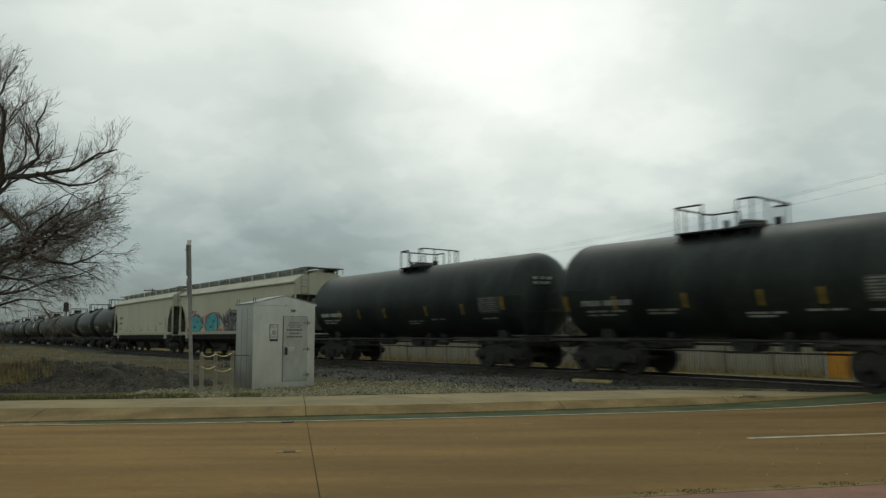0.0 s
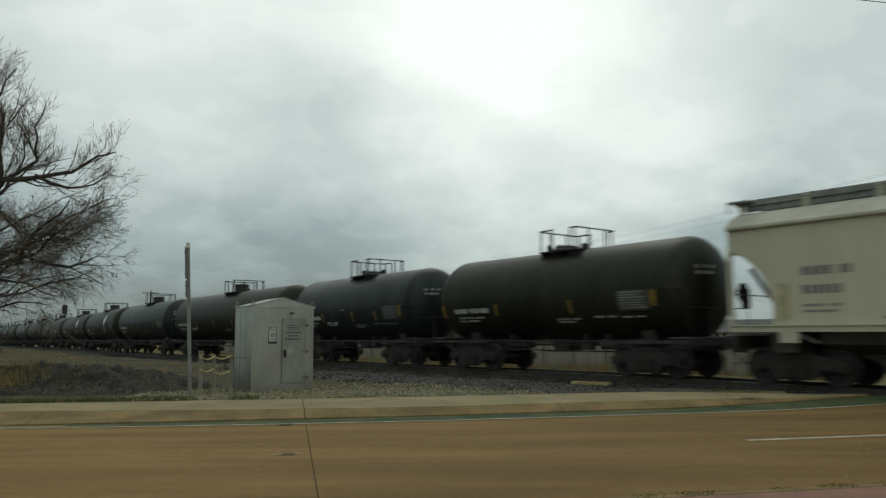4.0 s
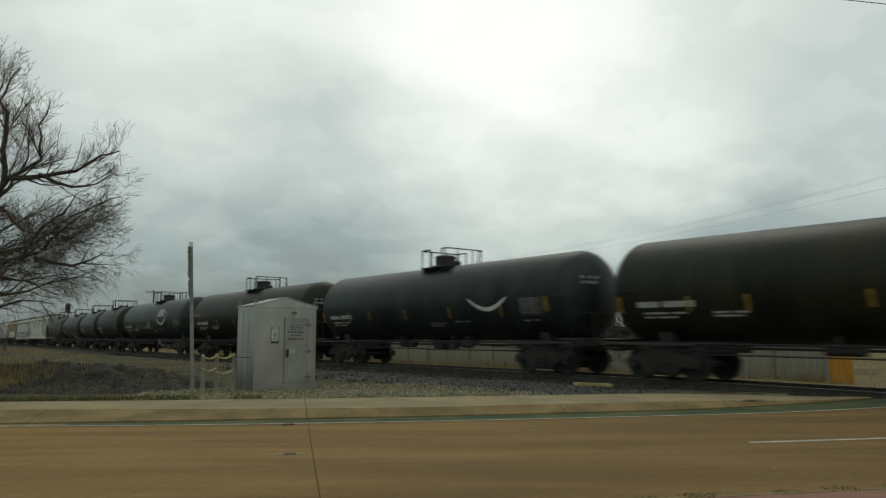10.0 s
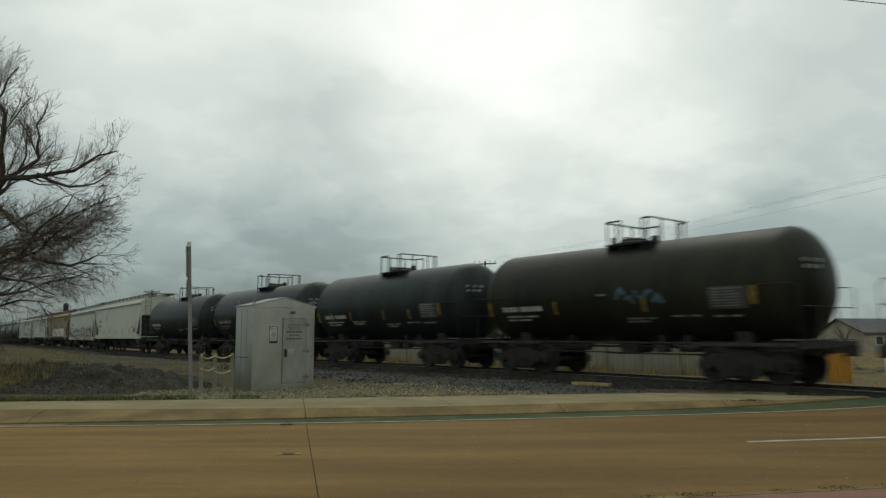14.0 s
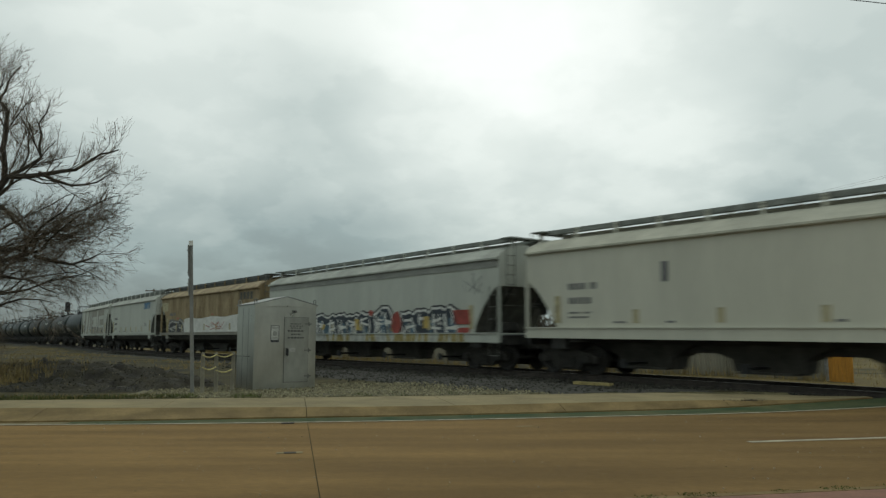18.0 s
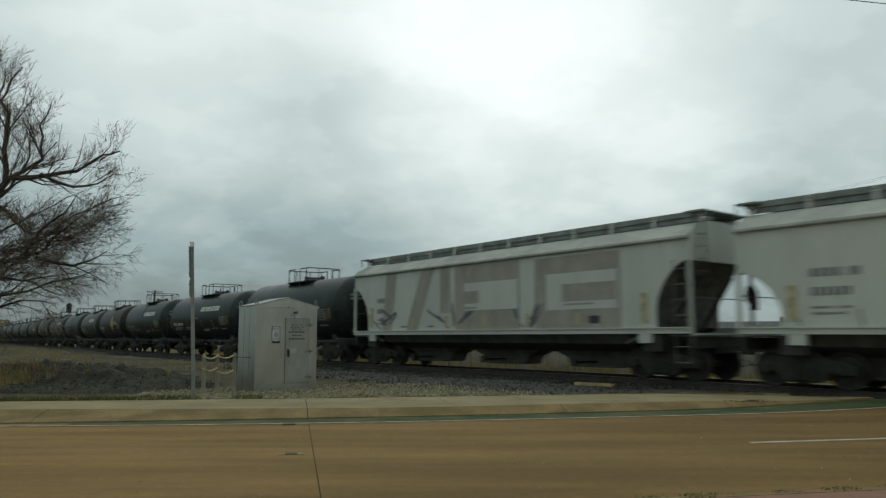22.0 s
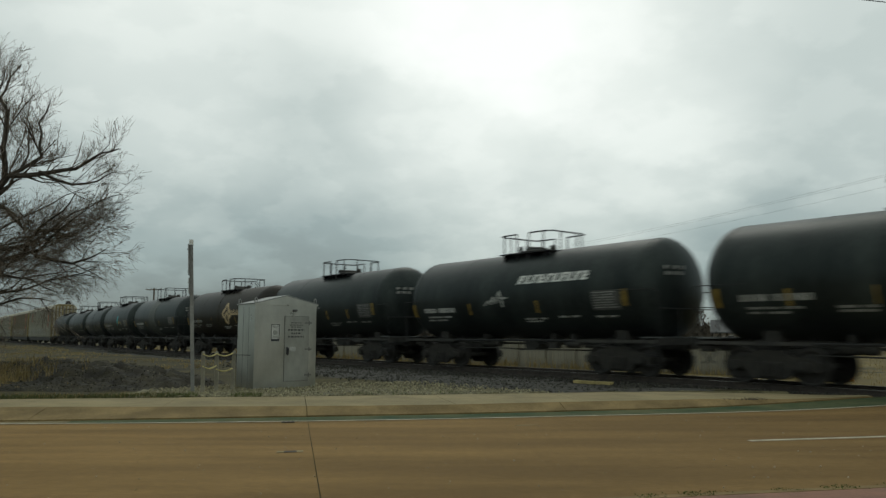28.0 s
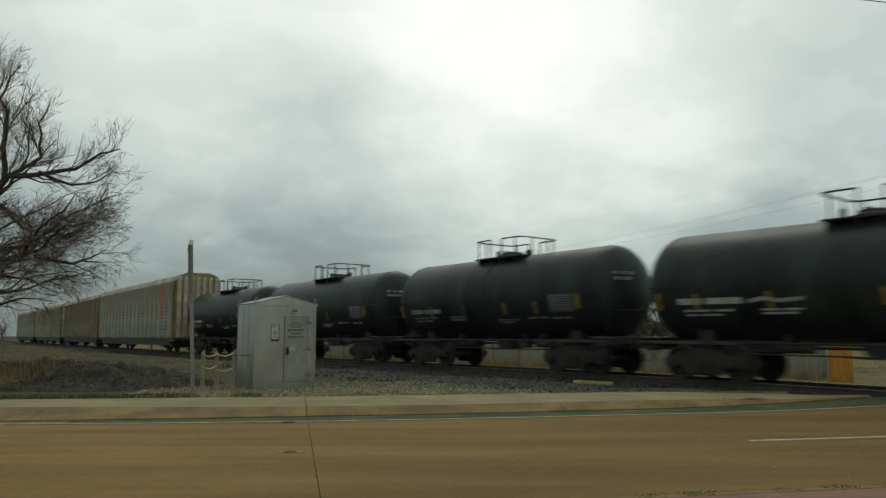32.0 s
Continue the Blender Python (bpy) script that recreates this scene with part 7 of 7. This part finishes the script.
# the train, from the first car that passes to the last: where each begins, and what it is
CUTS = [-296.9, -283.85, -267.6, -249.45, -231.15, -218.8, -206.8, -189.0, -173.2, -155.35, -137.32, -119.82, -102.42, -84.4, -71.25, -58.95,
        -45.8, -32.8, -12.5, 7.05, 25.0, 41.77, 60.15, 72.65, 85.78, 98.47, 111.4, 124.45, 136.75, 149.8,
        162.75, 175.9, 188.95, 201.9, 214.25, 227.0, 239.2, 266.6, 294.0, 321.4, 348.8]
KINDS = ["short", "tank", "hop_a", "hop_b", "short", "short", "tank", "tank_grey", "tank_patch", "tank_patch", "tank_smile", "tank_yellow",
         "tank_crest", "short_tag", "short", "short", "short", "hop_c", "hop_d", "hop_e", "hop_f", "hop_g", "short", "short_word", "short_word",
         "short_gold", "short_word", "short", "short_tagword", "short", "short_gold", "short_belt", "short_teal", "short", "short", "short",
         "rack", "rack", "rack", "rack"]
CARS = []


def word_marks(tank, x0):
    """A slanting white word as plain strokes."""
    b = bmesh.new()
    for i in range(10):
        x = x0 + i * 0.31
        skin(b, x, x + 0.17, 11.5, 22.5, 0.008, n=2, shear=0.14)
        if i % 2 == 0:
            skin(b, x + 0.1, x + 0.38, 20.2, 22.6, 0.009, n=1, shear=0.03)
        else:
            skin(b, x - 0.02, x + 0.28, 11.5, 13.8, 0.009, n=1, shear=0.03)
        if i % 3 == 0:
            skin(b, x + 0.08, x + 0.3, 16, 18.2, 0.0095, n=1, shear=0.03)
    part("painted_word", b, M["spraywhite"], tank, "white slanting painted mark", smooth=0)["kind"] = "stuff"


# cars whose bodies stop short of the coupling: metres at the front, at the back
SHORT = {7: (0.0, 0.15), 12: (0.0, 0.2), 13: (0.45, 0.0), 22: (0.0, -0.12), 28: (0.0, -0.22), 29: (0.35, 0.0), 30: (0.2, 0.0)}


# a few cars have fatter tanks than the rest: metres higher at the top
FAT = {22: 0.11, 27: 0.11, 28: 0.06, 29: 0.12}


def fatten(car, tank, dz):
    k = 1 + dz / 2 / RAD
    tank.matrix_basis = pose(0, 0, ZC + dz / 2) @ Matrix.Diagonal((1, k, k, 1)) @ pose(0, 0, -ZC)
    for ob in car.children:
        if ob.name.split(".")[0] in ("guard_rail", "platform", "dome"):
            ob.matrix_basis = pose(0, 0, dz) @ ob.matrix_basis


def make_train():
    for i, kind in enumerate(KINDS):
        fore, aft = SHORT.get(i, (0.0, 0.0))
        L = CUTS[i + 1] - CUTS[i] - fore - aft
        mid = (CUTS[i] + CUTS[i + 1] + fore - aft) / 2
        if kind.startswith("tank"):
            coat = {"tank_grey": "tank_black", "tank_crest": "tank_black", "tank_smile": "tank_black", "tank_patch": "tank_grime", "tank_yellow": "tank_grime"}.get(kind, "tank_black" if i % 3 else "tank_grime")
            text = {"tank_patch": "long black tank car with a white diamond patch", "tank_smile": "long black tank car with a white curved stroke",
                    "tank_crest": "long black tank car with a large pale painted crest", "tank_yellow": "long grimy black tank car with many yellow reflectors"}.get(kind, "long dull black tank car with yellow reflectors")
            car, tank, half = tank_car(L, coat, "tall", text, i, i > 4)
            if kind == "tank_patch":
                b = bmesh.new()
                skin_shape(b, [(-0.12, 3.12, 3.2), (0.02, 3.02, 3.45), (0.15, 2.94, 3.66), (0.34, 2.84, 3.9), (0.48, 2.8, 4.02), (0.6, 3.02, 3.94), (0.78, 3.34, 3.82), (0.93, 3.62, 3.72)])
                part("paint_patch", b, M["spraywhite"], tank, "white diamond of fresh paint", smooth=0)
                b = bmesh.new()
                skin(b, 2.8, 3.95, -25, -9, 0.012)
                part("grey_panel", b, M["stencil"], tank, "grey rectangle of paint")
            if kind == "tank_smile":
                b = bmesh.new()
                pts = [(3.15 + 2.05 * k / 10, 0.0 - 0.4 * math.sin(math.pi * k / 10)) for k in range(11)]
                stroke(b, pts, [0.04, 0.08, 0.11, 0.13, 0.14, 0.15, 0.15, 0.14, 0.12, 0.09, 0.04])
                part("painted_curve", b, M["spraywhite"], tank, "white curved stroke", smooth=0)
            if kind == "tank_crest":
                b = bmesh.new()
                # three slanted blocks in a swoosh
                x = 2.14
                for k, w in enumerate((0.36, 0.42, 0.36)):
                    stroke(b, [(x + 0.28 + k * 0.52, 0.18), (x + 0.40 + k * 0.52, 0.72)], w, 0.0085)
                arc = [(x + 1.0 + 1.08 * math.cos(a), 0.26 + 0.62 * math.sin(a)) for a in (radians(165 + 235 * k / 22) for k in range(23))]
                stroke(b, arc, [0.03 + 0.13 * math.sin(math.pi * k / 22) for k in range(23)], 0.0105)
                part("painted_crest", b, M["crest"], tank, "pale grey crest of bold strokes with a swoosh", smooth=0)["kind"] = "stuff"
                for x0, x1, u0, u1, mat in ((-3.5, -3.2, -0.72, -0.36, "pale"), (-3.05, -2.8, -0.7, -0.4, "band"), (-2.65, -2.35, -0.7, -0.36, "stencil"), (-2.2, -1.45, -0.75, -0.25, "band"), (-1.3, -0.7, -0.7, -0.45, "pale"), (-0.5, 0.15, -0.7, -0.2, "pale"), (0.4, 1.0, -0.75, -0.5, "violet")):
                    b = bmesh.new()
                    um, q = (u0 + u1) / 2, (x1 - x0) * 0.18
                    skin_shape(b, [(u0, x0 + q, x1 - q * 1.6), (u0 * 0.75 + um * 0.25, x0 + q * 0.3, x1), (um, x0, x1 - q * 0.5), (u1 * 0.7 + um * 0.3, x0 + q * 0.4, x1), (u1, x0 + q * 1.5, x1 - q)])
                    part("graffiti", b, M[mat], tank, "dim sprayed blot low on the tank", smooth=0)
            if kind == "tank_yellow":
                b = bmesh.new()
                bars(b, -half + 0.8, 0, 6, (0.5, 0.6))
                bars(b, 0.5, -12, 4, (0.5, 0.4))
                bars(b, half - 3.6, -6, 4, (0.6, 0.3))
                part("yellow_stencil", b, M["yellow"], tank, "yellow stencilled bars")["kind"] = "stuff"
        elif kind.startswith("short"):
            coat = {"short_gold": "tank_brown", "short_belt": "tank_grey", "short_word": "tank_black", "short_tag": "tank_grime"}.get(kind, "tank_grime" if i % 3 == 1 and i < 14 else "tank_black")
            text = {"short_gold": "short rusty brown tank car with a gold emblem", "short_belt": "short slate grey tank car with a pale band",
                    "short_word": "short black tank car with a white painted mark", "short_tagword": "short black tank car with a white mark and scrawls",
                    "short_teal": "short black tank car with a teal and yellow sprayed figure", "short_tag": "short grimy tank car with pale scrawls"}.get(kind, "short black tank car with loop rails on top")
            car, tank, half = tank_car(L, coat, "wide" if kind == "short_belt" or i == 0 else "low" if i > 21 else "tall", text, i)
            if i in FAT:
                fatten(car, tank, FAT[i])
            if kind == "short_word" or kind == "short_tagword":
                word_marks(tank, 0.45)
            if kind in ("short_tagword", "short_tag"):
                b = bmesh.new()
                rnd = random.Random(i)
                for k in range(3 if kind == "short_tagword" else 5):
                    xx = (-1.2 if kind == "short_tagword" else 0.4) + k * 0.32
                    stroke(b, [(xx, rnd.uniform(-0.4, 0.1)), (xx + 0.15, rnd.uniform(-0.3, 0.2)), (xx + 0.3, rnd.uniform(-0.5, 0.0))], rnd.uniform(0.06, 0.14))
                part("graffiti", b, M["crest" if kind == "short_tagword" else "sprayblue"], tank, "small sprayed scrawl", smooth=0)["kind"] = "stuff"
            if kind == "short_gold":
                b = bmesh.new()
                ring = [(1.4 + (0.46 + 0.12 * math.cos(math.pi * k / 4)) * math.cos(2 * math.pi * k / 32), -0.08 + (0.46 + 0.12 * math.cos(math.pi * k / 4)) * math.sin(2 * math.pi * k / 32)) for k in range(33)]
                stroke(b, ring, 0.2)
                stroke(b, [(1.1, -0.33), (1.4, 0.02), (1.6, -0.23), (1.75, 0.12)], 0.15, 0.009)
                x = 2.2
                for k, up in enumerate((0.1, 0.16, 0.02, 0.14, 0.0, 0.08)):
                    stroke(b, [(x, -0.14), (x + 0.03, up)], 0.14)
                    stroke(b, [(x - 0.06, -0.14), (x + 0.2, -0.13)], 0.08, 0.009)
                    x += 0.25
                part("emblem", b, M["gold"], tank, "faded gold knot emblem and bars", smooth=0)["kind"] = "stuff"
            if kind == "short_belt":
                b = bmesh.new()
                lathe(b, [(-0.76, RAD - 0.01), (-0.75, RAD + 0.02), (0.75, RAD + 0.02), (0.76, RAD - 0.01)], "x", 48, (-0.44, 0, ZC))
                part("pale_band", b, M["band"], tank, "pale grey band round the tank")
            if kind == "short_teal":
                b = bmesh.new()
                stroke(b, [(1.0, -0.5), (1.05, -0.1), (1.25, 0.25), (1.45, 0.1)], [0.3, 0.45, 0.35, 0.15], 0.010)
                part("graffiti", b, M["teal"], tank, "teal sprayed figure", smooth=0)
                b = bmesh.new()
                stroke(b, [(1.5, -0.4), (1.7, -0.2), (1.95, -0.3)], [0.15, 0.28, 0.1], 0.012)
                part("graffiti", b, M["sprayyellow"], tank, "yellow sprayed patch", smooth=0)
                b = bmesh.new()
                stroke(b, [(2.1, -0.5), (2.3, -0.2), (2.5, -0.5), (2.75, -0.3)], 0.09, 0.010)
                stroke(b, [(-2.6, -0.5), (-2.2, -0.42), (-1.8, -0.5), (-1.2, -0.45)], 0.1, 0.010)
                part("graffiti", b, M["pale"], tank, "pale sprayed scrawl", smooth=0)["kind"] = "stuff"
        elif kind.startswith("hop"):
            coat, bays, text, *cut = {
                "hop_a": ("hop_cream", 3, "cream hopper car with teal and violet graffiti", "round", 1.45, 0.16, 3.28, "hop_roof_pale", "pale_grating"),
                "hop_b": ("hop_cream", 3, "plain cream covered hopper car", "round", 1.45, 0.16, 3.28, "hop_roof_pale", "pale_grating"),
                "hop_c": ("hop_pale", 4, "long pale cream covered hopper car", "wedge", 1.45, 0.33, 3.28, "hop_roof_pale", "pale_grating"),
                "hop_d": ("hop_grey", 4, "pale grey hopper car covered in bold graffiti", "wedge", 1.3, 0.33, 3.28, "hop_roof", "pale_grating"),
                "hop_e": ("hop_brown", 3, "rust-stained tan hopper car with a white painted-over strip", "round", 1.45, 0.16, 3.28, "hop_brown"),
                "hop_f": ("hop_grey", 3, "light grey hopper car with a blue mark", "round", 1.45, 0.16, 2.82, "hop_roof", "pale_grating"),
                "hop_g": ("hop_grey", 3, "light grey hopper car with large taupe painted shapes", "round", 1.45, 0.16, 3.28, "hop_roof", "pale_grating")}[kind]
            car, bod, xe = hopper_car(L, coat, bays, text, i, *cut)

            def paint(name, mat, words, lift, *shapes):
                b = bmesh.new()
                for pts in shapes:
                    wall_poly(b, pts, lift)
                ob = part(name, b, M[mat], bod, words, smooth=0)
                if len(shapes) > 1:
                    ob["kind"] = "stuff"
                return ob

            def rect(x0, x1, z0, z1, lean=0.0):
                return [(x0, z0), (x1, z0), (x1 + lean, z1), (x0 + lean, z1)]
            if kind == "hop_a":
                rnd = random.Random(3)
                for cx, w, top in ((-5.4, 2.3, 2.62), (-2.6, 2.75, 2.72)):
                    h = top - 1.28
                    paint("graffiti", "coral", "coral sprayed cloud round a teal form", 0.010, [(p, max(1.47, q)) for p, q in blob(rnd, cx, 1.95, w * 0.95, h * 1.02, 30, 0.1)])
                    paint("graffiti", "ink", "dark sprayed outline of a teal form", 0.013, [(p, max(1.47, q)) for p, q in blob(rnd, cx + 0.05, 1.92, w * 0.87, h * 0.93, 22, 0.08)])
                    paint("graffiti", "teal", "teal sprayed form edged in coral", 0.016, [(p, max(1.48, q)) for p, q in blob(rnd, cx + 0.05, 1.92, w * 0.82, h * 0.88, 22, 0.1)])
                    paint("graffiti", "ink", "small dark hollow of the teal form", 0.019, blob(rnd, cx - 0.15, 1.75, 0.32, 0.2, 9), blob(rnd, cx + 0.3, 2.1, 0.4, 0.09, 8))
                paint("graffiti", "coral", "coral sprayed blot at the foot of the side", 0.0105, rect(-7.0, -6.4, 1.47, 1.66, 0.12), rect(-1.75, -0.95, 1.47, 1.62, -0.05))
                scrawl(bod, -6.3, -1.5, 1.6, 2.45, 12, ["ink", "sprayblue", "ink"], 5, "thin dark lines over the teal forms", 0.3, 0.006)
                banner(bod, -0.7, 5.2, 1.47, (2.2, 2.75, 2.5, 2.75, 2.45, 2.7, 2.3), ("violet", "taupe", "ink", "violet", "violet"), 19, "charcoal and grey sprayed band with pale contours", 1.2)
                scrawl(bod, -0.8, 4.9, 1.5, 2.75, 26, ["violet", "ink", "taupe"], 8, "charcoal tangle of sprayed strokes", 0.4, 0.03)
            if kind == "hop_c":
                paint("paint_mark", "violet", "small dark upright mark", 0.012, rect(-4.2, -4.0, 2.72, 3.28))
                b = bmesh.new()
                box(b, 7.05, 7.65, -1.58, -1.54, 1.62, 1.98)
                card = part("placard", b, M["pale"], bod, "pale frame of a placard")
                b = bmesh.new()
                box(b, 7.12, 7.58, -1.59, -1.582, 1.67, 1.93)
                part("print", b, M["navy"], card, "dark face of the placard")
            if kind == "hop_d":
                navy = ("ink", "spraywhite", "navy", "sprayblue", "crest")
                banner(bod, -6.7, 1.3, 1.315, (2.1, 2.2, 2.15, 2.2, 2.12, 2.22, 2.1, 2.2, 2.1), navy, 12, "bold navy sprayed band with white contours")
                banner(bod, 1.25, 2.55, 1.315, (2.1, 2.5, 2.2), navy, 14, "tall navy sprayed form with white contours", 0.65)
                banner(bod, 3.25, 6.85, 1.315, (2.15, 2.15, 2.2, 2.2, 2.25, 2.3, 2.1), navy, 15, "bold navy sprayed band with white contours")
                paint("graffiti", "sprayred", "red sprayed wedge", 0.037, [(-7.15, 1.75), (-6.85, 1.31), (-6.55, 1.31), (-6.75, 1.9)], blob(random.Random(4), 2.92, 1.72, 0.75, 0.95, 14, 0.12), rect(6.75, 7.6, 1.62, 2.15, -0.1), rect(6.85, 7.5, 1.31, 1.5, 0.05), blob(random.Random(6), 1.0, 2.18, 0.4, 0.25, 9))
                paint("graffiti", "sprayyellow", "ochre sprayed patch between the forms", 0.036, rect(-3.3, -3.05, 1.5, 1.75, 0.1), rect(-0.2, 0.12, 1.45, 1.95, -0.1), rect(2.5, 2.85, 1.4, 1.7, 0.05), rect(4.75, 5.1, 1.5, 1.95, 0.03))
                rnd = random.Random(40)
                b, b2 = bmesh.new(), bmesh.new()
                for x in np.arange(-6.9, 7.0, 0.42):
                    x1, k = x + rnd.uniform(0.15, 0.4), rnd.uniform(-0.12, 0.12)
                    wall_poly(b if rnd.random() < 0.6 else b2, [(x, 0.985), (x1, 0.985), (x1 + k, 1.275), (x + k, 1.275)], 0.075)
                part("graffiti", b, M["straw"], bod, "pale ochre sprayed drips on the sill", smooth=0)["kind"] = "stuff"
                part("graffiti", b2, M["crest"], bod, "white sprayed drips on the sill", smooth=0)["kind"] = "stuff"
                scrawl(bod, 7.2, 8.3, 2.7, 3.5, 5, ["violet"], 47, "thin grey tag by the corner", 0.09)
                scrawl(bod, -8.5, -7.6, 2.1, 2.6, 4, ["violet"], 48, "thin grey tag by the corner", 0.14)
                # shadow strip below the eaves, laid on as a darker grey band
                b = bmesh.new()
                box(b, -xe + 0.05, xe - 0.05, -1.575, -1.54, 3.6, 3.91)
                part("eave_shade_band", b, M["hop_band"], bod, "darker grey band, shadow of the eaves put into colour")
            if kind == "hop_e":
                foot = [(-3.5 + k * 0.82, 2.36 + 0.05 * math.sin(k * 1.3) + 0.006 * k) for k in range(12)]
                paint("paint_patch", "spraywhite", "long white painted-over strip", 0.012, [(-3.5, 1.47), (5.52, 1.47)] + foot[::-1])
                paint("painted_mark", "hop_shade", "dark faded block mark", 0.012, *[rect(5.7 + k * 0.48, 6.06 + k * 0.48, 3.3, 3.72) for k in range(4)])
                paint("paint_patch", "faded_yellow", "small square of pale yellow paint", 0.012, [(-8.1, 2.98), (-6.85, 2.96), (-6.8, 3.55), (-8.1, 3.6)])
                banner(bod, -6.6, -3.55, 1.47, (2.0, 2.3, 2.15, 2.3, 2.1), ("violet", "crest", "ink", "ink", "taupe"), 31, "black sprayed band with pale contours", 1.0)
                paint("graffiti", "coral", "faint red blot over the forms", 0.03, blob(random.Random(5), -4.7, 2.42, 0.5, 0.12, 10), blob(random.Random(9), 1.6, 2.55, 0.45, 0.1, 9))
                paint("graffiti", "straw", "dull yellow sprayed dab", 0.034, rect(-5.05, -4.9, 1.6, 2.1), rect(-6.85, -6.65, 1.6, 2.2, -0.15))
                scrawl(bod, 0.9, 3.3, 1.58, 2.1, 24, ["coral", "taupe", "sprayred"], 32, "faint red scrawl on the white strip", 0.15)
                paint("graffiti", "sprayred", "thin red dash on the white strip", 0.032, [(1.3, 1.6), (1.9, 1.66), (1.9, 1.7), (1.3, 1.64)], [(2.2, 1.62), (3.0, 1.66), (3.0, 1.7), (2.2, 1.66)], [(1.5, 1.92), (2.0, 1.95), (2.0, 1.98), (1.5, 1.95)])
            if kind == "hop_f":
                x = 4.35
                shapes = []
                for k in range(4):
                    shapes += [rect(x, x + 0.15, 3.28, 3.78, 0.03), rect(x + 0.17, x + 0.37, 3.62, 3.78, 0.02)]
                    if k != 2:
                        shapes.append(rect(x + 0.22, x + 0.37, 3.28, 3.57, 0.02))
                    x += 0.44
                paint("painted_mark", "logoblue", "blue block mark", 0.012, *shapes)["kind"] = "stuff"
                rnd = random.Random(21)
                paint("scuffs", "hop_band", "grey rub marks low on the side", 0.011, *[rect(x, x + 0.06, 1.48, rnd.uniform(1.65, 1.95), -0.06) for x in (-6.2, -4.8, -2.9, -1.1, 2.4)])
            if kind == "hop_g":
                lo, hi = 1.47, 3.86
                paint("paint_patch", "taupe", "large taupe block shape", 0.012, rect(-6.35, -5.6, lo, hi, 0.35), rect(-4.6, -3.8, lo, hi, 1.1), rect(-2.35, -1.75, 2.1, hi), rect(-1.45, 2.0, lo, 3.8), rect(2.7, 6.2, lo, 3.74))
                paint("paint_patch", "hop_grey", "pale grey block left bare inside the taupe", 0.0135, rect(-0.9, 1.9, 2.15, 3.15), rect(3.25, 6.1, 2.05, 3.2))
                paint("paint_patch", "taupe", "small taupe block inside the pale one", 0.015, rect(-0.9, -0.1, 2.4, 2.85), rect(3.9, 6.05, 2.3, 2.85))
                paint("paint_patch", "hop_band", "thin grey bar of old paint", 0.0165, rect(-0.9, -0.2, 2.2, 2.28), rect(4.0, 5.2, 2.18, 2.24))
                b = bmesh.new()
                box(b, 5.0, 5.4, -1.58, -1.54, 1.62, 1.84)
                part("placard", b, M["navy"], bod, "dark framed placard")
                scrawl(bod, -6.6, -5.4, 1.5, 2.4, 5, ["violet"], 44, "dim violet sprayed shadow", 0.5)
                scrawl(bod, -2.0, -1.2, 1.5, 2.5, 5, ["violet"], 45, "dim violet sprayed shadow", 0.4)
                scrawl(bod, 2.0, 2.7, 1.5, 2.3, 4, ["violet"], 46, "dim violet sprayed shadow", 0.4)
        else:
            car = autorack(L, i, "rack_brown" if i == 37 else "rack_side")
        CARS.append((car, mid, L))


def travel(t):
    """How far the train has run at t seconds."""
    return 15.441 * (t - 20) + 0.0195 * (t - 20) ** 2


def car_pose(s, L):
    a, b = track(s - L * 0.37), track(s + L * 0.37)
    d = a - b
    c = (a + b) / 2
    return pose(c.x, c.y, c.z, 0, -math.degrees(math.atan2(d.z, math.hypot(d.x, d.y))), math.degrees(math.atan2(d.y, d.x)))


make_train()


def motions():
    for car, mid, L in CARS:
        walk(car, [(t, car_pose(mid - travel(t), L)) for t in [k * 1.0 for k in range(33)]])


motions()
